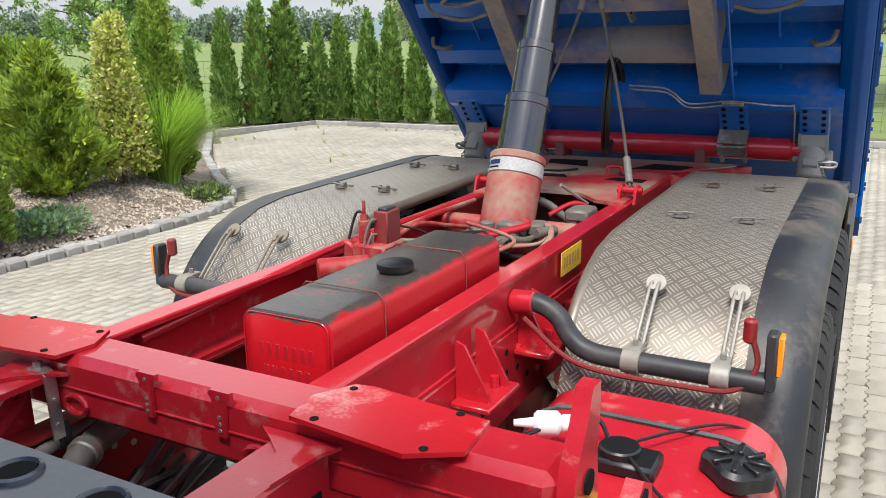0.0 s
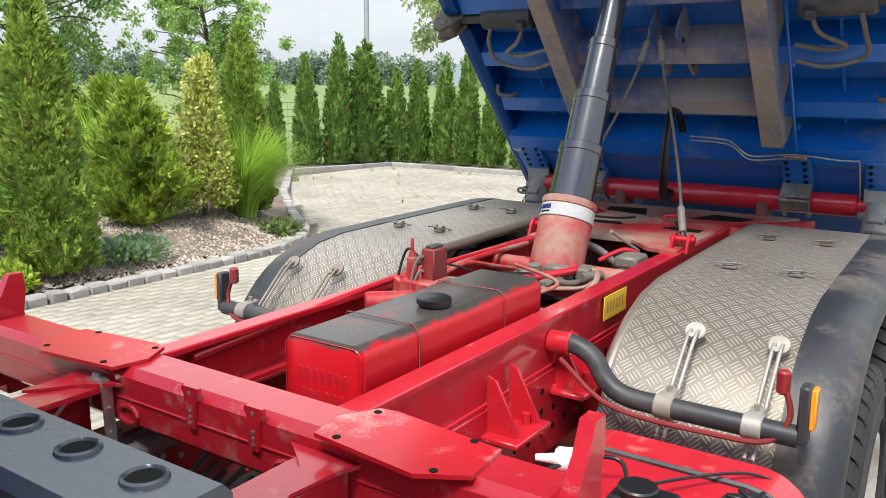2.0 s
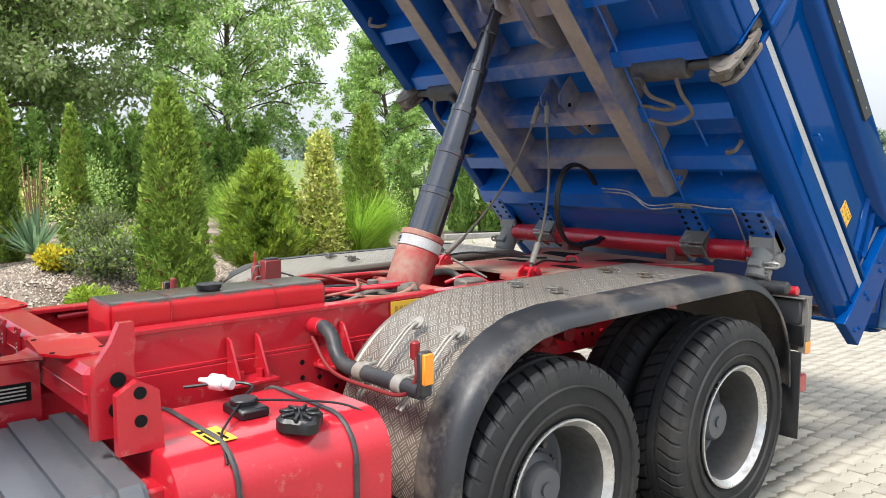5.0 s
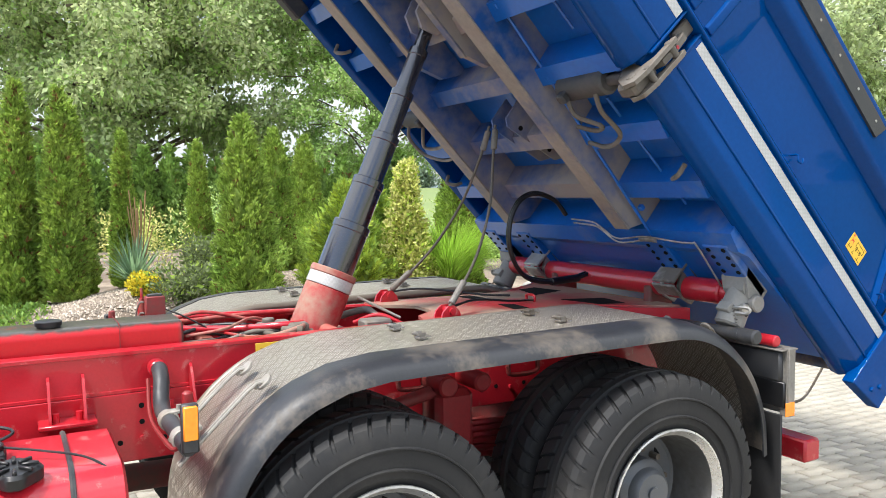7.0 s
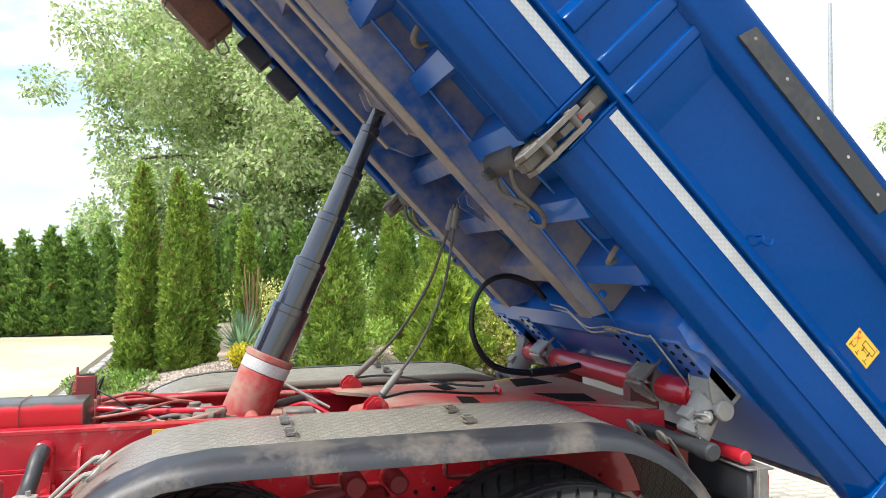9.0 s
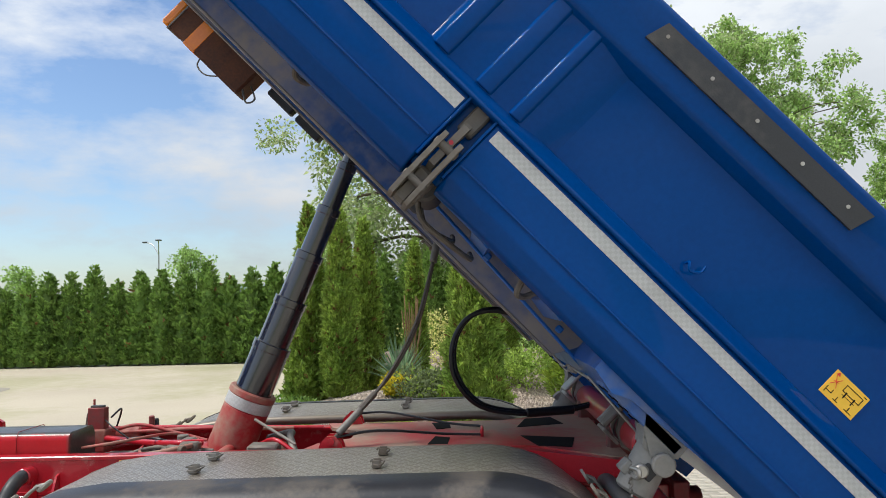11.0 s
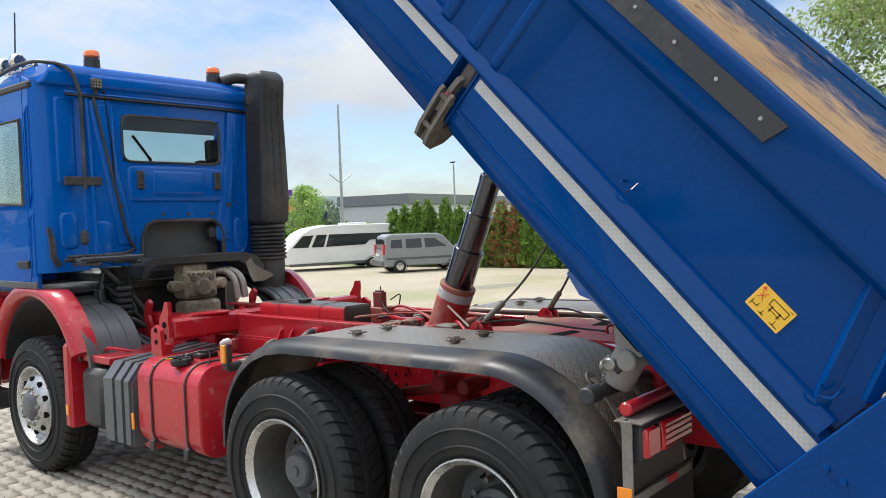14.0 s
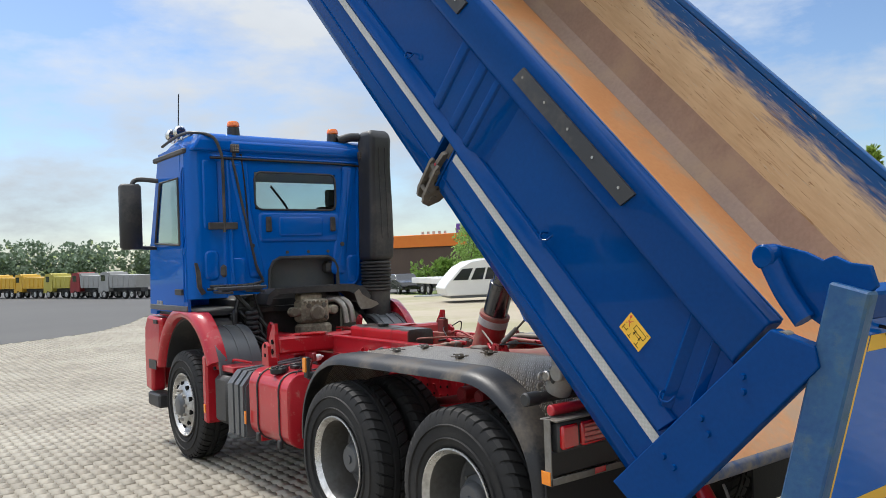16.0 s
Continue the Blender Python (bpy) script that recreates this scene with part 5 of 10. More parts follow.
pressed(rrect(-0.52, 0.44, 2.13, 2.445, 0.05), YB, 0.014, 0.03)
pressed(rrect(-0.30, 0.22, 2.19, 2.40, 0.03), YB + 0.0155, 0.010)
pressed(rrect(-0.82, 0.72, 3.055, 3.175, 0.03), YB, 0.028, 0.035)
for sg_ in (1, -1):
    pressed([(x * sg_, z) for x, z in rrect(0.85, 1.01, 2.28, 2.98, 0.03)], YB - 0.047, 0.014)
    pressed([(x * sg_, z) for x, z in rrect(0.86, 1.01, 1.76, 2.06, 0.05)], YB - 0.047, 0.014)
    # leaning pillar fields beside the window, a smaller field stamped on each
    pressed([(x * sg_, z) for x, z in ((0.755, 2.95), (0.735, 2.985), (0.60, 2.985), (0.575, 2.95), (0.515, 2.46), (0.395, 1.84), (0.40, 1.79), (0.44, 1.765), (0.535, 1.765), (0.565, 1.80), (0.64, 2.36))], YB, 0.017, 0.035)
    pressed([(x * sg_, z) for x, z in ((0.69, 2.93), (0.645, 2.93), (0.585, 2.44), (0.485, 1.87), (0.525, 1.85), (0.605, 2.34))], YB + 0.0190, 0.006, 0.018)
    pressed([(x * sg_, z) for x, z in rrect(0.60, 0.76, 1.66, 1.98, 0.05)], YB, 0.012)
for x in (0.13, -0.12, -0.36):
    cabpart("wall_plug", C(bmesh.new(), (x, YB - 0.004, 2.025), (x, YB + 0.007, 2.025), 0.017, seg=12), PLASTIC)
# corner panels, set back in steps
for s in (1, -1):
    bm = E(bmesh.new(), [(0.79 * s, YB - 0.01), (0.83 * s, YB - 0.045), (1.02 * s, YB - 0.05), (1.09 * s, YB - 0.065), (1.13 * s, YB - 0.10), (1.157 * s, YB - 0.16), (1.125 * s, YB - 0.16), (1.06 * s, YB - 0.10), (0.79 * s, YB - 0.075)], "z", 1.58, 3.10)
    cabpart("corner_panel", bm, BLUE_CAB, "", 50)
    bm = T(bmesh.new(), [(0.77 * s, YB, 3.0), (0.755 * s, YB, 2.6), (0.745 * s, YB, 2.1), (0.72 * s, YB, 1.72), (0.60 * s, YB, 1.63)], 0.022, 8, 5)
    cabpart("pressed_bead", bm, BLUE_CAB)
    cabpart("wall_plug", C(bmesh.new(), (0.53 * s, YB, 2.10), (0.53 * s, YB + 0.030, 2.10), 0.024, seg=14), PLASTIC)
    bm = box(*((0.31, 0.37) if s > 0 else (-0.45, -0.39)), YB - 0.005, YB + 0.036, 2.24, 2.40, 0.012)
    vent = cabpart("air_vent", bm, PLASTIC, "black slatted cab vent")
    for k in range(5):
        part("vent_slat", box(*((0.312, 0.368) if s > 0 else (-0.448, -0.392)), YB + 0.036, YB + 0.043, 2.252 + 0.028 * k, 2.264 + 0.028 * k, 0.003), PLASTIC, vent)
# rear window: glass with a rounded black seal
bm = bmesh.new()
pts = []
for cx, cz, a0 in ((0.40, 2.79, 0), (-0.40, 2.79, 90), (-0.40, 2.55, 180), (0.40, 2.55, 270)):
    for i in range(5):
        a = radians(a0 + 22.5 * i)
        pts.append((cx + 0.075 * math.cos(a), YB + 0.002, cz + 0.075 * math.sin(a)))
T(bm, pts + [pts[0]], 0.011, 8, 1)
win = cabpart("rear_window", bm, PLASTIC, "rear cab window in a black seal")
pane = part("pane", box(-0.475, 0.475, YB - 0.016, YB - 0.010, 2.475, 2.865, 0.001), GLASS, win)
pane.visible_shadow = False
# engine tunnel recess
bm = bmesh.new()
arch_o = [(0.35, 1.60), (0.335, 1.84), (0.29, 1.93), (0.22, 1.965), (-0.36, 1.965), (-0.43, 1.92), (-0.465, 1.84), (-0.47, 1.60)]
T(bm, [(a[0], YB + 0.006, a[1]) for a in arch_o], 0.020, 8, 1)
lip = cabpart("tunnel_lip", bm, PLASTIC, "black rounded lip of the engine tunnel")
bm = bmesh.new()
E(bm, [(-0.49, 1.58), (-0.49, 1.99), (0.37, 1.99), (0.37, 1.58)], "y", YB - 0.14, YB - 0.125)
cabpart("tunnel_recess", bm, PLASTIC_GREY, "dark grey engine tunnel recess")
# sides with door windows, roof, front
for s in (1, -1):
    xs = 1.155 * s
    def side(pts, name, m=BLUE_CAB, label="", t=0.03):
        return cabpart(name, E(bmesh.new(), pts, "x", *sorted((xs, xs - t * s))), m, label)
    side([(-3.020, 1.42), (-3.020, 3.10), (-3.130, 3.14), (-3.130, 1.42)], "side_panel", label="blue cab quarter panel")
    side([(-3.143, 1.44), (-3.143, 2.12), (-3.976, 2.16), (-4.010, 1.44)], "door", label="blue cab door")
    side([(-3.143, 2.12), (-3.143, 3.14), (-3.198, 3.14), (-3.198, 2.12)], "door_post")
    side([(-3.198, 2.82), (-3.198, 3.14), (-3.807, 3.12), (-3.756, 2.81)], "door_header")
    side([(-3.756, 2.82), (-3.807, 3.12), (-4.179, 2.10), (-3.976, 2.14)], "windscreen_post")
    g = side([(-3.198, 2.12), (-3.198, 2.82), (-3.756, 2.82), (-3.976, 2.16)], "door_window", GLASS, "", 0.008)
    g.visible_shadow = False
    side([(-4.010, 1.40), (-3.976, 2.16), (-4.179, 2.10), (-4.230, 1.40)], "front_corner")
    bm = T(bmesh.new(), [(xs + 0.004 * s, -3.198, 2.13), (xs + 0.004 * s, -3.198, 2.81), (xs + 0.004 * s, -3.756, 2.81), (xs + 0.004 * s, -3.968, 2.17), (xs + 0.004 * s, -3.198, 2.13)], 0.014, 6, 1)
    cabpart("window_seal", bm, PLASTIC)
    bm = T(bmesh.new(), [(xs + 0.006 * s, -3.039, 2.9), (xs + 0.006 * s, -3.039, 2.2), (xs + 0.006 * s, -3.097, 2.1), (xs + 0.006 * s, -3.097, 2.85), (xs + 0.006 * s, -3.039, 2.9)], 0.006, 6, 1)
    T(bm, [(xs + 0.004 * s, -3.039, 2.05), (xs + 0.004 * s, -3.039, 1.55), (xs + 0.004 * s, -3.107, 1.55), (xs + 0.004 * s, -3.107, 2.02), (xs + 0.004 * s, -3.039, 2.05)], 0.006, 6, 1)
    cabpart("pressed_bead", bm, BLUE_CAB)
    bm = box(*sorted((xs, xs + 0.03 * s)), -3.325, -3.130, 1.62, 1.68, 0.01)
    cabpart("door_handle", bm, PLASTIC, "black door handle")
    for k in range(4):
        cabpart("badge_bar", box(*sorted((xs, xs + 0.006 * s)), -3.976 + 0.05 * k, -3.951 + 0.05 * k, 1.50, 1.55, 0.001), CHROME_DULL)
    # mirror on two arms
    bm = bmesh.new()
    T(bm, [(1.12 * s, -3.832, 2.84), (1.35 * s, -3.917, 2.86), (1.42 * s, -3.917, 2.78)], 0.025, 8, 4)
    mir = cabpart("mirror", bm, PLASTIC, "black two-armed door mirror")
    bm = bmesh.new()
    T(bm, [(1.14 * s, -3.959, 2.12), (1.32 * s, -3.942, 2.13), (1.40 * s, -3.917, 2.18)], 0.02, 8, 4)
    part("mirror_arm", bm, PLASTIC, mir)
    bm = B(bmesh.new(), (1.43 * s, -3.917, 2.46), (0.22, 0.12, 0.70), 0.05)
    part("mirror_housing", bm, PLASTIC, mir, "", 50)
    bm = box(*sorted((1.345 * s, 1.515 * s)), -3.866, -3.859, 2.34, 2.76, 0.004)
    BB(bm, *sorted((1.345 * s, 1.515 * s)), -3.866, -3.859, 2.14, 2.31, 0.004)
    part("mirror_glass", bm, surface("mirror_silver", (0.8, 0.82, 0.84), (0.82, 0.84, 0.86), 0.03, metal=1.0, bump=0.0) if s > 0 else bpy.data.materials["mirror_silver"], mir)
bm = bmesh.new()
E(bm, [(YB, 3.06), (YB, 3.19), (-2.915, 3.245), (-3.020, 3.258), (-3.536, 3.295), (-3.748, 3.22), (-3.832, 3.10), (-3.705, 3.08)], "x", -1.13, 1.13)
for v in bm.verts:
    if v.co.z > 3.11:
        v.co.x *= 1 - 0.75 * (v.co.z - 3.11)
rf = cabpart("roof", bm, BLUE_CAB, "blue cab roof with pressed rear edge", 25)
mod = rf.modifiers.new("soft", "BEVEL"); mod.width, mod.segments, mod.limit_method, mod.angle_limit = 0.03, 3, "ANGLE", radians(20)
bm = T(bmesh.new(), [(-0.95, YB + 0.01, 3.01), (0.95, YB + 0.01, 3.01)], 0.012, 8, 1)
cabpart("pressed_bead", bm, BLUE_CAB)
bm = T(bmesh.new(), [(-0.90, YB + 0.024, 2.965), (-0.5, YB + 0.022, 2.985), (0.3, YB + 0.022, 2.985), (0.95, YB + 0.022, 2.99)], 0.013, 6, 3)
T(bm, [(0.62, YB + 0.01, 3.04), (0.58, YB + 0.015, 2.6), (0.55, YB + 0.015, 2.1), (0.42, YB + 0.02, 1.72)], 0.012, 6, 6)
cabpart("cable_duct", bm, HOSE)
bm = bmesh.new()
E(bm, [(-4.179, 2.08), (-4.230, 1.40), (-4.179, 1.40), (-4.128, 2.08)], "x", -1.15, 1.15)
cabpart("front_panel", bm, BLUE_CAB)
ws = cabpart("windscreen", E(bmesh.new(), [(-3.790, 3.08), (-4.171, 2.10), (-4.164, 2.10), (-3.783, 3.08)], "x", -1.10, 1.10), GLASS)
ws.visible_shadow = False
LINING = surface("pale_roof_lining", (0.66, 0.66, 0.63), (0.74, 0.74, 0.71), 0.9, big=3, fine=90, bump=0.1)
cabpart("roof_lining", E(bmesh.new(), [(-3.775, 3.07), (-3.855, 2.87), (-3.825, 2.87), (-3.74, 3.03), (-2.96, 3.04), (-2.96, 3.055)], "x", -1.08, 1.08), LINING, "pale grey roof lining")
cabpart("cab_floor", box(-1.12, 1.12, -4.171, -2.90, 1.40, 1.46, 0.01), PLASTIC)
for x in (-0.6, 0.6):
    bm = B(bmesh.new(), (x, -3.078, 2.15), (0.5, 0.14, 0.75), 0.06)
    B(bm, (x, -3.126, 1.85), (0.5, 0.5, 0.14), 0.05)
    B(bm, (x, -3.074, 2.62), (0.26, 0.09, 0.2), 0.04)
    cabpart("seat", bm, PLASTIC, "dark cab seat")
bm = T(bmesh.new(), [(-0.95, -4.165, 2.12), (-0.55, -4.03, 2.46), (-0.30, -3.93, 2.72)], 0.012, 6, 3)
T(bm, [(-0.42, -3.975, 2.60), (-0.18, -3.885, 2.83)], 0.014, 6, 1)
cabpart("wiper", bm, HOSE, "black windscreen wiper")
bm = box(-1.1, 1.1, -4.128, -3.832, 1.95, 2.1, 0.04)
cabpart("dashboard", bm, PLASTIC)
# rails, beacons, work lamps, horns, mast
bm = T(bmesh.new(), [(0.82, YB + 0.02, 2.24), (0.82, YB + 0.02, 2.9), (0.84, YB + 0.02, 3.06), (0.92, YB + 0.02, 3.20), (1.06, -2.98, 3.25), (1.10, -3.2, 3.26), (1.10, -3.5, 3.25), (1.09, -3.85, 3.22)], 0.016, 8, 6)
BB(bm, 0.68, 0.98, YB - 0.01, YB + 0.03, 2.27, 2.34, 0.006)
cabpart("grab_rail", bm, PLASTIC, "black tubular grab rail")
bm = T(bmesh.new(), [(0.72, YB + 0.02, 3.0), (0.62, YB + 0.02, 2.5), (0.50, YB + 0.03, 1.9), (0.46, YB + 0.02, 1.72), (0.98, YB + 0.0, 1.70)], 0.014, 8, 6)
cabpart("cable_duct", bm, PLASTIC)
for x in (0.62, -0.555):
    bm = C(bmesh.new(), (x, -3.03, 3.22), (x, -3.03, 3.34), 0.068, 0.062, seg=24, bev=0.006)
    bea = cabpart("beacon", bm, PLASTIC, "black-based rotating beacon")
    bm = C(bmesh.new(), (x, -3.03, 3.34), (x, -3.03, 3.40), 0.066, 0.060, seg=24, bev=0.012)
    part("beacon_lens", bm, surface("orange_lens", (0.9, 0.16, 0.01), (0.95, 0.22, 0.02), 0.2, bump=0.0, coat=0.5) if x > 0 else bpy.data.materials["orange_lens"], bea, "orange beacon lens")
for x in (0.70, -0.80):
    bm = B(bmesh.new(), (x, YB + 0.05, 3.09), (0.085, 0.05, 0.085), 0.008)
    B(bm, (x, YB + 0.03, 3.03), (0.03, 0.03, 0.05), 0.004)
    wlp = cabpart("work_lamp", bm, PLASTIC, "small square work lamp")
    for i in range(3):
        for j in range(3):
            part("lamp_cell", C(bmesh.new(), (x - 0.024 + 0.024 * i, YB + 0.074, 3.066 + 0.024 * j), (x - 0.024 + 0.024 * i, YB + 0.079, 3.066 + 0.024 * j), 0.009, seg=10), CHROME_DULL, wlp)
CHROME = surface("chrome", (0.75, 0.75, 0.75), (0.8, 0.8, 0.8), 0.06, metal=1.0, bump=0.0)
for y in (-3.45, -3.7):
    bm = bmesh.new()
    revolve(bm, (1.02, y, 3.33), (0.1, -1, 0), [(0, 0.0), (0.0, 0.05), (0.02, 0.07), (0.06, 0.066), (0.09, 0.04), (0.1, 0.0)], 20)
    C(bm, (1.02, y, 3.24), (1.02, y, 3.28), 0.012, seg=8)
    cabpart("roof_lamp", bm, CHROME, "chrome roof lamp")
bm = T(bmesh.new(), [(1.02, -3.55, 3.26), (1.0, -3.55, 3.75)], 0.006, 6, 1)
cabpart("antenna", bm, HOSE)
cabpart("roof_horn", C(bmesh.new(), (1.0, -3.2, 3.26), (1.0, -3.8, 3.27), 0.02, seg=10), CHROME)
# snorkel air intake with bellows
bm = bmesh.new()
outline = [(-2.90, 1.90), (-2.90, 3.26), (-2.88, 3.33), (-2.84, 3.36), (-2.66, 3.36), (-2.60, 3.33), (-2.585, 3.26), (-2.60, 3.12), (-2.635, 2.95), (-2.63, 2.6), (-2.60, 2.15), (-2.605, 1.90)]
E(bm, outline, "x", -1.065, -0.785)
for v in bm.verts:
    t = min(1, max(0, (v.co.z - 1.9) / 1.3))
    v.co.x += (-0.03 * math.sin(math.pi * t)) + (0.04 * (1 - t) * (1 if v.co.x > -0.9 else 0))
snork = cabpart("air_intake", bm, PLASTIC, "tall black air intake snorkel", 25)
mod = snork.modifiers.new("soft", "BEVEL"); mod.width, mod.segments, mod.limit_method, mod.angle_limit = 0.06, 4, "ANGLE", radians(40)
for gx in (-0.965, -0.885):
    part("groove_bead", T(bmesh.new(), [(gx, -2.593, 3.16), (gx - 0.02, -2.632, 2.95), (gx - 0.028, -2.627, 2.6), (gx - 0.015, -2.597, 2.15)], 0.006, 6, 5), PLASTIC, snork)
bel = part("bellows", C(bmesh.new(), (-0.90, -2.755, 1.56), (-0.90, -2.755, 1.90), 0.148, seg=24), PLASTIC, snork, "black ribbed bellows")
for i in range(9):
    bm = bmesh.new()
    z = 1.565 + i * 0.037
    revolve(bm, (-0.90, -2.755, z), (0, 0, 1), [(0, 0.15), (0.012, 0.172), (0.026, 0.172), (0.038, 0.15)], 24)
    part("bellows_rib", bm, PLASTIC, bel)
part("inlet_neck", T(bmesh.new(), [(-0.80, -2.86, 3.30), (-0.70, -2.90, 3.30), (-0.58, -2.95, 3.26)], 0.05, 14, 4), PLASTIC, snork)
part("lower_duct", C(bmesh.new(), (-0.90, -2.755, 1.22), (-0.90, -2.755, 1.58), 0.15, seg=24, bev=0.02), PLASTIC, snork)
# engine bay below the cab
bm = bmesh.new()
BB(bm, -0.62, 0.55, -4.1, -3.02, 1.05, 1.58, 0.05)
cabpart("engine_shroud", bm, PLASTIC)
bm = bmesh.new()
E(bm, [(-0.66, 1.62), (-0.74, 1.52), (-0.70, 1.44), (-0.60, 1.47), (-0.55, 1.54), (-0.46, 1.585), (0.34, 1.60), (0.42, 1.56), (0.46, 1.48), (0.50, 1.50), (0.47, 1.60), (0.40, 1.65), (-0.52, 1.66)], "y", -2.90, -2.62)
cabpart("engine_cover", bm, PLASTIC, "black plastic engine cover")
bm = bmesh.new()
BB(bm, -0.20, 0.12, -2.80, -2.58, 1.28, 1.52, 0.03)
BB(bm, -0.16, 0.08, -2.84, -2.66, 1.50, 1.58, 0.03)
for x in (-0.27, 0.19):
    C(bm, (x, -2.70, 1.40), (x, -2.60, 1.40), 0.05, seg=16, bev=0.012)
    B(bm, (x * 0.8, -2.66, 1.40), (0.12, 0.10, 0.08), 0.02)
C(bm, (-0.04, -2.62, 1.38), (-0.04, -2.54, 1.38), 0.08, seg=20, bev=0.015)
for i in range(6):
    C(bm, (-0.15 + 0.05 * i, -2.58, 1.50), (-0.15 + 0.05 * i, -2.55, 1.50), 0.012, seg=6)
B(bm, (-0.04, -2.66, 1.20), (0.36, 0.20, 0.14), 0.03)
cabpart("gear_unit", bm, ENGINE, "dusty cast metal gear unit", 35)
for x, z, r in ((-0.13, 1.46, 0.026), (0.05, 1.46, 0.026), (-0.04, 1.45, 0.018), (-0.15, 1.33, 0.020), (0.07, 1.33, 0.020)):
    cabpart("gear_port", C(bmesh.new(), (x, -2.585, z), (x, -2.565, z), r, seg=14, bev=0.004), STEEL_DIRTY)
# torn grey bracket, and a serrated step bar under the cab corner
bm = E(bmesh.new(), [(-0.52, 1.56), (-0.56, 1.44), (-0.60, 1.38), (-0.72, 1.38), (-0.83, 1.42), (-0.80, 1.45), (-0.70, 1.49), (-0.62, 1.54), (-0.58, 1.60)], "y", -2.612, -2.602)
cabpart("torn_bracket", bm, STAY, "bent grey sheet bracket")
bm = C(bmesh.new(), (0.47, YB + 0.05, 1.685), (1.02, YB + 0.03, 1.675), 0.016, seg=10)
for k in range(11):
    B(bm, (0.52 + 0.045 * k, YB + 0.045, 1.70), (0.022, 0.03, 0.014), 0.003)
cabpart("step_bar", bm, PLASTIC, "black serrated step bar")
bm = E(bmesh.new(), [(1.02, 1.64), (1.06, 1.70), (1.07, 1.84), (1.10, 1.94), (1.125, 1.94), (1.11, 1.82), (1.105, 1.70), (1.06, 1.62)], "y", YB - 0.03, YB - 0.005)
cabpart("step_bar_bracket", bm, PLASTIC)
for dx in (0.0, 0.08):
    bm = T(bmesh.new(), [(-0.24 - dx, -2.72, 1.50), (-0.32 - dx, -2.66, 1.50), (-0.38 - dx, -2.60, 1.42), (-0.40 - dx, -2.58, 1.25)], 0.032, 14, 6)
    cabpart("bright_pipe", bm, CHROME_DULL, "bright bent steel pipe")
for i in range(14):
    bm = T(bmesh.new(), [(random.uniform(0.35, 0.8), -2.9, random.uniform(1.1, 1.65)), (random.uniform(0.4, 0.9), -2.75, random.uniform(1.0, 1.5)), (random.uniform(0.35, 0.8), -2.65, random.uniform(0.9, 1.2)), (random.uniform(0.3, 0.6), -2.4, 0.95)], random.uniform(0.012, 0.03), 8, 5)
    cabpart("engine_hose", bm, HOSE)
for k in range(8):
    bm = bmesh.new()
    revolve(bm, (0.62, -2.70, 1.05 + 0.05 * k), (0, 0, 1), [(0, 0.05), (0.015, 0.066), (0.03, 0.066), (0.045, 0.05)], 16)
    cabpart("ribbed_hose", bm, PLASTIC)
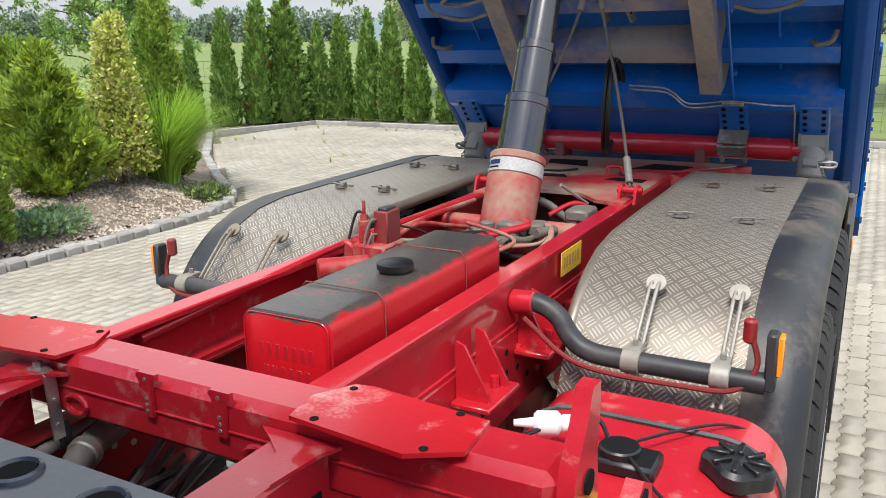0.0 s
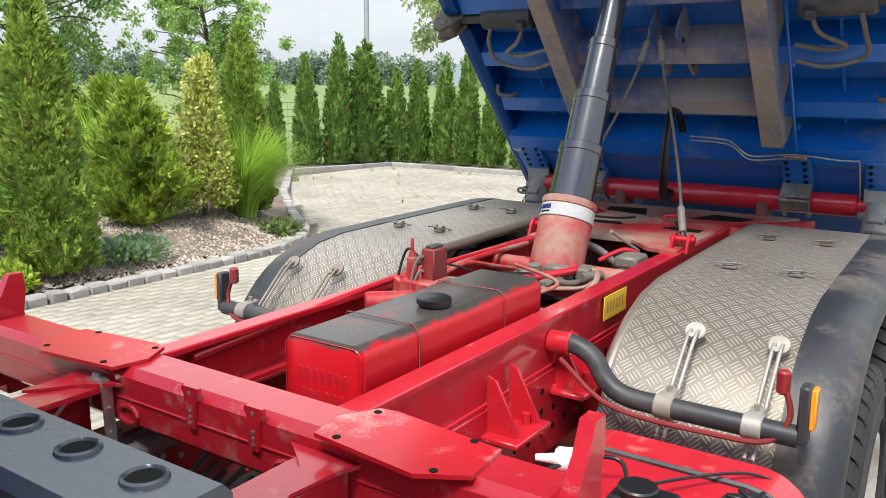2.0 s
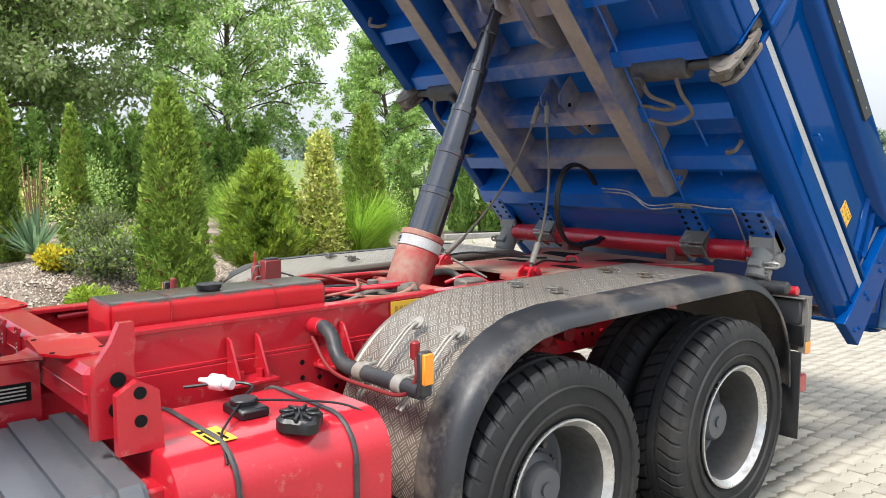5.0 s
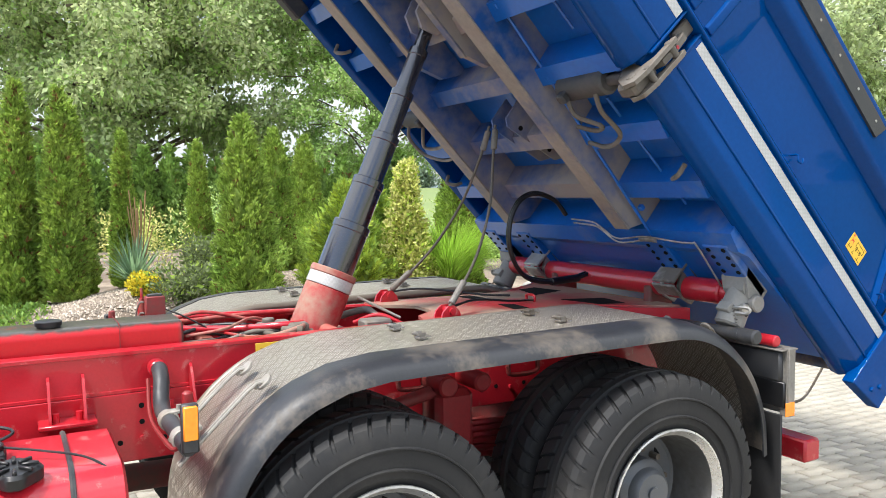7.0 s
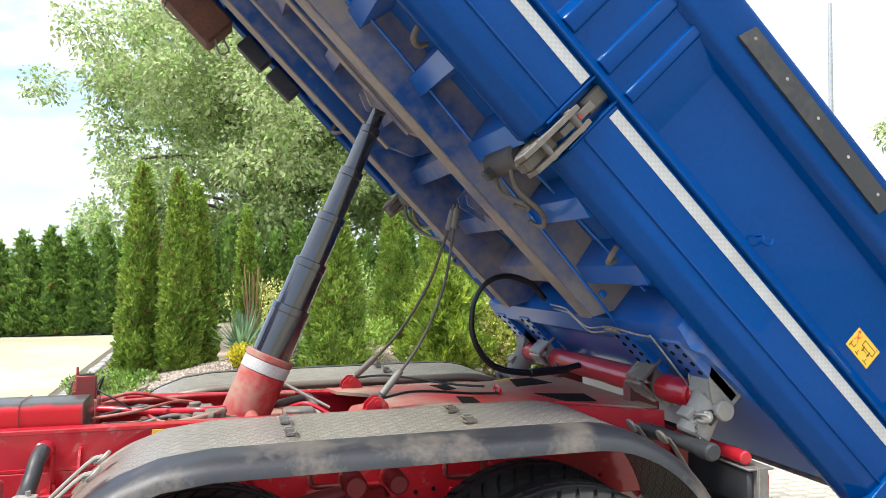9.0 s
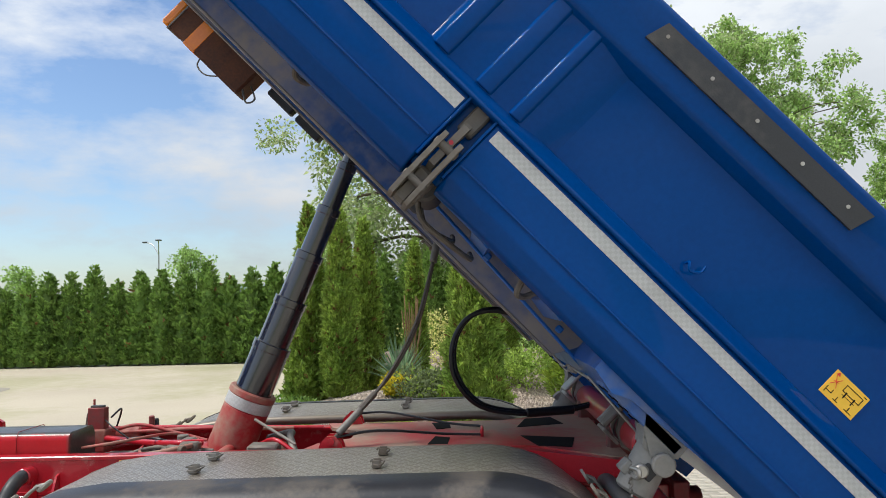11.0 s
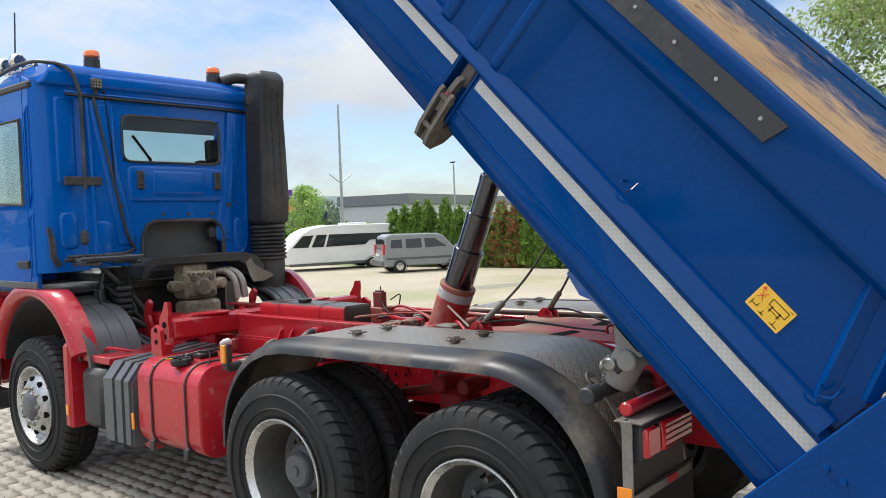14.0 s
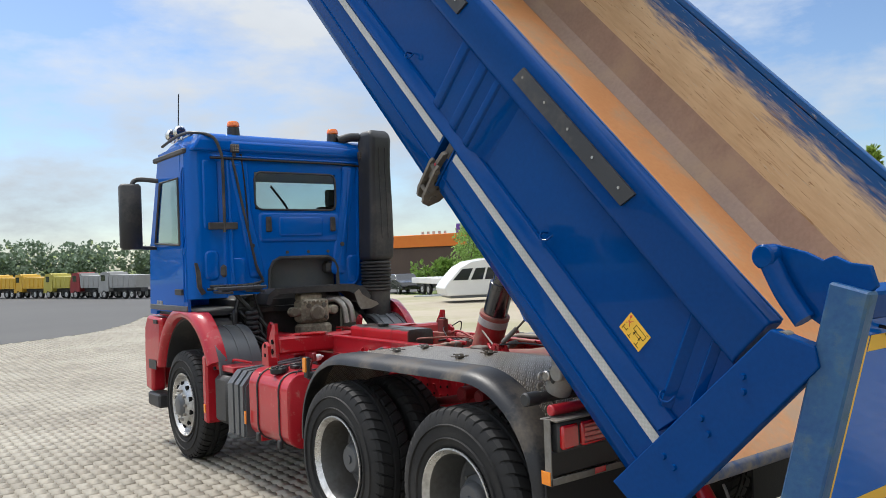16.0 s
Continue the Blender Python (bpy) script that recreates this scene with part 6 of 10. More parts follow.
# red wheel arches, bumper, steps, front frame heads
for s in (1, -1):
    def sx(a, b):
        return (a, b) if s > 0 else (-b, -a)
    line = arc((FRONT_AXLE, 0.66), 0.74, 22, 166, 20)
    bm = bmesh.new()
    sec = [(1.06, 0.735), (1.19, 0.735), (1.212, 0.755), (1.216, 0.79), (1.205, 0.83), (1.175, 0.862), (1.12, 0.885), (1.06, 0.89)]
    rows = []
    for i in range(25):
        a = radians(24 + 142 * i / 24)
        rows.append([bm.verts.new((x * s, FRONT_AXLE + r * math.cos(a), min(0.66 + r * math.sin(a), 1.455))) for x, r in sec])
    for p, q in zip(rows, rows[1:]):
        skin(bm, p, q)
    bm.faces.new(rows[0]); bm.faces.new(rows[-1])
    bmesh.ops.recalc_face_normals(bm, faces=bm.faces[:])
    cabpart("wheel_arch", bm, RED, "flared glossy red front wheel arch", 50)
    bm = E(bmesh.new(), [(-3.84, 1.06), (-3.80, 1.36), (-4.25, 1.385), (-4.36, 1.25), (-4.38, 0.95), (-4.36, 0.56), (-4.14, 0.54), (-4.12, 0.82), (-3.90, 0.86)], "x", *sx(1.03, 1.19))
    bc = cabpart("bumper_corner", bm, RED, "red rounded bumper corner with a foot step", 40)
    mod = bc.modifiers.new("soft", "BEVEL"); mod.width, mod.segments, mod.limit_method, mod.angle_limit = 0.035, 3, "ANGLE", radians(30)
    cabpart("sill_trim", box(*sx(1.15, 1.172), -4.18, -3.02, 1.455, 1.51, 0.008), PLASTIC_GREY, "grey sill trim")
    cabpart("gutter", box(*sx(1.10, 1.172), -3.95, -2.99, 3.04, 3.095, 0.012), PLASTIC, "black roof gutter")
    bm = sweep(bmesh.new(), line[::-1], *sx(0.70, 1.135), 0.03)
    cabpart("arch_liner", bm, PLASTIC, "black arch liner", 40)
    bm = sweep(bmesh.new(), [(p[0] + 0.02, p[1] + 0.035) for p in arc((FRONT_AXLE + 0.35, 0.80), 0.48, -5, 95, 10)][::-1], *sx(0.72, 1.14), 0.03)
    guard_ob = cabpart("rear_splash_guard", bm, PLASTIC_GREY, "grey plastic splash guard", 40)
    for k in range(3):
        x = 0.80 + 0.12 * k
        part("guard_rib", sweep(bmesh.new(), [(p[0] + 0.02, p[1] + 0.045) for p in arc((FRONT_AXLE + 0.35, 0.80), 0.48, 5, 85, 8)][::-1], *sx(x - 0.02, x + 0.02), 0.02), PLASTIC_GREY, guard_ob)
    bm = box(*sx(0.95, 1.19), -2.60, -2.50, 0.42, 1.06, 0.02)
    cabpart("red_post", bm, RED, "red vertical trim post")
    cabpart("post_marker", box(*sx(1.19, 1.197), -2.57, -2.53, 0.52, 0.60, 0.002), AMBER)
    bm = box(*sx(1.0, 1.19), -4.30, -3.92, 0.38, 0.53, 0.02)
    cabpart("step", bm, PLASTIC, "black cab step")
    # flat black plate paints the dark of a foot hole
    cabpart("step_gap", box(*sx(1.196, 1.20), -4.20, -3.95, 0.80, 0.90, 0.002), PLASTIC, "flat black plate drawn for a foot hole")
    part("arch_lamp", box(*sx(1.196, 1.21), -3.98, -3.86, 1.30, 1.345, 0.004), PLASTIC, cab)
    bm = E(bmesh.new(), [(-2.62, 1.0), (-2.64, 1.10), (-2.56, 1.18), (-2.55, 1.28), (-2.50, 1.33), (-2.46, 1.30), (-2.50, 1.2), (-2.44, 1.06), (-2.44, 1.0)], "x", *sx(0.50, 0.53))
    cabpart("cab_mount", bm, RED, "red forged cab mount", 30)
bm = box(-1.13, 1.13, -4.38, -4.20, 0.55, 1.385, 0.05)
cabpart("front_bumper", bm, RED)

# ---- tipping body, built level and turned up about the shaft
BODY = pose(0, 2.02, 1.345, -46, 0, 0)


def worn(name, paint, metal_c, rusty, lo, hi, rough=0.45):
    """Paint worn through from the floor upwards: bare, rust-stained metal below, paint above, with ragged scratches between."""
    m = bpy.data.materials.new(name); m.use_nodes = True
    n, l = m.node_tree.nodes, m.node_tree.links
    b = n["Principled BSDF"]
    tc = n.new("ShaderNodeTexCoord"); sp = n.new("ShaderNodeSeparateXYZ")
    l.new(tc.outputs["Object"], sp.inputs[0])
    mp = n.new("ShaderNodeMapping"); mp.inputs["Scale"].default_value = (6, 0.9, 9)
    l.new(tc.outputs["Object"], mp.inputs["Vector"])
    sc = n.new("ShaderNodeTexNoise"); sc.inputs["Scale"].default_value, sc.inputs["Detail"].default_value, sc.inputs["Roughness"].default_value = 4.0, 9.0, 0.72
    l.new(mp.outputs["Vector"], sc.inputs["Vector"])
    big = n.new("ShaderNodeTexNoise"); big.inputs["Scale"].default_value, big.inputs["Detail"].default_value = 1.6, 6.0
    l.new(tc.outputs["Object"], big.inputs["Vector"])
    h = n.new("ShaderNodeMath"); h.operation = "MULTIPLY_ADD"; h.inputs[1].default_value = 0.38
    l.new(sc.outputs["Fac"], h.inputs[0]); l.new(sp.outputs["Z"], h.inputs[2])
    r = n.new("ShaderNodeMapRange"); r.inputs["From Min"].default_value, r.inputs["From Max"].default_value = lo + 0.19, hi + 0.19
    l.new(h.outputs[0], r.inputs["Value"])
    rust = n.new("ShaderNodeMix"); rust.data_type = "RGBA"
    rust.inputs["A"].default_value, rust.inputs["B"].default_value = (*metal_c, 1), (*rusty, 1)
    rr = n.new("ShaderNodeMapRange"); rr.inputs["From Min"].default_value, rr.inputs["From Max"].default_value = 0.42, 0.66
    a2 = n.new("ShaderNodeMath"); a2.operation = "ADD"
    hb = n.new("ShaderNodeMath"); hb.operation = "MULTIPLY"; hb.inputs[1].default_value = 0.5
    l.new(big.outputs["Fac"], hb.inputs[0])
    hs = n.new("ShaderNodeMath"); hs.operation = "MULTIPLY"; hs.inputs[1].default_value = 0.5
    l.new(sc.outputs["Fac"], hs.inputs[0]); l.new(hb.outputs[0], a2.inputs[0]); l.new(hs.outputs[0], a2.inputs[1])
    l.new(a2.outputs[0], rr.inputs["Value"]); l.new(rr.outputs["Result"], rust.inputs["Factor"])
    mx = n.new("ShaderNodeMix"); mx.data_type = "RGBA"; mx.inputs["B"].default_value = (*paint, 1)
    l.new(r.outputs["Result"], mx.inputs["Factor"]); l.new(rust.outputs["Result"], mx.inputs["A"])
    # long scrapes along the load's way: dark in the bare metal, pale in the paint
    def scrape(size, turn, lo_, hi_):
        q = n.new("ShaderNodeMapping"); q.inputs["Scale"].default_value = size; q.inputs["Rotation"].default_value = (radians(turn), 0, 0)
        l.new(tc.outputs["Object"], q.inputs["Vector"])
        s_ = n.new("ShaderNodeTexNoise"); s_.inputs["Scale"].default_value, s_.inputs["Detail"].default_value, s_.inputs["Roughness"].default_value = 1.0, 3.0, 0.6
        l.new(q.outputs["Vector"], s_.inputs["Vector"])
        k = n.new("ShaderNodeMapRange"); k.inputs["From Min"].default_value, k.inputs["From Max"].default_value = lo_, hi_
        k.inputs["To Max"].default_value = 0.7
        l.new(s_.outputs["Fac"], k.inputs["Value"])
        return k.outputs["Result"]
    out = mx.outputs["Result"]
    for size, turn, lo_, hi_, col in (((3, 2.2, 85), 2, 0.63, 0.68, (0.26, 0.14, 0.06)), ((3, 9, 60), 8, 0.66, 0.70, (0.24, 0.13, 0.06)), ((3, 5, 110), -7, 0.66, 0.71, (0.62, 0.60, 0.50)), ((3, 8, 130), 24, 0.70, 0.74, (0.60, 0.60, 0.52)), ((3, 90, 7), 12, 0.71, 0.75, (0.55, 0.55, 0.50))):
        ov = n.new("ShaderNodeMix"); ov.data_type = "RGBA"; ov.inputs["B"].default_value = (*col, 1)
        l.new(scrape(size, turn, lo_, hi_), ov.inputs["Factor"]); l.new(out, ov.inputs["A"]); out = ov.outputs["Result"]
    l.new(out, b.inputs["Base Color"])
    b.inputs["Roughness"].default_value, b.inputs["Metallic"].default_value = rough, 0.15
    bp = n.new("ShaderNodeBump"); bp.inputs["Strength"].default_value, bp.inputs["Distance"].default_value = 0.25, 0.01
    l.new(sc.outputs["Fac"], bp.inputs["Height"]); l.new(bp.outputs["Normal"], b.inputs["Normal"])
    return m


WALL_IN = worn("worn_blue_inner_wall", (0.004, 0.085, 0.28), (0.70, 0.56, 0.36), (0.54, 0.39, 0.23), 0.91, 1.02)
FLOOR_IN = surface("rust_polished_floor", (0.72, 0.30, 0.11), (0.80, 0.39, 0.17), 0.45, metal=0.1, big=1.2, fine=30, bump=0.06, dust=(0.60, 0.42, 0.28), dust_at=0.60)
CORNER_IN = surface("scoured_corner_steel", (0.30, 0.215, 0.175), (0.42, 0.305, 0.245), 0.42, metal=0.15, big=2, fine=40, bump=0.08, dust=(0.46, 0.345, 0.25), dust_at=0.60, dscale=3.0)


def bpart(name, bm, mat, label="", smooth=30, parent=None):
    ob = part(name, bm, mat, parent or truck, label, smooth)
    if parent is None:
        ob.matrix_basis = BODY
    return ob


def fold(ob, w=0.006):
    """Rounds the folded edges of a sheet part."""
    m = ob.modifiers.new("fold", "BEVEL")
    m.width, m.segments, m.limit_method, m.angle_limit, m.harden_normals = w, 3, "ANGLE", radians(24), False
    return ob


S0, S1 = -4.05, 0.70          # front and rear end along the body; rear is +
# floor sheet and longitudinal beams
bpart("body_floor", box(-1.16, 1.16, S0, S1 + 0.12, 0.255, 0.275, 0.004), FLOOR_IN, "rust-orange worn body floor")
for x in (-0.55, 0.50):
    bm = E(bmesh.new(), [(x - 0.052, 0.0), (x + 0.052, 0.0), (x + 0.052, 0.244), (x + 0.042, 0.244), (x + 0.042, 0.01), (x - 0.042, 0.01), (x - 0.042, 0.244), (x - 0.052, 0.244)], "y", S0 + 0.1, -0.30)
    for v in bm.verts:
        if v.co.y > -0.31 and v.co.z < 0.1:
            v.co.y -= 0.14
    beam = bpart("main_beam", bm, BLUE_MIX, "longitudinal blue body beam caked with dust")
    part("beam_flange", box(x - 0.054, x + 0.054, S0 + 0.1, -0.44, -0.012, -0.001, 0.003), GREY_DUST, beam, "dust-caked lower flange")
for x in (-0.26, 0.21):
    bm = E(bmesh.new(), [(S0 + 0.4, 0.04), (-1.60, 0.04), (-1.48, 0.10), (-1.40, 0.24), (S0 + 0.4, 0.24)], "x", x - 0.024, x + 0.024)
    beam = bpart("inner_beam", bm, BLUE_MIX, "", 25)
    part("beam_flange", box(x - 0.026, x + 0.026, S0 + 0.4, -1.60, 0.028, 0.039, 0.003), GREY_DUST, beam)
bpart("floor_underside", box(-1.10, 1.10, S0, -0.30, 0.244, 0.2545, 0.003), BLUE_UNDER, "blue painted underside sheet")
# cross members: sloped-faced ribs
for i, s_ in enumerate((-0.62, -0.98, -1.36, -1.74, -2.12, -2.5, -2.9, -3.3, -3.7)):
    for x0, x1, m in ((-1.10, -0.603, BLUE_UNDER), (-0.497, 0.447, BLUE_MIX), (0.553, 1.10, BLUE_UNDER)):
        bm = E(bmesh.new(), [(s_ - 0.075, 0.256), (s_ - 0.045, 0.10), (s_ + 0.045, 0.085), (s_ + 0.075, 0.256)], "x", x0, x1)
        bpart("cross_rib", bm, m, "blue pressed cross rib" if i == 0 else "", 20)
# rear cross beam with hinge plates
bm = E(bmesh.new(), [(-0.40, 0.256), (-0.38, 0.05), (-0.28, 0.03), (-0.22, 0.06), (0.30, 0.10), (0.60, 0.12), (0.60, 0.256)], "x", -1.13, 1.13)
bpart("rear_beam", bm, BLUE_UNDER, "blue folded rear cross beam", 20)
for x in (-1.0, -0.595, 0.595, 1.0):
    bm = box(x - 0.075, x + 0.075, -0.31, 0.04, 0.028, 0.075, 0.006)
    hp = bpart("hinge_plate", bm, BLUE_UNDER)
    # plate holes painted as thin black discs
    for i in range(4):
        for dx in (-0.045, 0.045):
            bm = C(bmesh.new(), (x + dx, -0.285 + 0.05 * i, 0.024), (x + dx, -0.285 + 0.05 * i, 0.0285), 0.012, seg=10)
            part("plate_hole", bm, INK_HOLE_BLACK, hp)
for x in (-0.595, 0.595):
    bm = bmesh.new()
    E(bm, [(-0.085, 0.09), (-0.10, 0.02), (-0.06, -0.045), (0.0, -0.075), (0.075, -0.05), (0.085, 0.09)], "x", x - 0.07, x - 0.052)
    E(bm, [(-0.085, 0.09), (-0.10, 0.02), (-0.06, -0.045), (0.0, -0.075), (0.075, -0.05), (0.085, 0.09)], "x", x + 0.052, x + 0.07)
    BB(bm, x - 0.078, x + 0.078, -0.118, -0.100, -0.065, 0.085, 0.004)
    BB(bm, x - 0.078, x + 0.078, -0.100, -0.020, -0.082, -0.066, 0.004)
    BB(bm, x - 0.075, x + 0.075, -0.085, 0.085, 0.062, 0.078, 0.003)
    for dx in (-0.03, 0.03):
        C(bm, (x + dx, -0.117, 0.05), (x + dx, -0.130, 0.05), 0.015, seg=6)
    bpart("shaft_bracket", bm, CHROME_DULL, "bolted bright steel shaft bracket")
for s in (1, -1):
    # end hinge brackets: two cheeks and a hollow web, with pin, shackle and chain
    bm = bmesh.new()
    for dx in (-0.068, 0.068):
        E(bm, [(-0.145, 0.085), (-0.125, 0.105), (0.05, 0.10), (0.055, 0.03), (-0.02, -0.03), (-0.10, 0.02)], "x", 1.0 * s + dx - 0.007, 1.0 * s + dx + 0.007)
    E(bm, [(-0.148, 0.078), (-0.122, 0.108), (-0.085, 0.075), (-0.045, 0.01), (-0.02, -0.03), (-0.065, -0.02), (-0.105, 0.035)], "x", *sorted((0.94 * s, 1.06 * s)))
    C(bm, (1.0 * s, -0.045, 0.13), (1.0 * s, 0.045, -0.165), 0.064, 0.070, seg=28, bev=0.010)
    C(bm, (0.90 * s, 0.03, -0.02), (1.10 * s, 0.03, -0.02), 0.042, seg=20, bev=0.006)
    hc = bpart("hinge_bracket", bm, CAST_GREY, "dusty cast pivot bracket with pin and chain", 40)
    for dx in (-0.044, 0.044):
        part("bolt", C(bmesh.new(), (1.0 * s + dx, -0.120, 0.085), (1.0 * s + dx, -0.150, 0.058), 0.016, seg=6), CHROME_DULL, hc)
    part("plug", B(bmesh.new(), (1.066 * s, 0.015, -0.075), (0.02, 0.05, 0.05), 0.006), PLASTIC, hc, "square black plug")
    part("locking_plate", B(bmesh.new(), (1.0 * s, -0.040, -0.115), (0.075, 0.03, 0.05), 0.004), CAST_GREY, hc)
    bm = T(bmesh.new(), [(1.02 * s, -0.02, -0.10), (1.06 * s, -0.035, -0.105), (1.11 * s, -0.03, -0.095), (1.125 * s, -0.02, -0.10), (1.11 * s, -0.012, -0.115), (1.05 * s, -0.015, -0.12)], 0.008, 8, 5)
    C(bm, (1.065 * s, -0.01, -0.09), (1.095 * s, -0.01, -0.09), 0.026, seg=14, bev=0.006)
    part("hand_lever", bm, CHROME_DULL, hc)
    bm = bmesh.new()
    for i in range(7):
        revolve(bm, (1.035 * s + 0.008 * i * s, -0.035 + 0.010 * i, -0.105 - 0.012 * i), (1 if i % 2 else 0, 1, 0.3), [(-0.003, 0.009), (0, 0.012), (0.003, 0.009), (0, 0.006), (-0.003, 0.009)], 10)
    part("chain", bm, STEEL_DIRTY, hc)
# outer sills with reflective tape
SILL = [(1.10, 0.256), (1.10, 0.10), (1.155, 0.085), (1.20, 0.10), (1.238, 0.16), (1.243, 0.30), (1.243, 0.400), (1.20, 0.425), (1.15, 0.425), (1.15, 0.256)]
for s in (1, -1):
    for a, b, nm in ((S0, -1.335, "front_sill"), (-1.205, S1 - 0.02, "rear_sill")):
        low = 0.0 if nm == "rear_sill" else 0.03
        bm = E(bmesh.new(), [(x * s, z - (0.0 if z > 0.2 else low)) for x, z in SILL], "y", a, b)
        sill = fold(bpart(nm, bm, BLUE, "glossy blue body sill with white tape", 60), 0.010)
        part("tape", box(*sorted((1.2435 * s, 1.2455 * s)), a + 0.02, b - 0.01, 0.340, 0.388, 0.0005), STRIPE, sill, "white reflective tape with honeycomb pattern")
        part("sill_seam", T(bmesh.new(), [(1.243 * s, a + 0.01, 0.215), (1.243 * s, b - 0.01, 0.215)], 0.006, 6, 1), BLUE, sill)
    # swinging locks at the middle, with the jaws outside
    bpart("pocket_wall", box(*sorted((1.165 * s, 1.195 * s)), -1.338, -1.202, 0.11, 0.42, 0.004), BLUE, "blue back of the lock pocket")
    for y in (-1.331, -1.209):
        bpart("pocket_cheek", box(*sorted((1.19 * s, 1.248 * s)), y - 0.005, y + 0.005, 0.14, 0.43, 0.002), BLUE)
    jaw = [(1.10, 0.09), (1.14, 0.01), (1.20, -0.03), (1.252, -0.01), (1.272, 0.05), (1.278, 0.14), (1.284, 0.235), (1.276, 0.262), (1.258, 0.255), (1.25, 0.19), (1.245, 0.14), (1.21, 0.09), (1.14, 0.12)]
    lock = bpart("side_lock", box(*sorted((1.13 * s, 1.235 * s)), -1.300, -1.236, -0.02, 0.13, 0.016), LOCK_STEEL, "grimy steel two-jawed side lock in a pocket")
    for dy in (-0.034, 0.034):
        part("jaw", E(bmesh.new(), [(x * s, z) for x, z in jaw], "y", -1.268 + dy - 0.009, -1.268 + dy + 0.009), STEEL_DIRTY, lock)
    part("lock_arm", E(bmesh.new(), [(x * s, z) for x, z in ((1.20, 0.12), (1.262, 0.15), (1.268, 0.24), (1.258, 0.32), (1.235, 0.335), (1.222, 0.30), (1.232, 0.20))], "y", -1.281, -1.255), LOCK_STEEL, lock)
    part("arm_mark", C(bmesh.new(), (1.262 * s, -1.268, 0.245), (1.270 * s, -1.268, 0.245), 0.008, seg=10), RED, lock, "small red dab on the lock arm")
    for x, z, r in ((1.262, 0.22, 0.016), (1.20, 0.03, 0.024), (1.258, 0.07, 0.014)):
        part("lock_pin", C(bmesh.new(), (x * s, -1.316, z), (x * s, -1.220, z), r, seg=12, bev=0.004), LOCK_STEEL, lock)
    bm = box(*sorted((1.190 * s, 1.225 * s)), -1.300, -1.236, 0.30, 0.41, 0.012)
    bpart("lock_catch", bm, LOCK_STEEL, "grimy lock catch in the pocket")
    bm = C(bmesh.new(), (0.66 * s, -1.27, 0.10), (0.98 * s, -1.27, 0.10), 0.062, seg=22, bev=0.012)
    C(bm, (0.98 * s, -1.27, 0.10), (1.12 * s, -1.27, 0.10), 0.026, seg=14)
    B(bm, (0.72 * s, -1.27, 0.03), (0.05, 0.05, 0.05), 0.008)
    lc = bpart("lock_cylinder", bm, PLASTIC, "black lock cylinder with hose loops")
    for k in (0, 1):
        bm = T(bmesh.new(), [((0.72 + 0.2 * k) * s, -1.25, 0.04), ((0.76 + 0.18 * k) * s, -1.18, 0.0), ((0.86 + 0.08 * k) * s, -1.10 + 0.06 * k, 0.01), ((0.78) * s, -1.06 + 0.1 * k, 0.03), ((0.64) * s, -1.08 + 0.1 * k, 0.05)], 0.011, 8, 7)
        part("hose_loop", bm, STEEL_DIRTY, lc)
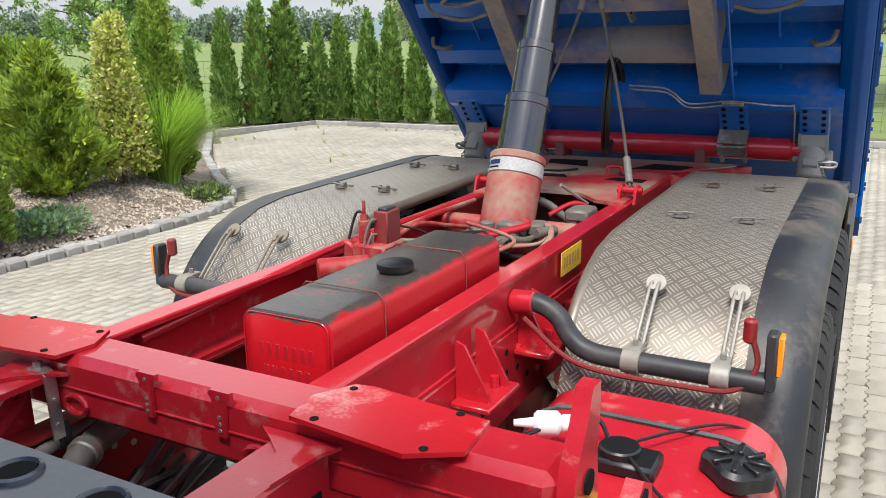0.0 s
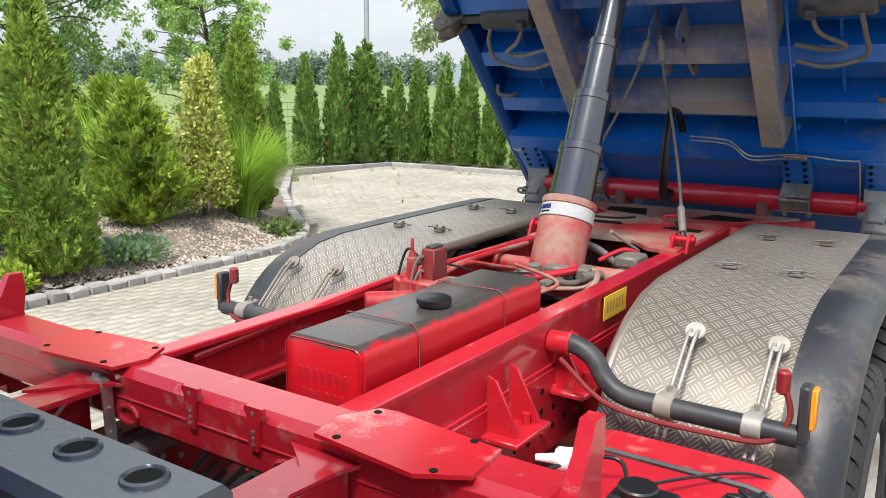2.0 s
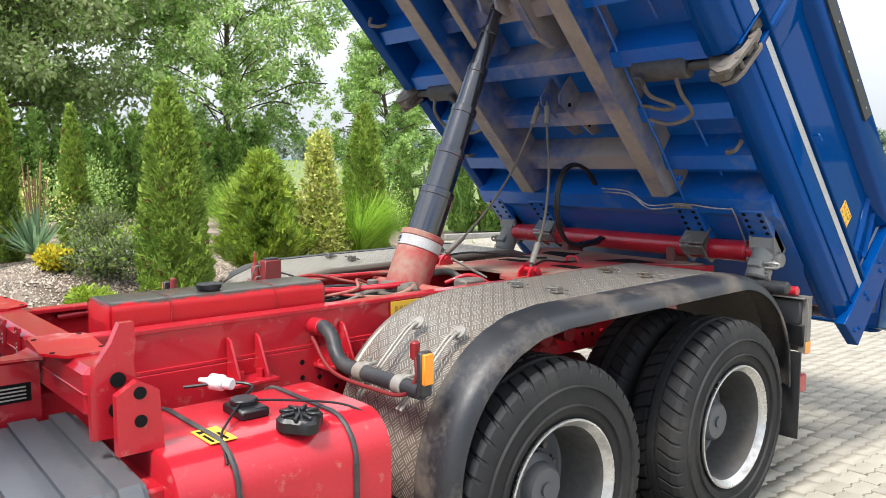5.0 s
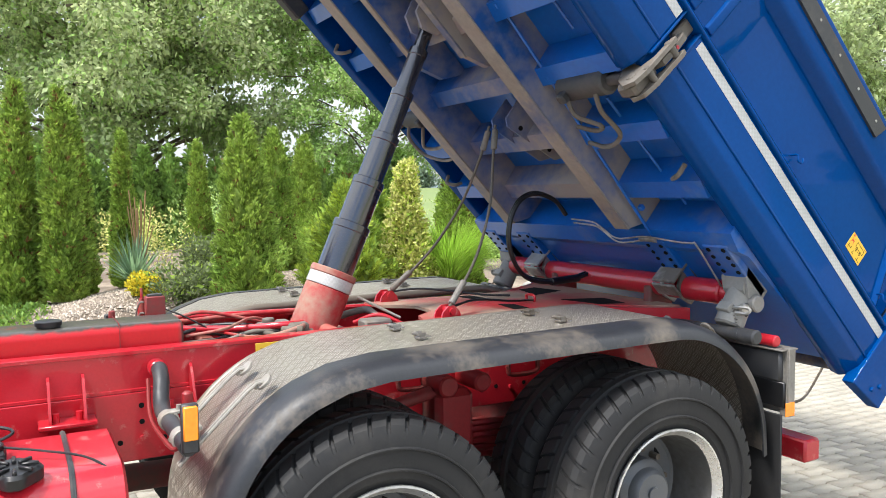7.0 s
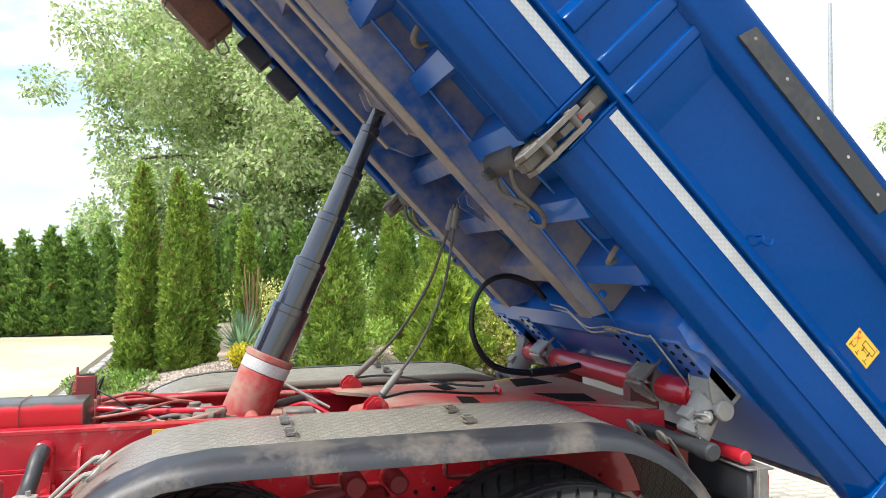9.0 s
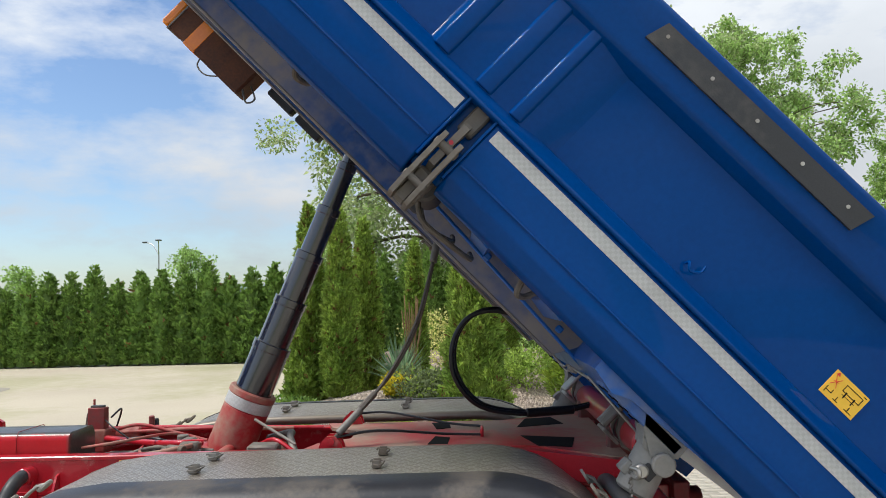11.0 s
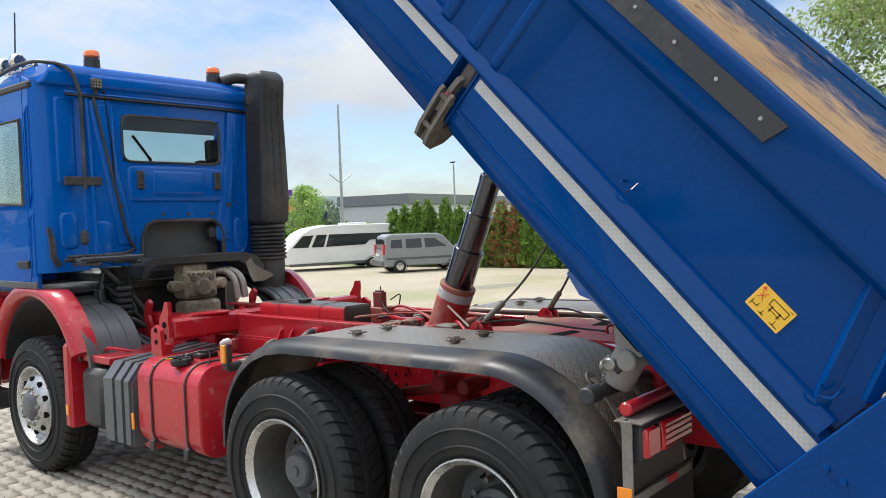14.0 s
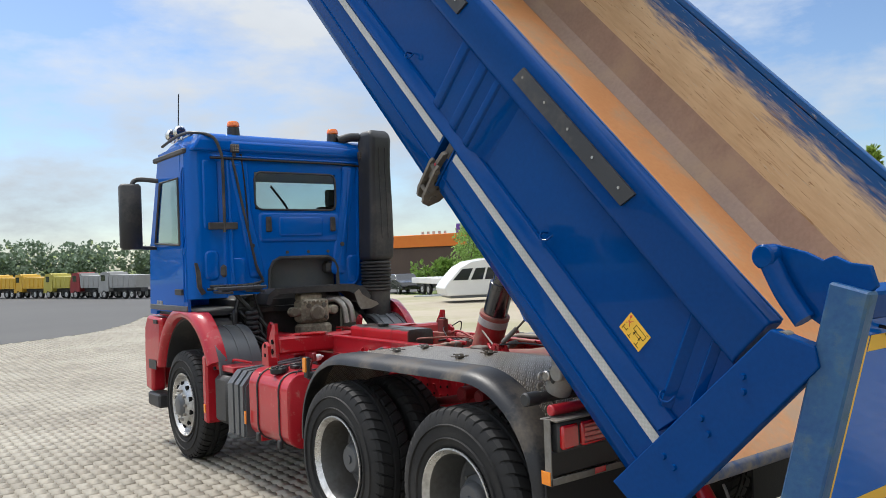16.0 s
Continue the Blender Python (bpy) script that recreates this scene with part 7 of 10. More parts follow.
# side walls: sheet with top rail, rear half and front half, pillar between
def side_wall(s, inner_tall=1.095):
    out = 1.19
    def xx(a, b):
        return sorted((a * s, b * s))
    bm = bmesh.new()
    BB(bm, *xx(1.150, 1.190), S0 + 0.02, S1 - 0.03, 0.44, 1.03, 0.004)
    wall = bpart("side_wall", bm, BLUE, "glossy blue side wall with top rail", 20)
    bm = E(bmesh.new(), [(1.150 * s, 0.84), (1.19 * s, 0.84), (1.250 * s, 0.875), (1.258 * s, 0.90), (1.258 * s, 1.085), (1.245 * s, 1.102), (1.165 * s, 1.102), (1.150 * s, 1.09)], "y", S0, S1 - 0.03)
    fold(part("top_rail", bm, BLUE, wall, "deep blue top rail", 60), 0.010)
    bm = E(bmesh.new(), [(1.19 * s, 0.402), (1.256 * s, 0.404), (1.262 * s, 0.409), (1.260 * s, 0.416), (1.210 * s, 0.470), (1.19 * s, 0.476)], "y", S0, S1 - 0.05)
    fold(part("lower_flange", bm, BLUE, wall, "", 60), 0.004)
    # pillar of the wall: a tapered double rib
    for k, (a, b) in enumerate(((-1.20, -1.16), (-1.36, -1.30), (-1.56, -1.50))):
        bm = E(bmesh.new(), [(1.188 * s, a - 0.03), (1.235 * s, a), (1.235 * s, b), (1.188 * s, b + 0.03)], "z", 0.46, 0.90)
        fold(part("pillar_rib", bm, BLUE, wall, "", 60))
    bm = E(bmesh.new(), [(1.186 * s, -1.60), (1.222 * s, -1.54), (1.222 * s, -1.14), (1.186 * s, -0.98)], "z", 0.45, 0.88)
    fold(part("pillar", bm, BLUE, wall, "", 60), 0.008)
    # dark rub strip with screws
    bm = E(bmesh.new(), [(-1.055, 0.958), (-1.03, 1.045), (-0.10, 1.045), (-0.125, 0.958)], "x", *xx(1.258, 1.272))
    strip = part("rub_strip", bm, PLASTIC, wall, "black plastic rub strip with screws", 30)
    for i in range(5):
        y = -1.0 + 0.204 * i
        part("screw", C(bmesh.new(), (1.272 * s, y, 1.008), (1.2745 * s, y, 1.008), 0.007, seg=12), CHROME_DULL, strip)
    bm = E(bmesh.new(), [(-3.4, 0.958), (-3.4, 1.045), (-1.63, 1.045), (-1.66, 0.958)], "x", *xx(1.258, 1.272))
    strip2 = part("rub_strip", bm, PLASTIC, wall, "black plastic rub strip with screws", 30)
    for i in range(9):
        part("screw", C(bmesh.new(), (1.272 * s, -1.72 - 0.204 * i, 1.008), (1.2755 * s, -1.72 - 0.204 * i, 1.008), 0.007, seg=12), CHROME_DULL, strip2)
    # small wire hooks
    for y in (0.56, -0.40, -1.95, -2.9):
        bm = T(bmesh.new(), [(1.195 * s, y - 0.02, 0.52), (1.235 * s, y - 0.02, 0.52), (1.24 * s, y, 0.50), (1.235 * s, y + 0.03, 0.52), (1.22 * s, y + 0.03, 0.55)], 0.005, 6, 5)
        part("rope_hook", bm, BLUE, wall)
    # slanted ribs before the rear post
    for a, b, w in (((0.407, 0.86), (0.57, 0.46), 0.022), ((0.54, 0.86), (0.657, 0.58), 0.018)):
        d = Vector((b[0] - a[0], b[1] - a[1])).normalized()
        q = Vector((-d.y, d.x)) * w
        bm = bmesh.new()
        v = [bm.verts.new((1.189 * s, a[0] + q.x * 2, a[1] + q.y * 2)), bm.verts.new((1.189 * s, b[0] + q.x * 2, b[1] + q.y * 2)), bm.verts.new((1.189 * s, b[0] - q.x, b[1] - q.y)), bm.verts.new((1.189 * s, a[0] - q.x, a[1] - q.y)),
             bm.verts.new((1.214 * s, a[0], a[1])), bm.verts.new((1.214 * s, b[0], b[1]))]
        bm.faces.new([v[0], v[1], v[5], v[4]]); bm.faces.new([v[3], v[4], v[5], v[2]]); bm.faces.new([v[0], v[4], v[3]]); bm.faces.new([v[1], v[2], v[5]]); bm.faces.new([v[0], v[3], v[2], v[1]])
        bmesh.ops.recalc_face_normals(bm, faces=bm.faces[:])
        fold(part("slanted_rib", bm, BLUE, wall, "", 60), 0.005)
    # worn lining
    bm = box(*xx(1.138, 1.150), S0 + 0.04, S1 - 0.04, 0.44, 1.098, 0.003)
    part("lining", bm, WALL_IN, wall, "inner wall worn from blue paint to bare tan metal")
    bm = E(bmesh.new(), [(1.1375 * s, 0.276), (1.1375 * s, 0.60), (1.128 * s, 0.50), (1.10 * s, 0.38), (1.04 * s, 0.2765)], "y", S0 + 0.04, S1 + 0.05)
    part("scoured_corner", bm, CORNER_IN, wall, "", 15)
    return wall


for s in (1, -1):
    w = side_wall(s)
# far wall stands taller over the load
bm = box(-1.19, -1.140, S0, S1 - 0.03, 1.103, 1.15, 0.006)
bpart("top_board", bm, WALL_IN, "scratched blue top edge board")
# yellow pictogram plate: frame bars and simple figures
def pict(a, b):
    """From plate-wise places (0 to 1 across, 0 to 1 up) to the wall."""
    return 0.187 + 0.145 * a, 0.522 + 0.096 * b


bm = box(1.1905, 1.193, 0.187, 0.332, 0.522, 0.618, 0.001)
dec = bpart("pictogram_plate", bm, YELLOW, "yellow pictogram plate with black line drawings")
for a, b, c, d in ((0.40, 0.90, 0.80, 0.83), (0.40, 0.42, 0.55, 0.80), (0.88, 0.90, 0.55, 0.80), (0.40, 0.90, 0.55, 0.58), (0.50, 0.53, 0.36, 0.62), (0.74, 0.77, 0.36, 0.62), (0.44, 0.82, 0.44, 0.46), (0.08, 0.26, 0.20, 0.23), (0.08, 0.10, 0.10, 0.36), (0.24, 0.26, 0.20, 0.36), (0.70, 0.92, 0.10, 0.13), (0.78, 0.80, 0.13, 0.30), (0.36, 0.50, 0.10, 0.13), (0.42, 0.44, 0.13, 0.28), (0.86, 0.94, 0.90, 0.93)):
    (a, c), (b, d) = pict(a, c), pict(b, d)
    part("pictogram_bar", box(1.1931, 1.1936, a, b, c, d, 0.0001), INK_HOLE_BLACK, dec)
for p, q in (((0.08, 0.45), (0.26, 0.82)), ((0.26, 0.45), (0.08, 0.82)), ((0.10, 0.62), (0.24, 0.66))):
    p, q = pict(*p), pict(*q)
    part("pictogram_bar", T(bmesh.new(), [(1.1935, p[0], p[1]), (1.1935, q[0], q[1])], 0.0012, 5, 1), INKRED, dec)
part("warning_mark", E(bmesh.new(), [pict(0.04, 0.84), pict(0.16, 0.84), pict(0.10, 0.97)], "x", 1.1931, 1.1937), INKRED, dec)
# front wall and hood
bpart("front_wall", box(-1.19, 1.19, S0 - 0.05, S0, 0.10, 1.35, 0.008), BLUE)
# amber lamp box, hoses and steel pipes under the floor
bm = B(bmesh.new(), (-0.90, -3.00, -0.09), (0.20, 0.60, 0.20), 0.014)
bx = bpart("lashing_box", bm, RUST, "rust-stained lashing box under the body")
part("amber_band", box(-1.003, -0.797, -3.16, -3.07, -0.194, 0.014, 0.004), AMBER, bx)
part("strap_bundle", B(bmesh.new(), (-0.90, -3.33, -0.09), (0.19, 0.06, 0.20), 0.014), AMBER, bx, "folded orange lashing straps")
part("lid_edge", box(-1.005, -0.795, -3.297, -3.285, -0.197, 0.017, 0.002), STEEL_DIRTY, bx)
part("wire_loop", T(bmesh.new(), [(-0.82, -2.70, -0.14), (-0.80, -2.62, -0.18), (-0.81, -2.60, -0.13), (-0.86, -2.69, -0.09)], 0.006, 6, 6), STEEL_DIRTY, bx)
part("wire_loop", T(bmesh.new(), [(-0.82, -2.86, -0.185), (-0.80, -2.92, -0.235), (-0.82, -3.0, -0.23), (-0.84, -3.03, -0.188)], 0.005, 6, 6), STEEL_DIRTY, bx)
for y in (-2.52, -2.28):
    bpart("rubber_buffer", B(bmesh.new(), (-0.97, y, 0.0), (0.09, 0.20, 0.10), 0.01), PLASTIC, "black rubber buffer block under the sill")
pipe = [(0.06, -0.46, 0.03), (0.24, -0.455, 0.02), (0.30, -0.43, 0.01), (0.38, -0.355, 0.0), (0.56, -0.365, 0.012), (0.66, -0.362, 0.012), (0.80, -0.335, 0.018), (0.885, -0.33, 0.02), (0.905, -0.31, 0.02), (0.905, -0.04, 0.0)]
for k in range(2):
    bpart("hydraulic_line", T(bmesh.new(), [(x, y + 0.026 * k, z - 0.004 * k) for x, y, z in (pipe if k == 0 else pipe[:6])], 0.0048, 8, 5), CHROME_DULL, "bright bent hydraulic line" if k == 0 else "")
bpart("line_union", C(bmesh.new(), (0.55, -0.352, 0.008), (0.66, -0.350, 0.008), 0.011, seg=6), CHROME_DULL)
bm = T(bmesh.new(), [(0.60, -0.20, 0.04), (0.605, -1.9, 0.13), (0.61, -3.2, 0.14)], 0.008, 6, 4)
for i in range(6):
    B(bm, (0.607, -0.5 - 0.42 * i, 0.09 + 0.006 * i), (0.03, 0.03, 0.03), 0.006)
bpart("brake_line", bm, BLUE_UNDER)
for s in (1, -1):
    bpart("floor_seam", T(bmesh.new(), [(0.82 * s, -0.45, 0.17), (0.82 * s, -1.15, 0.15)], 0.008, 6, 1), BLUE_UNDER)
    bpart("floor_seam", T(bmesh.new(), [(0.84 * s, -1.5, 0.2), (0.84 * s, -2.1, 0.19)], 0.008, 6, 1), BLUE_UNDER)
    for y in (-0.72, -1.85):
        bm = T(bmesh.new(), [(1.08 * s, y - 0.05, 0.10), (1.06 * s, y - 0.03, 0.05), (1.0 * s, y, 0.06), (0.98 * s, y + 0.02, 0.10)], 0.012, 8, 5)
        bpart("lashing_ring", bm, STEEL_DIRTY)
bm = bmesh.new()
for dx in (-0.06, 0.06):
    E(bm, [(-1.96, 0.22), (-1.90, 0.06), (-1.82, 0.03), (-1.74, 0.07), (-1.72, 0.22)], "x", dx - 0.010, dx + 0.010)
bpart("cylinder_bearing", bm, BLUE_MIX, "", 25)
bm = bmesh.new()
for dx in (-0.04, 0.10):
    E(bm, [(-1.20, 0.22), (-1.18, 0.07), (-1.14, 0.045), (-1.09, 0.06), (-0.80, 0.15), (-0.76, 0.22)], "x", dx - 0.006, dx + 0.006)
rb = bpart("rope_bracket", bm, BLUE_MIX, "drilled rope bracket", 25)
# bracket holes painted as black discs
for i in range(4):
    part("bracket_hole", C(bmesh.new(), (0.1055, -1.08 + 0.07 * i, 0.10 + 0.02 * i), (0.1085, -1.08 + 0.07 * i, 0.10 + 0.02 * i), 0.014, seg=10), INK_HOLE_BLACK, rb)
# the large flexible hose from deck to body
hp0 = [(-0.10, 1.98, 1.36), (-0.075, 1.86, 1.34), (-0.03, 1.66, 1.33), (0.04, 1.42, 1.38), (0.075, 1.30, 1.52), (0.08, 1.29, 1.68), (0.07, 1.36, 1.80), (0.055, 1.48, 1.84), (0.04, 1.62, 1.80), (0.035, 1.70, 1.72)]
for k in (0, 1):
    part("feed_hose", T(bmesh.new(), [(x - 0.026 * k, y + 0.012 * k, z + 0.006 * k) for x, y, z in hp0], 0.012, 10, 6), HOSE, truck, "looped black feed hose" if k == 0 else "")
part("hose_end", C(bmesh.new(), (-0.03, 1.64, 1.335), (-0.08, 1.88, 1.340), 0.022, seg=14, bev=0.005), HOSE, truck)

# ---- rear posts and the open tailgate
for s in (1, -1):
    def xx(a, b):
        return sorted((a * s, b * s))
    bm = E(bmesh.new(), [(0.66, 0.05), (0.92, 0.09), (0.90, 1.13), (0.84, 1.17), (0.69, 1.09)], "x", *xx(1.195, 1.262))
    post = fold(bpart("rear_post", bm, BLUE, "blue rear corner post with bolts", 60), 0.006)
    for y, z in ((0.74, 0.36), (0.80, 0.37), (0.74, 0.62), (0.80, 0.60), (0.78, 0.84), (0.74, 0.88), (0.84, 0.17), (0.80, 0.12)):
        part("post_bolt", C(bmesh.new(), (1.262 * s, y, z), (1.272 * s, y, z), 0.014, 0.011, seg=8), BLUE, post)
    bm = C(bmesh.new(), (1.20 * s, 0.74, 1.09), (1.25 * s, 0.74, 1.09), 0.03, seg=14)
    part("post_pin", bm, STEEL_DIRTY, post)
bpart("rear_lip", C(bmesh.new(), (-1.16, 0.83, 0.245), (1.20, 0.83, 0.245), 0.035, seg=16, bev=0.006), surface("chipped_blue_steel", (0.05, 0.10, 0.22), (0.30, 0.26, 0.20), 0.5, metal=0.3, big=14, fine=40, bump=0.1), "scraped round rear lip")

# ---------------------------------------------------------------- tailgate, hanging open
gate = new("tailgate")
gate.parent = truck
gate["label"] = "blue tailgate hanging open with yellow outline tape"
G0, G1 = Vector((0, 3.56, 1.74)), Vector((0, 3.30, 0.78))
gd = (G1 - G0).normalized()
gn = Vector((0, -gd.z, gd.y))
if gn.y < 0:
    gn = -gn
GM = Matrix.Translation(G0) @ Matrix(((1, 0, 0), (0, gn.y, gd.y), (0, gn.z, gd.z))).to_4x4()   # local: x, rearward, down
GL = (G1 - G0).length


def gpart(name, bm, mat, label=""):
    bm.transform(GM)
    bmesh.ops.recalc_face_normals(bm, faces=bm.faces[:])
    return part(name, bm, mat, gate, label, 25)


# brighter blue on the leaf stands in for sky reflected in it
gpart("leaf", box(-1.16, 1.16, -0.02, 0.02, 0.03, GL, 0.004), BLUE_CAB, "blue tailgate leaf")
gpart("inner_face", box(-1.14, 1.14, -0.026, -0.0205, 0.06, GL - 0.02, 0.001), surface("scratched_blue_inner", (0.035, 0.075, 0.16), (0.10, 0.125, 0.17), 0.45, big=3, fine=25, bump=0.08, dust=(0.24, 0.20, 0.15), dust_at=0.68))
gpart("top_beam", box(-1.2, 1.2, -0.05, 0.05, -0.01, 0.09, 0.01), BLUE)
gpart("bottom_beam", box(-1.2, 1.2, -0.045, 0.045, GL - 0.08, GL + 0.02, 0.01), BLUE)
BLUE_SCRAPED = surface("scraped_blue_edge", (0.008, 0.06, 0.19), (0.03, 0.11, 0.22), 0.4, big=6, fine=40, bump=0.15, dust=(0.075, 0.125, 0.165), dust_at=0.66, dscale=12)
for s in (1, -1):
    gpart("edge_beam", B(bmesh.new(), (1.215 * s, 0.0, GL / 2), (0.07, 0.14, GL + 0.04), 0.008), BLUE_SCRAPED, "scraped blue edge beam")
    bm = E(bmesh.new(), [(3.24, 1.80), (3.23, 1.88), (3.27, 1.915), (3.33, 1.90), (3.40, 1.88), (3.46, 1.85), (3.50, 1.865), (3.55, 1.84), (3.62, 1.83), (3.64, 1.76), (3.52, 1.66), (3.45, 1.62), (3.36, 1.68), (3.29, 1.70)], "x", *sorted((1.19 * s, 1.215 * s)))
    fold(part("hinge_plate", bm, BLUE, gate, "notched blue hinge plate", 60), 0.004)
    bm = T(bmesh.new(), [(1.235 * s, 3.27, 1.865), (1.235 * s, 3.33, 1.74), (1.235 * s, 3.40, 1.64)], 0.04, 12, 4)
    C(bm, (1.19 * s, 3.27, 1.868), (1.275 * s, 3.27, 1.868), 0.045, seg=18, bev=0.008)
    part("hinge_arm", bm, BLUE, gate, "rounded blue hinge arm")
    bm = T(bmesh.new(), [(1.20 * s, 3.30, 0.80), (1.12 * s, 3.42, 0.74), (1.05 * s, 3.46, 0.72), (0.95 * s, 3.40, 0.74)], 0.022, 10, 5)
    B(bm, (1.2 * s, 3.33, 0.84), (0.08, 0.10, 0.16), 0.02)
    part("lock_claw", bm, BLUE, gate)
    gpart("yellow_tape", box(*sorted((1.06 * s, 1.12 * s)), 0.0205, 0.0225, 0.16, GL - 0.10, 0.0004), YELLOW, "yellow outline tape")
    bm = T(bmesh.new(), [(1.0 * s, 0.02, 0.13), (1.0 * s, 0.06, 0.13), (0.97 * s, 0.07, 0.16), (0.95 * s, 0.03, 0.16)], 0.007, 6, 5)
    gpart("gate_hook", bm, HOSE)
gpart("yellow_tape", box(-1.05, 1.05, 0.0205, 0.0225, 0.16, 0.22, 0.0004), YELLOW)
gpart("yellow_tape", box(-1.05, 1.05, 0.0205, 0.0225, GL - 0.16, GL - 0.10, 0.0004), YELLOW)
for x in (0.6, -0.6):
    bm = T(bmesh.new(), [(x, 3.22, 0.80), (x + 0.02, 3.0, 0.62), (x + 0.06, 2.75, 0.66), (x, 2.62, 0.78)], 0.008, 6, 6)
    part("gate_chain", bm, STEEL_DIRTY, gate, "sagging steel chain")

# ---------------------------------------------------------------- ground
def plane_sheet(name, poly, z, mat, label, category, kind="structure"):
    bm = bmesh.new()
    bm.faces.new([bm.verts.new((x, y, z)) for x, y in poly])
    bmesh.ops.recalc_face_normals(bm, faces=bm.faces[:])
    if bm.faces[:][0].normal.z < 0:
        bmesh.ops.reverse_faces(bm, faces=bm.faces[:])
    ob = mesh_ob(name, bm, mat)
    return tagged(ob, label, category, "", kind)


GRASS_FIELD = surface("meadow", (0.10, 0.15, 0.035), (0.17, 0.21, 0.06), 0.9, big=0.05, fine=3.0, bump=0.2)
PAVER = surface("concrete_paver", (0.270, 0.243, 0.195), (0.355, 0.322, 0.262), 0.85, big=1.2, fine=90, bump=0.15, island=0.13, dust=(0.40, 0.37, 0.305), dust_at=0.58, dscale=0.5)
JOINT = surface("sandy_joint", (0.075, 0.066, 0.044), (0.125, 0.108, 0.075), 0.95, big=3, fine=120, bump=0.3)
YARD = surface("sandy_yard", (0.345, 0.30, 0.225), (0.43, 0.378, 0.288), 0.92, big=0.35, fine=25, bump=0.15, dust=(0.27, 0.26, 0.14), dust_at=0.58, dscale=0.25)
ASPHALT = surface("asphalt", (0.075, 0.075, 0.075), (0.11, 0.108, 0.105), 0.9, big=0.15, fine=30, bump=0.1)
MULCH = surface("gravel_mulch", (0.13, 0.095, 0.068), (0.33, 0.265, 0.205), 0.95, big=2, fine=34, bump=0.8, dust=(0.085, 0.060, 0.040), dust_at=0.54, dscale=1.1)
GRANITE = surface("granite_sett", (0.24, 0.23, 0.22), (0.36, 0.34, 0.31), 0.85, big=6, fine=80, bump=0.2, island=0.18)

plane_sheet("ground", [(-2500, -2500), (2500, -2500), (2500, 2500), (-2500, 2500)], -0.03, GRASS_FIELD, "green meadow ground running to the horizon", "ground")
plane_sheet("yard", [(-20.6, -34), (30, -34), (30, 16.5), (-12.6, 15.6), (-14.2, 11.8), (-20.6, 9.0)], -0.012, JOINT, "sandy bedding of the paved yard", "ground")
plane_sheet("gravel_yard", [(-20.4, -33), (-6.4, -27.2), (-6.2, -2.35), (-20.4, -2.35)], -0.003, YARD, "pale sandy gravel yard with greenish patches", "yard")
plane_sheet("road", [(-60, -90), (60, -90), (60, -13.0), (8.0, -16.2), (2.0, -18.8), (-1.0, -20.2), (-2.6, -21.6), (-4.2, -24.2), (-6.2, -28.6), (-20.4, -33.2), (-60, -36)], -0.006, ASPHALT, "grey asphalt lot beyond the paving", "road")
# flat oval, darker than the sand round it
plane_sheet("manhole", [(-13.9 + 0.9 * math.cos(a * 0.524), -9.5 + 0.5 * math.sin(a * 0.524)) for a in range(12)], 0.001, surface("dark_oval_patch", (0.22, 0.20, 0.16), (0.28, 0.25, 0.2), 0.9), "darker oval patch in the sandy yard", "patch")

BED = [(-5.6, -2.0), (-5.55, 0.5), (-5.5, 2.9), (-5.62, 4.1), (-5.85, 4.75), (-6.3, 5.3), (-7.4, 6.2), (-9.4, 8.0), (-12.1, 10.9), (-14.4, 11.7), (-20.4, 9.2), (-20.4, -2.0)]
bm = bmesh.new()
E(bm, BED, "z", -0.02, 0.035)
tagged(mesh_ob("garden_bed", bm, MULCH), "garden bed covered with pinkish gravel mulch", "garden bed", "", "structure")
# low mound in the bed
def inside(x, y):
    """Distance from the bed's kerb, inwards."""
    return min(-5.58 - x, (x + 5.85) * -0.676 + (y - 4.75) * -0.738, y + 1.98)


def mound(x, y):
    k = min(1.0, max(0.0, inside(x, y) / 1.25))
    return 0.27 * k * k * (3 - 2 * k) + 0.30 * math.exp(-((x + 7.5) / 1.15) ** 2 - ((y - 0.55) / 1.35) ** 2) + 0.25 * math.exp(-((x + 9.5) / 1.6) ** 2 - ((y - 2.5) / 2.0) ** 2)


bm = bmesh.new()
gr = [[bm.verts.new((-20.2 + 0.16 * i, -1.85 + 0.16 * j, (0.030 if inside(-20.2 + 0.16 * i, -1.85 + 0.16 * j) > 0 else -0.07) + mound(-20.2 + 0.16 * i, -1.85 + 0.16 * j) + 0.012 * math.sin(3.1 * i + 1.7 * j) * math.sin(1.3 * i - 2.2 * j))) for j in range(64)] for i in range(91)]
for i in range(90):
    for j in range(63):
        bm.faces.new([gr[i][j], gr[i + 1][j], gr[i + 1][j + 1], gr[i][j + 1]])
tagged(mesh_ob("garden_mound", bm, MULCH, 60), "low mound of pinkish gravel in the garden bed", "garden bed", "", "structure")
# granite setts along the bed
kerb = tagged(new("kerb"), "edging of rough granite setts round the garden bed", "kerb", "", "structure")


def sett_mesh(i):
    rnd = random.Random(i)
    bm = B(bmesh.new(), (0, 0, 0.0), (0.15 + rnd.uniform(-0.01, 0.01), 0.185 + rnd.uniform(-0.02, 0.02), 0.16), 0.018)
    for v in bm.verts:
        v.co += Vector((rnd.uniform(-1, 1), rnd.uniform(-1, 1), rnd.uniform(-1, 1))) * 0.007
    me = bpy.data.meshes.new("sett")
    bm.to_mesh(me); bm.free()
    me.materials.append(GRANITE)
    return me


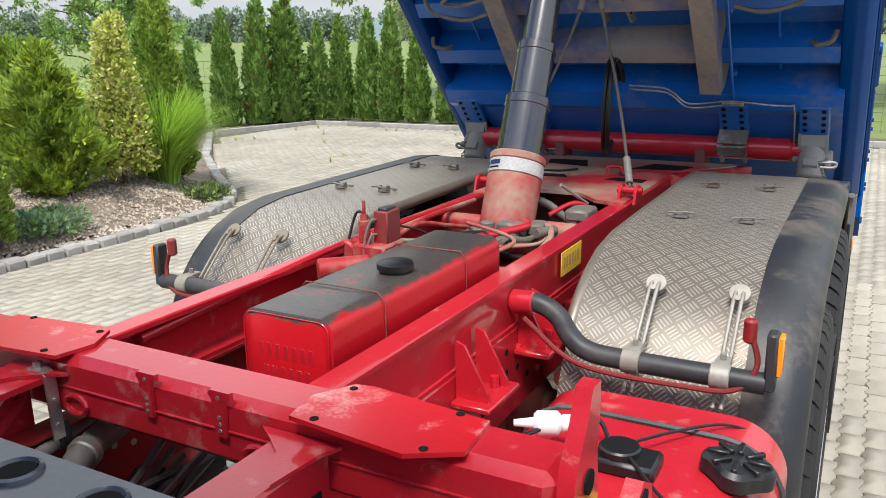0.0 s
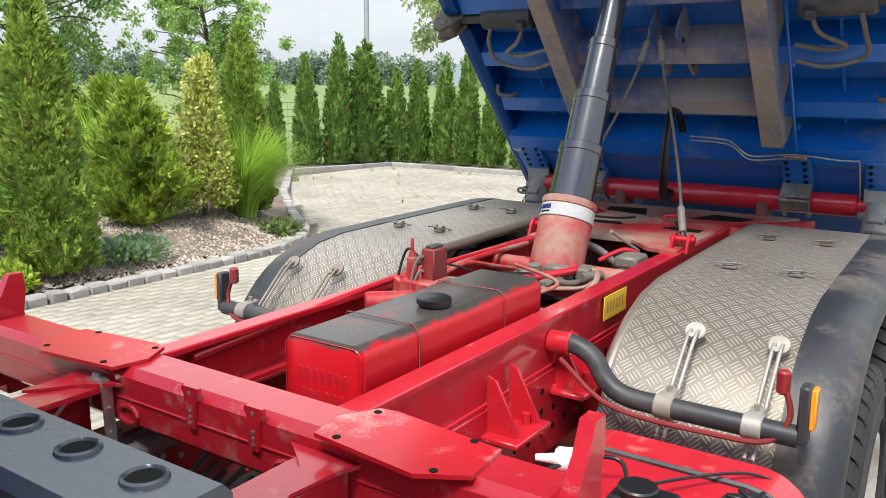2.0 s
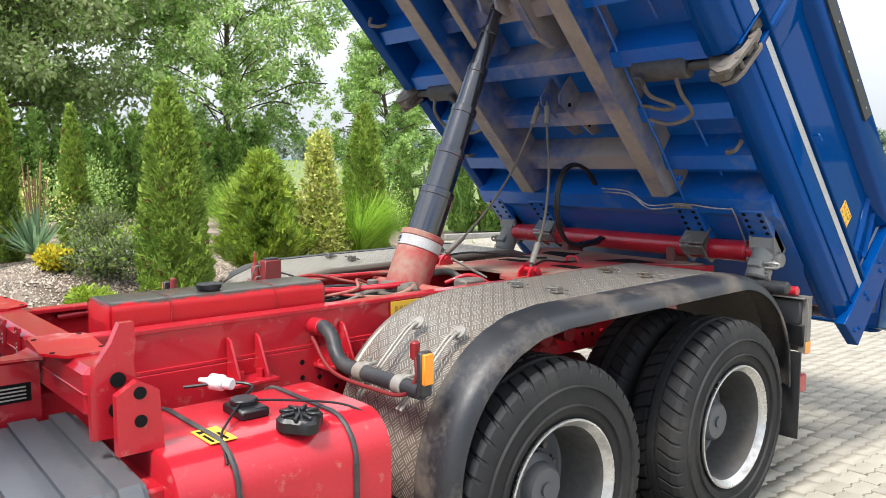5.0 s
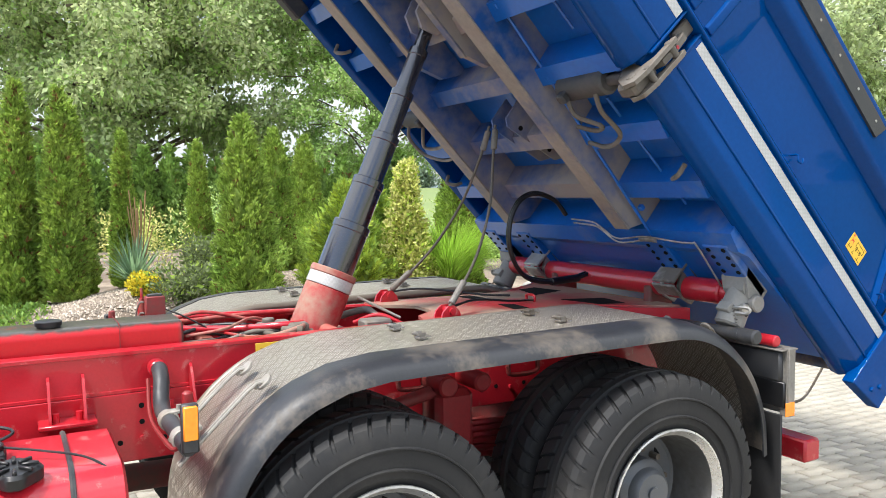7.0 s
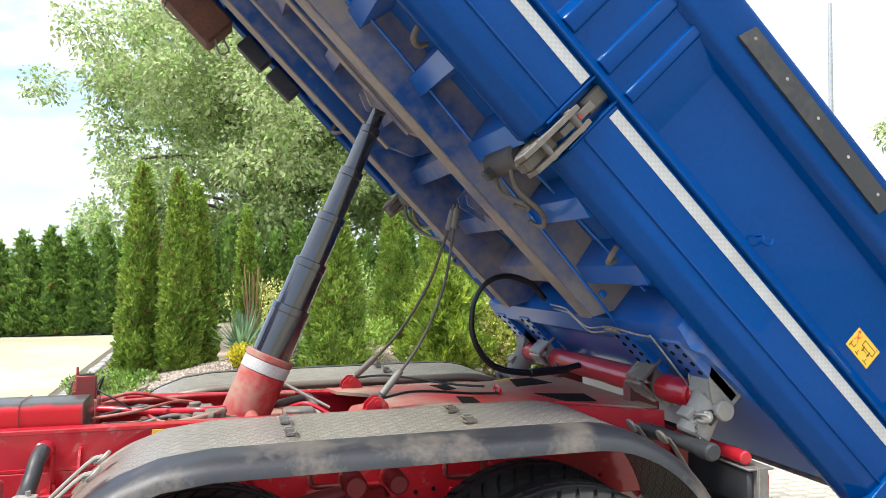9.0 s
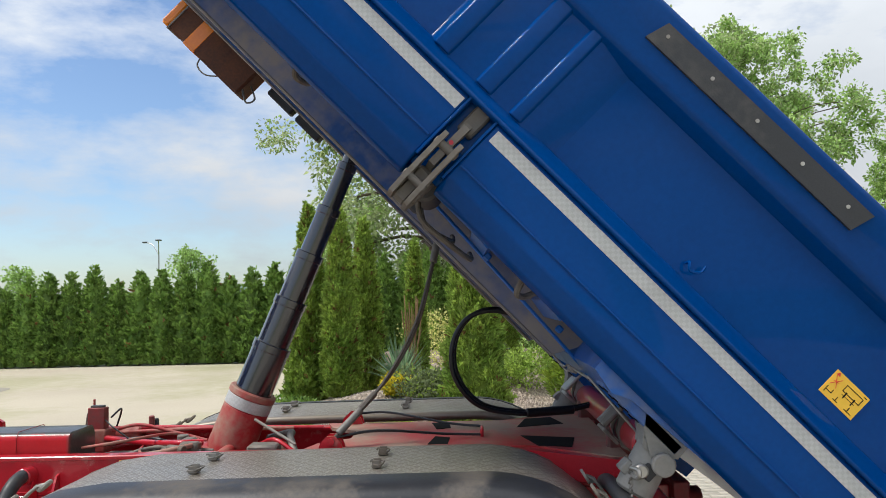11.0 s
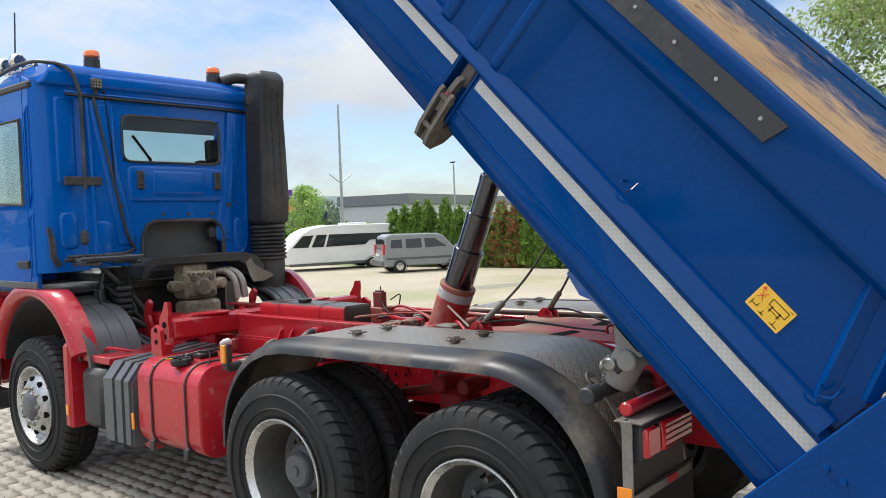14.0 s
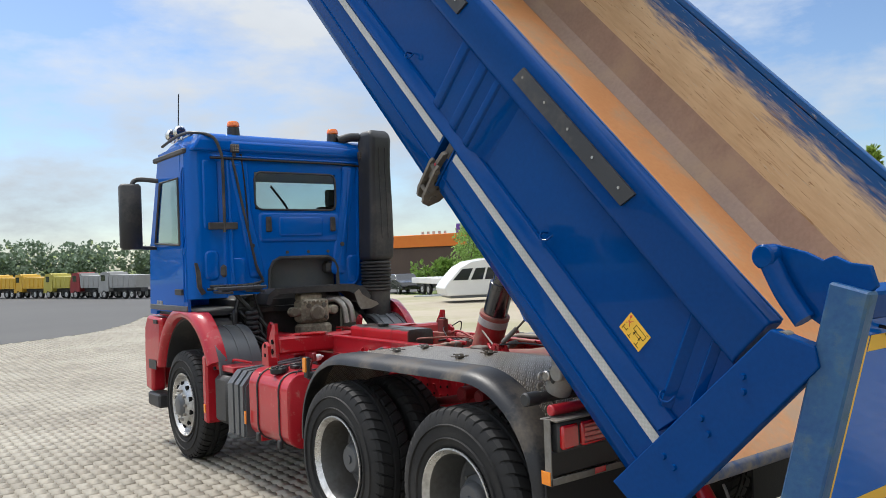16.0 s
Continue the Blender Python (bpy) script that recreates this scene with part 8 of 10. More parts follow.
SETTS = [sett_mesh(i) for i in range(8)]
walkline = [(-20.4, -2.05), (-5.62, -2.05), (-5.55, 0.5), (-5.5, 2.9), (-5.62, 4.1), (-5.85, 4.75), (-6.3, 5.3), (-7.4, 6.2), (-9.4, 8.0), (-12.1, 10.9)]
for a, b in zip(walkline, walkline[1:]):
    va, vb = Vector((*a, 0)), Vector((*b, 0))
    d = (vb - va)
    n = max(1, round(d.length / 0.205))
    for k in range(n):
        ob = new("sett", random.choice(SETTS))
        ob.parent = kerb
        p = va + d * ((k + 0.5) / n)
        ob.matrix_basis = Matrix.LocRotScale((p.x, p.y, 0.0 + random.uniform(-0.01, 0.012)), Euler((random.uniform(-0.05, 0.05), random.uniform(-0.05, 0.05), math.atan2(d.y, d.x) - math.pi / 2 + random.uniform(-0.05, 0.05))), None)
# low concrete edge at the yard's end
edge = tagged(new("yard_edge"), "low concrete edging at the end of the yard", "kerb", "", "structure")
for a, b in zip([(-12.2, 11.2), (-11.5, 14.1)], [(-11.5, 14.1), (20, 14.6)]):
    va, vb = Vector((*a, 0)), Vector((*b, 0)); d = vb - va
    n = round(d.length / 1.0)
    for k in range(n):
        ob = mesh_ob("edging_stone", B(bmesh.new(), (0, 0, 0.03), (0.08, 0.99, 0.14), 0.012), GRANITE)
        ob.parent = edge
        p = va + d * ((k + 0.5) / n)
        ob.matrix_basis = Matrix.LocRotScale((p.x, p.y, 0), Euler((0, 0, math.atan2(d.y, d.x) - math.pi / 2)), None)


# ---------------------------------------------------------------- plants
def leafy(name, c1, c2, back=0.38, rough=0.6, spread=0.42):
    m = surface(name, c1, c2, rough, big=1.5, fine=12, bump=0.0, island=spread, spec=0.3)
    n, l = m.node_tree.nodes, m.node_tree.links
    b = n["Principled BSDF"]
    tr = n.new("ShaderNodeBsdfTranslucent")
    mx = n.new("ShaderNodeMixShader"); mx.inputs[0].default_value = back
    src = b.inputs["Base Color"].links[0].from_socket
    l.new(src, tr.inputs["Color"]); l.new(b.outputs[0], mx.inputs[1]); l.new(tr.outputs[0], mx.inputs[2])
    l.new(mx.outputs[0], n["Material Output"].inputs["Surface"])
    return m


BARK = surface("bark", (0.09, 0.065, 0.045), (0.16, 0.125, 0.09), 0.9, big=6, fine=40, bump=0.5)
L_HEDGE = leafy("thuja_hedge_green", (0.120, 0.225, 0.048), (0.255, 0.390, 0.085))
L_COL = leafy("thuja_column_green", (0.165, 0.290, 0.050), (0.41, 0.52, 0.10))
L_DRY = leafy("dry_brown_sprays", (0.200, 0.110, 0.040), (0.280, 0.170, 0.070))
L_BUSH = leafy("golden_conifer_green", (0.190, 0.300, 0.035), (0.470, 0.560, 0.070))
L_TWIG = leafy("olive_twiggy_leaf", (0.100, 0.140, 0.055), (0.215, 0.255, 0.115))
L_VAR = leafy("variegated_leaf", (0.420, 0.440, 0.105), (0.780, 0.740, 0.310))
L_OAK = leafy("oak_leaf", (0.300, 0.375, 0.175), (0.570, 0.620, 0.340), 0.46)
L_BIRCH = leafy("birch_leaf", (0.235, 0.375, 0.105), (0.430, 0.590, 0.195), 0.44)
L_GRASS = leafy("bright_grass_blade", (0.250, 0.430, 0.045), (0.430, 0.600, 0.100))
L_YUCCA = leafy("yucca_blade", (0.154, 0.264, 0.140), (0.278, 0.389, 0.222))
# leaf green paled and greyed: distance haze is put into the colour
L_FOREST = leafy("haze_paled_forest", (0.170, 0.235, 0.165), (0.235, 0.300, 0.215), 0.1, 0.6, 0.16)
L_YELLOW = leafy("yellow_flowers", (0.550, 0.450, 0.030), (0.700, 0.600, 0.060))
RNG = np.random.default_rng(7)


def leaf_mesh(name, pts, dirs, size, mats, width=0.45, droop=0.0, pick=None, jitter=0.5):
    """Many small folded leaves: one four-cornered blade at each point, along its direction."""
    n = len(pts)
    d = dirs + RNG.normal(0, jitter, (n, 3))
    d /= np.linalg.norm(d, axis=1, keepdims=True) + 1e-9
    r = RNG.normal(0, 1, (n, 3))
    sd = np.cross(d, r); sd /= np.linalg.norm(sd, axis=1, keepdims=True) + 1e-9
    s = (size * RNG.uniform(0.6, 1.35, n))[:, None]
    v = np.empty((n, 4, 3))
    v[:, 0] = pts
    v[:, 1] = pts + d * s * 0.5 + sd * s * width * 0.5
    v[:, 2] = pts + d * s - np.array([0, 0, droop]) * s
    v[:, 3] = pts + d * s * 0.5 - sd * s * width * 0.5
    me = bpy.data.meshes.new(name)
    me.vertices.add(4 * n); me.vertices.foreach_set("co", v.ravel())
    me.loops.add(4 * n); me.loops.foreach_set("vertex_index", np.arange(4 * n))
    me.polygons.add(n); me.polygons.foreach_set("loop_start", np.arange(n) * 4)
    for m in mats:
        me.materials.append(m)
    if len(mats) > 1:
        me.polygons.foreach_set("material_index", (RNG.random(n) < (pick or 0.1)).astype(np.int32) if not callable(pick) else pick(pts).astype(np.int32))
    me.update(calc_edges=True)
    return me


def column_crown(name, h, r, seed, n, size, mats, pick, shape, rough=0.14, fan=9, width=0.30, spread=0.8):
    """A conifer: flat sprays fanned out of many tufts on a lumpy pointed column, over a dense inner core.
    shape(t) gives the radius from base (0) to tip (1)."""
    g = np.random.default_rng(seed)
    ph = g.random(8) * 6.28
    def radius(a, t):
        lump = np.sin(3 * a + ph[0] + 4 * t * h) + np.sin(5 * a + ph[1] - 6 * t * h) + np.sin(2 * a + ph[2] + 9 * t * h) + 0.8 * np.sin(9 * a + ph[3] + 15 * t * h) + 0.7 * np.sin(7 * a - ph[4] - 23 * t * h)
        return r * shape(t) * (1 + rough * 0.5 * lump) + 0.008
    m = max(n // fan, 40)
    t = g.random(m * 6)
    t = t[g.random(m * 6) < shape(t) + 0.08][:m]
    m = len(t)
    a = g.random(m) * 2 * np.pi
    rr = radius(a, t) * (1 - 0.22 * g.random(m) ** 2)
    c = np.stack([rr * np.cos(a), rr * np.sin(a), t * h * 0.97 + 0.03], 1)
    out = np.stack([np.cos(a), np.sin(a), np.zeros(m)], 1)
    lead = out * g.uniform(0.35, 0.85, m)[:, None] + np.array([0, 0, 1.0]) * g.uniform(0.45, 1.0, m)[:, None] + g.normal(0, 0.18, (m, 3))
    lead /= np.linalg.norm(lead, axis=1, keepdims=True)
    w = np.cross(lead, g.normal(0, 1, (m, 3)))
    w /= np.linalg.norm(w, axis=1, keepdims=True) + 1e-9
    idx = np.repeat(np.arange(m), fan)
    k = len(idx)
    f = g.normal(0, spread * 0.55, k)
    d = lead[idx] * np.cos(f)[:, None] + w[idx] * np.sin(f)[:, None]
    sd = w[idx] * np.cos(f)[:, None] - lead[idx] * np.sin(f)[:, None]
    ln = (size * g.uniform(0.6, 1.4, k))[:, None]
    p = c[idx] + lead[idx] * (g.uniform(-0.5, 0.6, k) * size)[:, None] + g.normal(0, size * 0.12, (k, 3))
    nrm = np.cross(d, sd) * ln * g.uniform(-0.12, 0.12, (k, 1))
    v = np.empty((k, 4, 3))
    v[:, 0] = p
    v[:, 1] = p + d * ln * 0.55 + sd * ln * width * 0.5 + nrm
    v[:, 2] = p + d * ln
    v[:, 3] = p + d * ln * 0.55 - sd * ln * width * 0.5 + nrm
    # inner core
    nz, na = 16, 14
    tt = np.linspace(0.0, 0.93, nz); aa = np.linspace(0, 2 * np.pi, na, endpoint=False)
    T_, A_ = np.meshgrid(tt, aa, indexing="ij")
    q = radius(A_, T_) * 0.72
    core = np.stack([q * np.cos(A_), q * np.sin(A_), T_ * h * 0.97 + 0.03], 2).reshape(-1, 3)
    ii, jj = np.meshgrid(np.arange(nz - 1), np.arange(na), indexing="ij")
    quad = np.stack([ii * na + jj, ii * na + (jj + 1) % na, (ii + 1) * na + (jj + 1) % na, (ii + 1) * na + jj], 2).reshape(-1, 4) + 4 * k
    me = bpy.data.meshes.new(name)
    co = np.concatenate([v.reshape(-1, 3), core])
    loops = np.concatenate([np.arange(4 * k), quad.ravel()])
    me.vertices.add(len(co)); me.vertices.foreach_set("co", co.ravel())
    me.loops.add(len(loops)); me.loops.foreach_set("vertex_index", loops)
    me.polygons.add(len(loops) // 4); me.polygons.foreach_set("loop_start", np.arange(len(loops) // 4) * 4)
    for x in mats:
        me.materials.append(x)
    mi = np.zeros(len(loops) // 4, np.int32)
    # a tuft browns as a whole
    mi[:k] = (g.random(m) < pick)[idx]
    me.polygons.foreach_set("material_index", mi)
    me.update(calc_edges=True)
    return me


def hedge_shape(t):
    return np.minimum(1.0, 0.85 + 1.6 * t) * np.clip(1 - t ** 1.55, 0, 1) ** 0.85


def column_shape(t):
    return np.minimum(1.0, 0.80 + 2.2 * t) * (1 - 0.58 * t) * np.clip(1 - t ** 5, 0, 1) ** 0.75


def bush_shape(t):
    return np.minimum(1.0, 0.45 + 2.2 * t) * np.clip(1 - t ** 1.3, 0, 1) ** 0.8


def plant(name, label, category, loc, crown, trunk_h=0.5, trunk_r=0.04, group="", lean=0.0, rz=None, scale=1.0, slim=1.0):
    ob = thing(name, label, category, group)
    ob.matrix_basis = Matrix.LocRotScale(Vector((*loc, 0.0 if len(loc) == 2 else loc[2]))if len(loc) == 2 else Vector(loc), Euler((random.uniform(-lean, lean), random.uniform(-lean, lean), random.uniform(0, 6.28) if rz is None else rz)), (scale * slim, scale * slim, scale))
    c = new("crown", crown)
    c.parent = ob
    bm = C(bmesh.new(), (0, 0, -0.05), (0, 0, trunk_h), trunk_r, trunk_r * 0.5, 8)
    part("trunk", bm, BARK, ob)
    return ob


HEDGE_CROWNS = [column_crown("thuja_crown", 3.0 + 0.12 * (i - 2), 0.50, 100 + i, 7200, 0.115, [L_HEDGE, L_DRY], 0.012, hedge_shape, 0.08, 8, 0.42) for i in range(5)]
COL_CROWNS = [column_crown("column_crown", h, r, 200 + i, 29000, 0.066, [L_COL, L_DRY], 0.03, column_shape, 0.17, 9, 0.32) for i, (h, r) in enumerate(((2.9, 0.43), (3.2, 0.30), (2.85, 0.21)))]

L_RUSTY = leafy("rusty_dead_sprays", (0.28, 0.12, 0.06), (0.40, 0.19, 0.10))
BROWN_CROWN = column_crown("thuja_crown", 2.9, 0.50, 131, 7200, 0.115, [L_HEDGE, L_RUSTY], 0.6, hedge_shape, 0.08, 8, 0.42)
# long hedge along the yard: cut-off columns standing shoulder to shoulder
ys = np.arange(-19.9, 11.5, 0.70)
for i, y in enumerate(ys):
    loc = (-21.0 + random.uniform(-0.08, 0.08) - 0.02 * (y + 6), float(y) + random.uniform(-0.06, 0.06))
    k = i % 5
    brown = i in (8, 9, 26)
    t = plant("thuja", "half-dead thuja with rusty brown sprays in the hedge row" if brown else "tall green thuja standing in a clipped hedge row", "hedge shrub", loc, BROWN_CROWN if brown else HEDGE_CROWNS[k], 0.6, 0.05, "thuja hedge", 0.015, scale=random.uniform(0.84, 0.91) + 0.13 * min(1, max(0, (y + 15) / 6)) + 0.08 * min(1, max(0, (y + 4) / 3)), slim=1.16 - 0.12 * min(1, max(0, (y + 4) / 3)))
# second row at the end of the yard, wider apart
for i, (x, y, h) in enumerate(((-15.4, 10.9, 2.5), (-14.5, 11.6, 2.6), (-13.9, 12.2, 2.2), (-13.4, 12.9, 2.8), (-13.0, 13.7, 3.2), (-12.72, 14.45, 3.55), (-12.2, 15.15, 2.7), (-11.7, 15.6, 2.8), (-10.9, 15.7, 2.8), (-10.1, 15.6, 2.8), (-9.3, 15.6, 2.6), (-8.4, 15.7, 2.7), (-7.4, 15.8, 2.8), (-6.4, 15.9, 2.6), (-5.3, 16.0, 2.7), (-4.2, 16.1, 2.7), (-3.1, 16.2, 2.6), (-2.0, 16.3, 2.8), (-0.9, 16.4, 2.7))):
    plant("thuja", "slim green thuja in the row at the end of the yard", "hedge shrub", (x, y), HEDGE_CROWNS[i % 5], 0.6, 0.05, "end row thujas", 0.02, scale=h / 3.0, slim=1.05 if h > 3.4 else 0.76)
# columns and shrubs in the bed
for x, y, k, s_ in ((-6.05, 1.5, 0, 0.94), (-8.1, -1.0, 1, 0.97), (-7.85, -0.45, 1, 0.90), (-9.2, -0.2, 1, 0.92), (-9.95, 0.55, 2, 0.90), (-7.45, 5.25, 0, 0.93), (-10.5, 3.2, 0, 0.92), (-13.0, 4.6, 0, 1.0), (-12.2, 2.2, 1, 0.84)):
    plant("column_thuja", "slender green columnar thuja with brown inner sprays", "conifer", (x, y, 0.02 + mound(x, y)), COL_CROWNS[k], 0.5, 0.04, "columnar thujas in the bed", 0.02, scale=s_)


def clump_points(blobs, n, seed, shell=0.55):
    """Points in the outer shells of several rounded clumps."""
    g = np.random.default_rng(seed)
    w = np.array([b[3] ** 2 for b in blobs]); w = w / w.sum()
    idx = g.choice(len(blobs), n, p=w)
    c = np.array([b[:3] for b in blobs])[idx]; r = np.array([b[3] for b in blobs])[idx]
    d = g.normal(0, 1, (n, 3)); d /= np.linalg.norm(d, axis=1, keepdims=True)
    rad = r * g.uniform(shell, 1.05, n)
    p = c + d * rad[:, None] * np.array([1, 1, 0.85])
    d[:, 2] += 0.5
    keep = p[:, 2] > 0.03
    return p[keep], d[keep]


def blobs_for(h, r, n, seed, base=0.15, cone=0.8):
    g = random.Random(seed)
    out = []
    for i in range(n):
        t = (i + 0.5) / n
        rr = r * (1 - cone * t) * g.uniform(0.6, 1.0)
        a = i * 2.4 + g.uniform(-0.4, 0.4)
        out.append((math.cos(a) * rr * 0.75, math.sin(a) * rr * 0.75, base * h + t * h * (1 - base) * 0.92, max(r * (0.48 - 0.28 * t), 0.08)))
    return out


plant("golden_conifer", "bushy yellow-green conifer with feathery tips", "shrub", (-6.95, 3.15, 0.02 + mound(-6.95, 3.15)), column_crown("conifer_crown", 1.72, 0.50, 11, 22000, 0.092, [L_BUSH, L_COL], 0.45, bush_shape, 0.46, 14, 0.24, 1.1), 0.5, 0.05)
plant("golden_conifer", "broad yellow-green conifer deeper in the bed", "shrub", (-9.6, 4.6, 0.02 + mound(-9.6, 4.6)), column_crown("conifer_crown", 1.7, 0.7, 14, 9000, 0.14, [L_BUSH, L_COL], 0.5, bush_shape, 0.32, 14, 0.22, 1.1), 0.5, 0.05)
p, d = clump_points(blobs_for(2.15, 0.44, 60, 8, 0.12, 0.74), 12000, 12)
plant("variegated_shrub", "loose shrub with cream-variegated light green leaves", "shrub", (-6.85, 4.05, 0.02 + mound(-6.85, 4.05)), leaf_mesh("shrub_crown", p, d, 0.062, [L_VAR, L_BUSH], 0.62, pick=0.3, jitter=0.8), 1.2, 0.035)
# fountain grass
def blades(n, h, r, seed, bend):
    g = random.Random(seed)
    bm = bmesh.new()
    for i in range(n):
        a, rr = g.uniform(0, 6.28), r * math.sqrt(g.random())
        out = Vector((math.cos(a), math.sin(a), 0))
        hh, w = h * g.uniform(0.6, 1.1), g.uniform(0.006, 0.012)
        base = out * rr * 0.25
        sd = Vector((-out.y, out.x, 0)) * w
        reach = g.uniform(0.3, 1.0) * bend
        row = None
        for k in range(6):
            t = k / 5
            p = base + out * (reach * t ** 1.8) + Vector((0, 0, hh * (t - 0.42 * reach * t ** 2.6)))
            q = [bm.verts.new(p - sd * (1 - 0.85 * t)), bm.verts.new(p + sd * (1 - 0.85 * t))]
            if row:
                bm.faces.new([row[0], row[1], q[1], q[0]])
            row = q
    return bm


ob = thing("fountain_grass", "bright green fountain grass tuft with arching blades", "ornamental grass")
ob.matrix_basis = Matrix.Translation((-7.0, 4.85, 0.02 + mound(-7.0, 4.85)))
part("blade_tuft", blades(2800, 1.45, 0.65, 3, 1.0), L_GRASS, ob)
ob = thing("yucca", "grey-green yucca rosette with stiff pointed leaves", "plant")
ob.matrix_basis = Matrix.Translation((-7.9, 0.42, mound(-7.9, 0.42) - 0.03)) @ Matrix.Scale(0.95, 4)
bm = bmesh.new()
for i in range(110):
    a, e = random.uniform(0, 6.28), random.uniform(0.15, 1.45)
    d = Vector((math.cos(a) * math.cos(e), math.sin(a) * math.cos(e), math.sin(e)))
    sd = d.cross(Vector((0, 0, 1))).normalized() * 0.022
    L_ = random.uniform(0.55, 0.85)
    b0 = Vector((0, 0, 0.15))
    v = [bm.verts.new(b0 - sd * 0.6), bm.verts.new(b0 + sd * 0.6), bm.verts.new(b0 + d * L_ * 0.5 + sd), bm.verts.new(b0 + d * L_), bm.verts.new(b0 + d * L_ * 0.5 - sd)]
    bm.faces.new([v[0], v[1], v[2], v[3], v[4]])
part("leaf_rosette", bm, L_YUCCA, ob)
for i, (x, y, h, r, m, lab) in enumerate(((-6.2, 4.75, 0.09, 0.38, L_TWIG, "low spreading dark green juniper"), (-6.05, 2.35, 0.16, 0.42, L_YUCCA, "low blue-green creeping juniper"), (-5.95, 0.45, 0.32, 0.2, L_BUSH, "small round golden conifer ball"), (-5.85, 0.95, 0.22, 0.14, L_BUSH, "small round golden conifer ball"), (-6.6, 0.9, 0.55, 0.46, L_TWIG, "twiggy olive-green shrub with pale flowers"), (-8.9, 1.6, 0.7, 0.5, L_TWIG, "twiggy olive-green shrub with pale flowers"), (-7.1, 0.45, 0.24, 0.13, L_YELLOW, "small clump of yellow flowers"), (-7.2, -1.3, 0.3, 0.7, L_HEDGE, "low spreading dark green juniper"), (-5.9, -0.9, 0.35, 0.5, L_HEDGE, "low spreading dark green juniper"), (-10.5, -0.9, 0.5, 0.6, L_YUCCA, "pale grey-green low spreading shrub"), (-8.4, 2.2, 0.6, 0.6, L_COL, "low dense green garden shrub"), (-11.5, 1.0, 1.3, 0.9, L_VAR, "tall pale-leaved variegated garden shrub"), (-11.3, 5.6, 1.6, 1.0, L_BUSH, "leafy yellow-green shrub in the bed"), (-14.5, 3.0, 1.9, 1.3, L_BIRCH, "tall leafy green shrub in the bed"), (-10.9, 7.6, 1.5, 0.9, L_BIRCH, "tall leafy green shrub in the bed"))):
    p, d = clump_points([(random.uniform(-r, r) * 0.6, random.uniform(-r, r) * 0.6, h * random.uniform(0.3, 0.75), max(0.16, h * 0.4)) for _ in range(14)], 2600, 40 + i)
    plant("low_shrub", lab, "shrub", (x, y, 0.02 + mound(x, y)), leaf_mesh("shrub_crown", p, d, 0.06, [m, L_COL], 0.5, pick=0.15, jitter=0.8), 0.15, 0.02)
# loose stones on the mulch
pts = np.stack([RNG.uniform(-9.4, -5.7, 26000), RNG.uniform(-1.8, 5.6, 26000)], 1)
vs, fs = [], []
for x, y in pts:
    if inside(x, y) < 0.05:
        continue
    r = random.uniform(0.009, 0.030)
    b = len(vs)
    a0 = random.uniform(0, 6)
    for k in range(5):
        vs.append((x + r * math.cos(a0 + 1.257 * k), y + r * math.sin(a0 + 1.257 * k) * 0.8, 0.030 + mound(x, y)))
    vs.append((x, y, 0.030 + mound(x, y) + r * 0.9))
    fs += [(b + k, b + (k + 1) % 5, b + 5) for k in range(5)]
me = bpy.data.meshes.new("mulch_stones"); me.from_pydata(vs, [], fs); me.materials.append(surface("bed_stone", (0.23, 0.185, 0.145), (0.40, 0.34, 0.275), 0.9, island=0.5))
tagged(new("mulch_stones", me), "scattered pale stones on the garden bed", "stones", "", "stuff")
# bare twiggy shrub behind the yucca, a second grass tuft and two boulders
ob = thing("bare_shrub", "leafless brown twiggy shrub behind the yucca", "shrub")
ob.matrix_basis = Matrix.Translation((-8.35, 0.56, mound(-8.35, 0.56)))
for i in range(16):
    a = i * 2.4
    o = Vector((math.cos(a), math.sin(a), 0)) * random.uniform(0.06, 0.22)
    part("twig", T(bmesh.new(), [(0, 0, 0), o * 0.4 + Vector((0, 0, 0.5)), o + Vector((0, 0, random.uniform(0.9, 1.45)))], 0.008, 5, 4), surface("dry_twig", (0.22, 0.13, 0.06), (0.32, 0.2, 0.1), 0.9) if i == 0 else bpy.data.materials["dry_twig"], ob)
ob = thing("fountain_grass", "pale green fountain grass tuft behind the conifer", "ornamental grass")
ob.matrix_basis = Matrix.Translation((-8.4, 3.6, mound(-8.4, 3.6)))
part("blade_tuft", blades(900, 1.5, 0.7, 9, 0.95), L_GRASS, ob)
for x, y, r in ((-7.35, 1.45, 0.24), (-6.9, 1.5, 0.16)):
    bm = bmesh.new()
    bmesh.ops.create_icosphere(bm, subdivisions=3, radius=r)
    for v in bm.verts:
        v.co *= 1 + 0.16 * math.sin(7 * v.co.x / r * 0.5 + 3 * y) * math.cos(5 * v.co.y / r * 0.5) + 0.06 * math.sin(9 * v.co.z / r)
        v.co.z *= 0.7
    b_ = mesh_ob("boulder", bm, GRANITE, 30)
    b_.matrix_basis = Matrix.Translation((x, y, 0.02 + mound(x, y) + r * 0.25))
    tagged(b_, "rounded grey boulder on the gravel mound", "boulder")
# weeds in the paving
vs, fs = [], []
for _ in range(24):
    x, y = random.uniform(-11, -2), random.uniform(6.5, 14.0)
    for k in range(7):
        a, h = random.uniform(0, 6.28), random.uniform(0.03, 0.14)
        b = len(vs)
        vs += [(x - 0.01, y, 0), (x + 0.01, y, 0), (x + 0.06 * math.cos(a), y + 0.06 * math.sin(a), h)]
        fs.append((b, b + 1, b + 2))
me = bpy.data.meshes.new("weeds"); me.from_pydata(vs, [], fs); me.materials.append(L_COL)
tagged(new("weeds", me), "sparse weeds growing between the pavers", "weeds", "", "stuff")

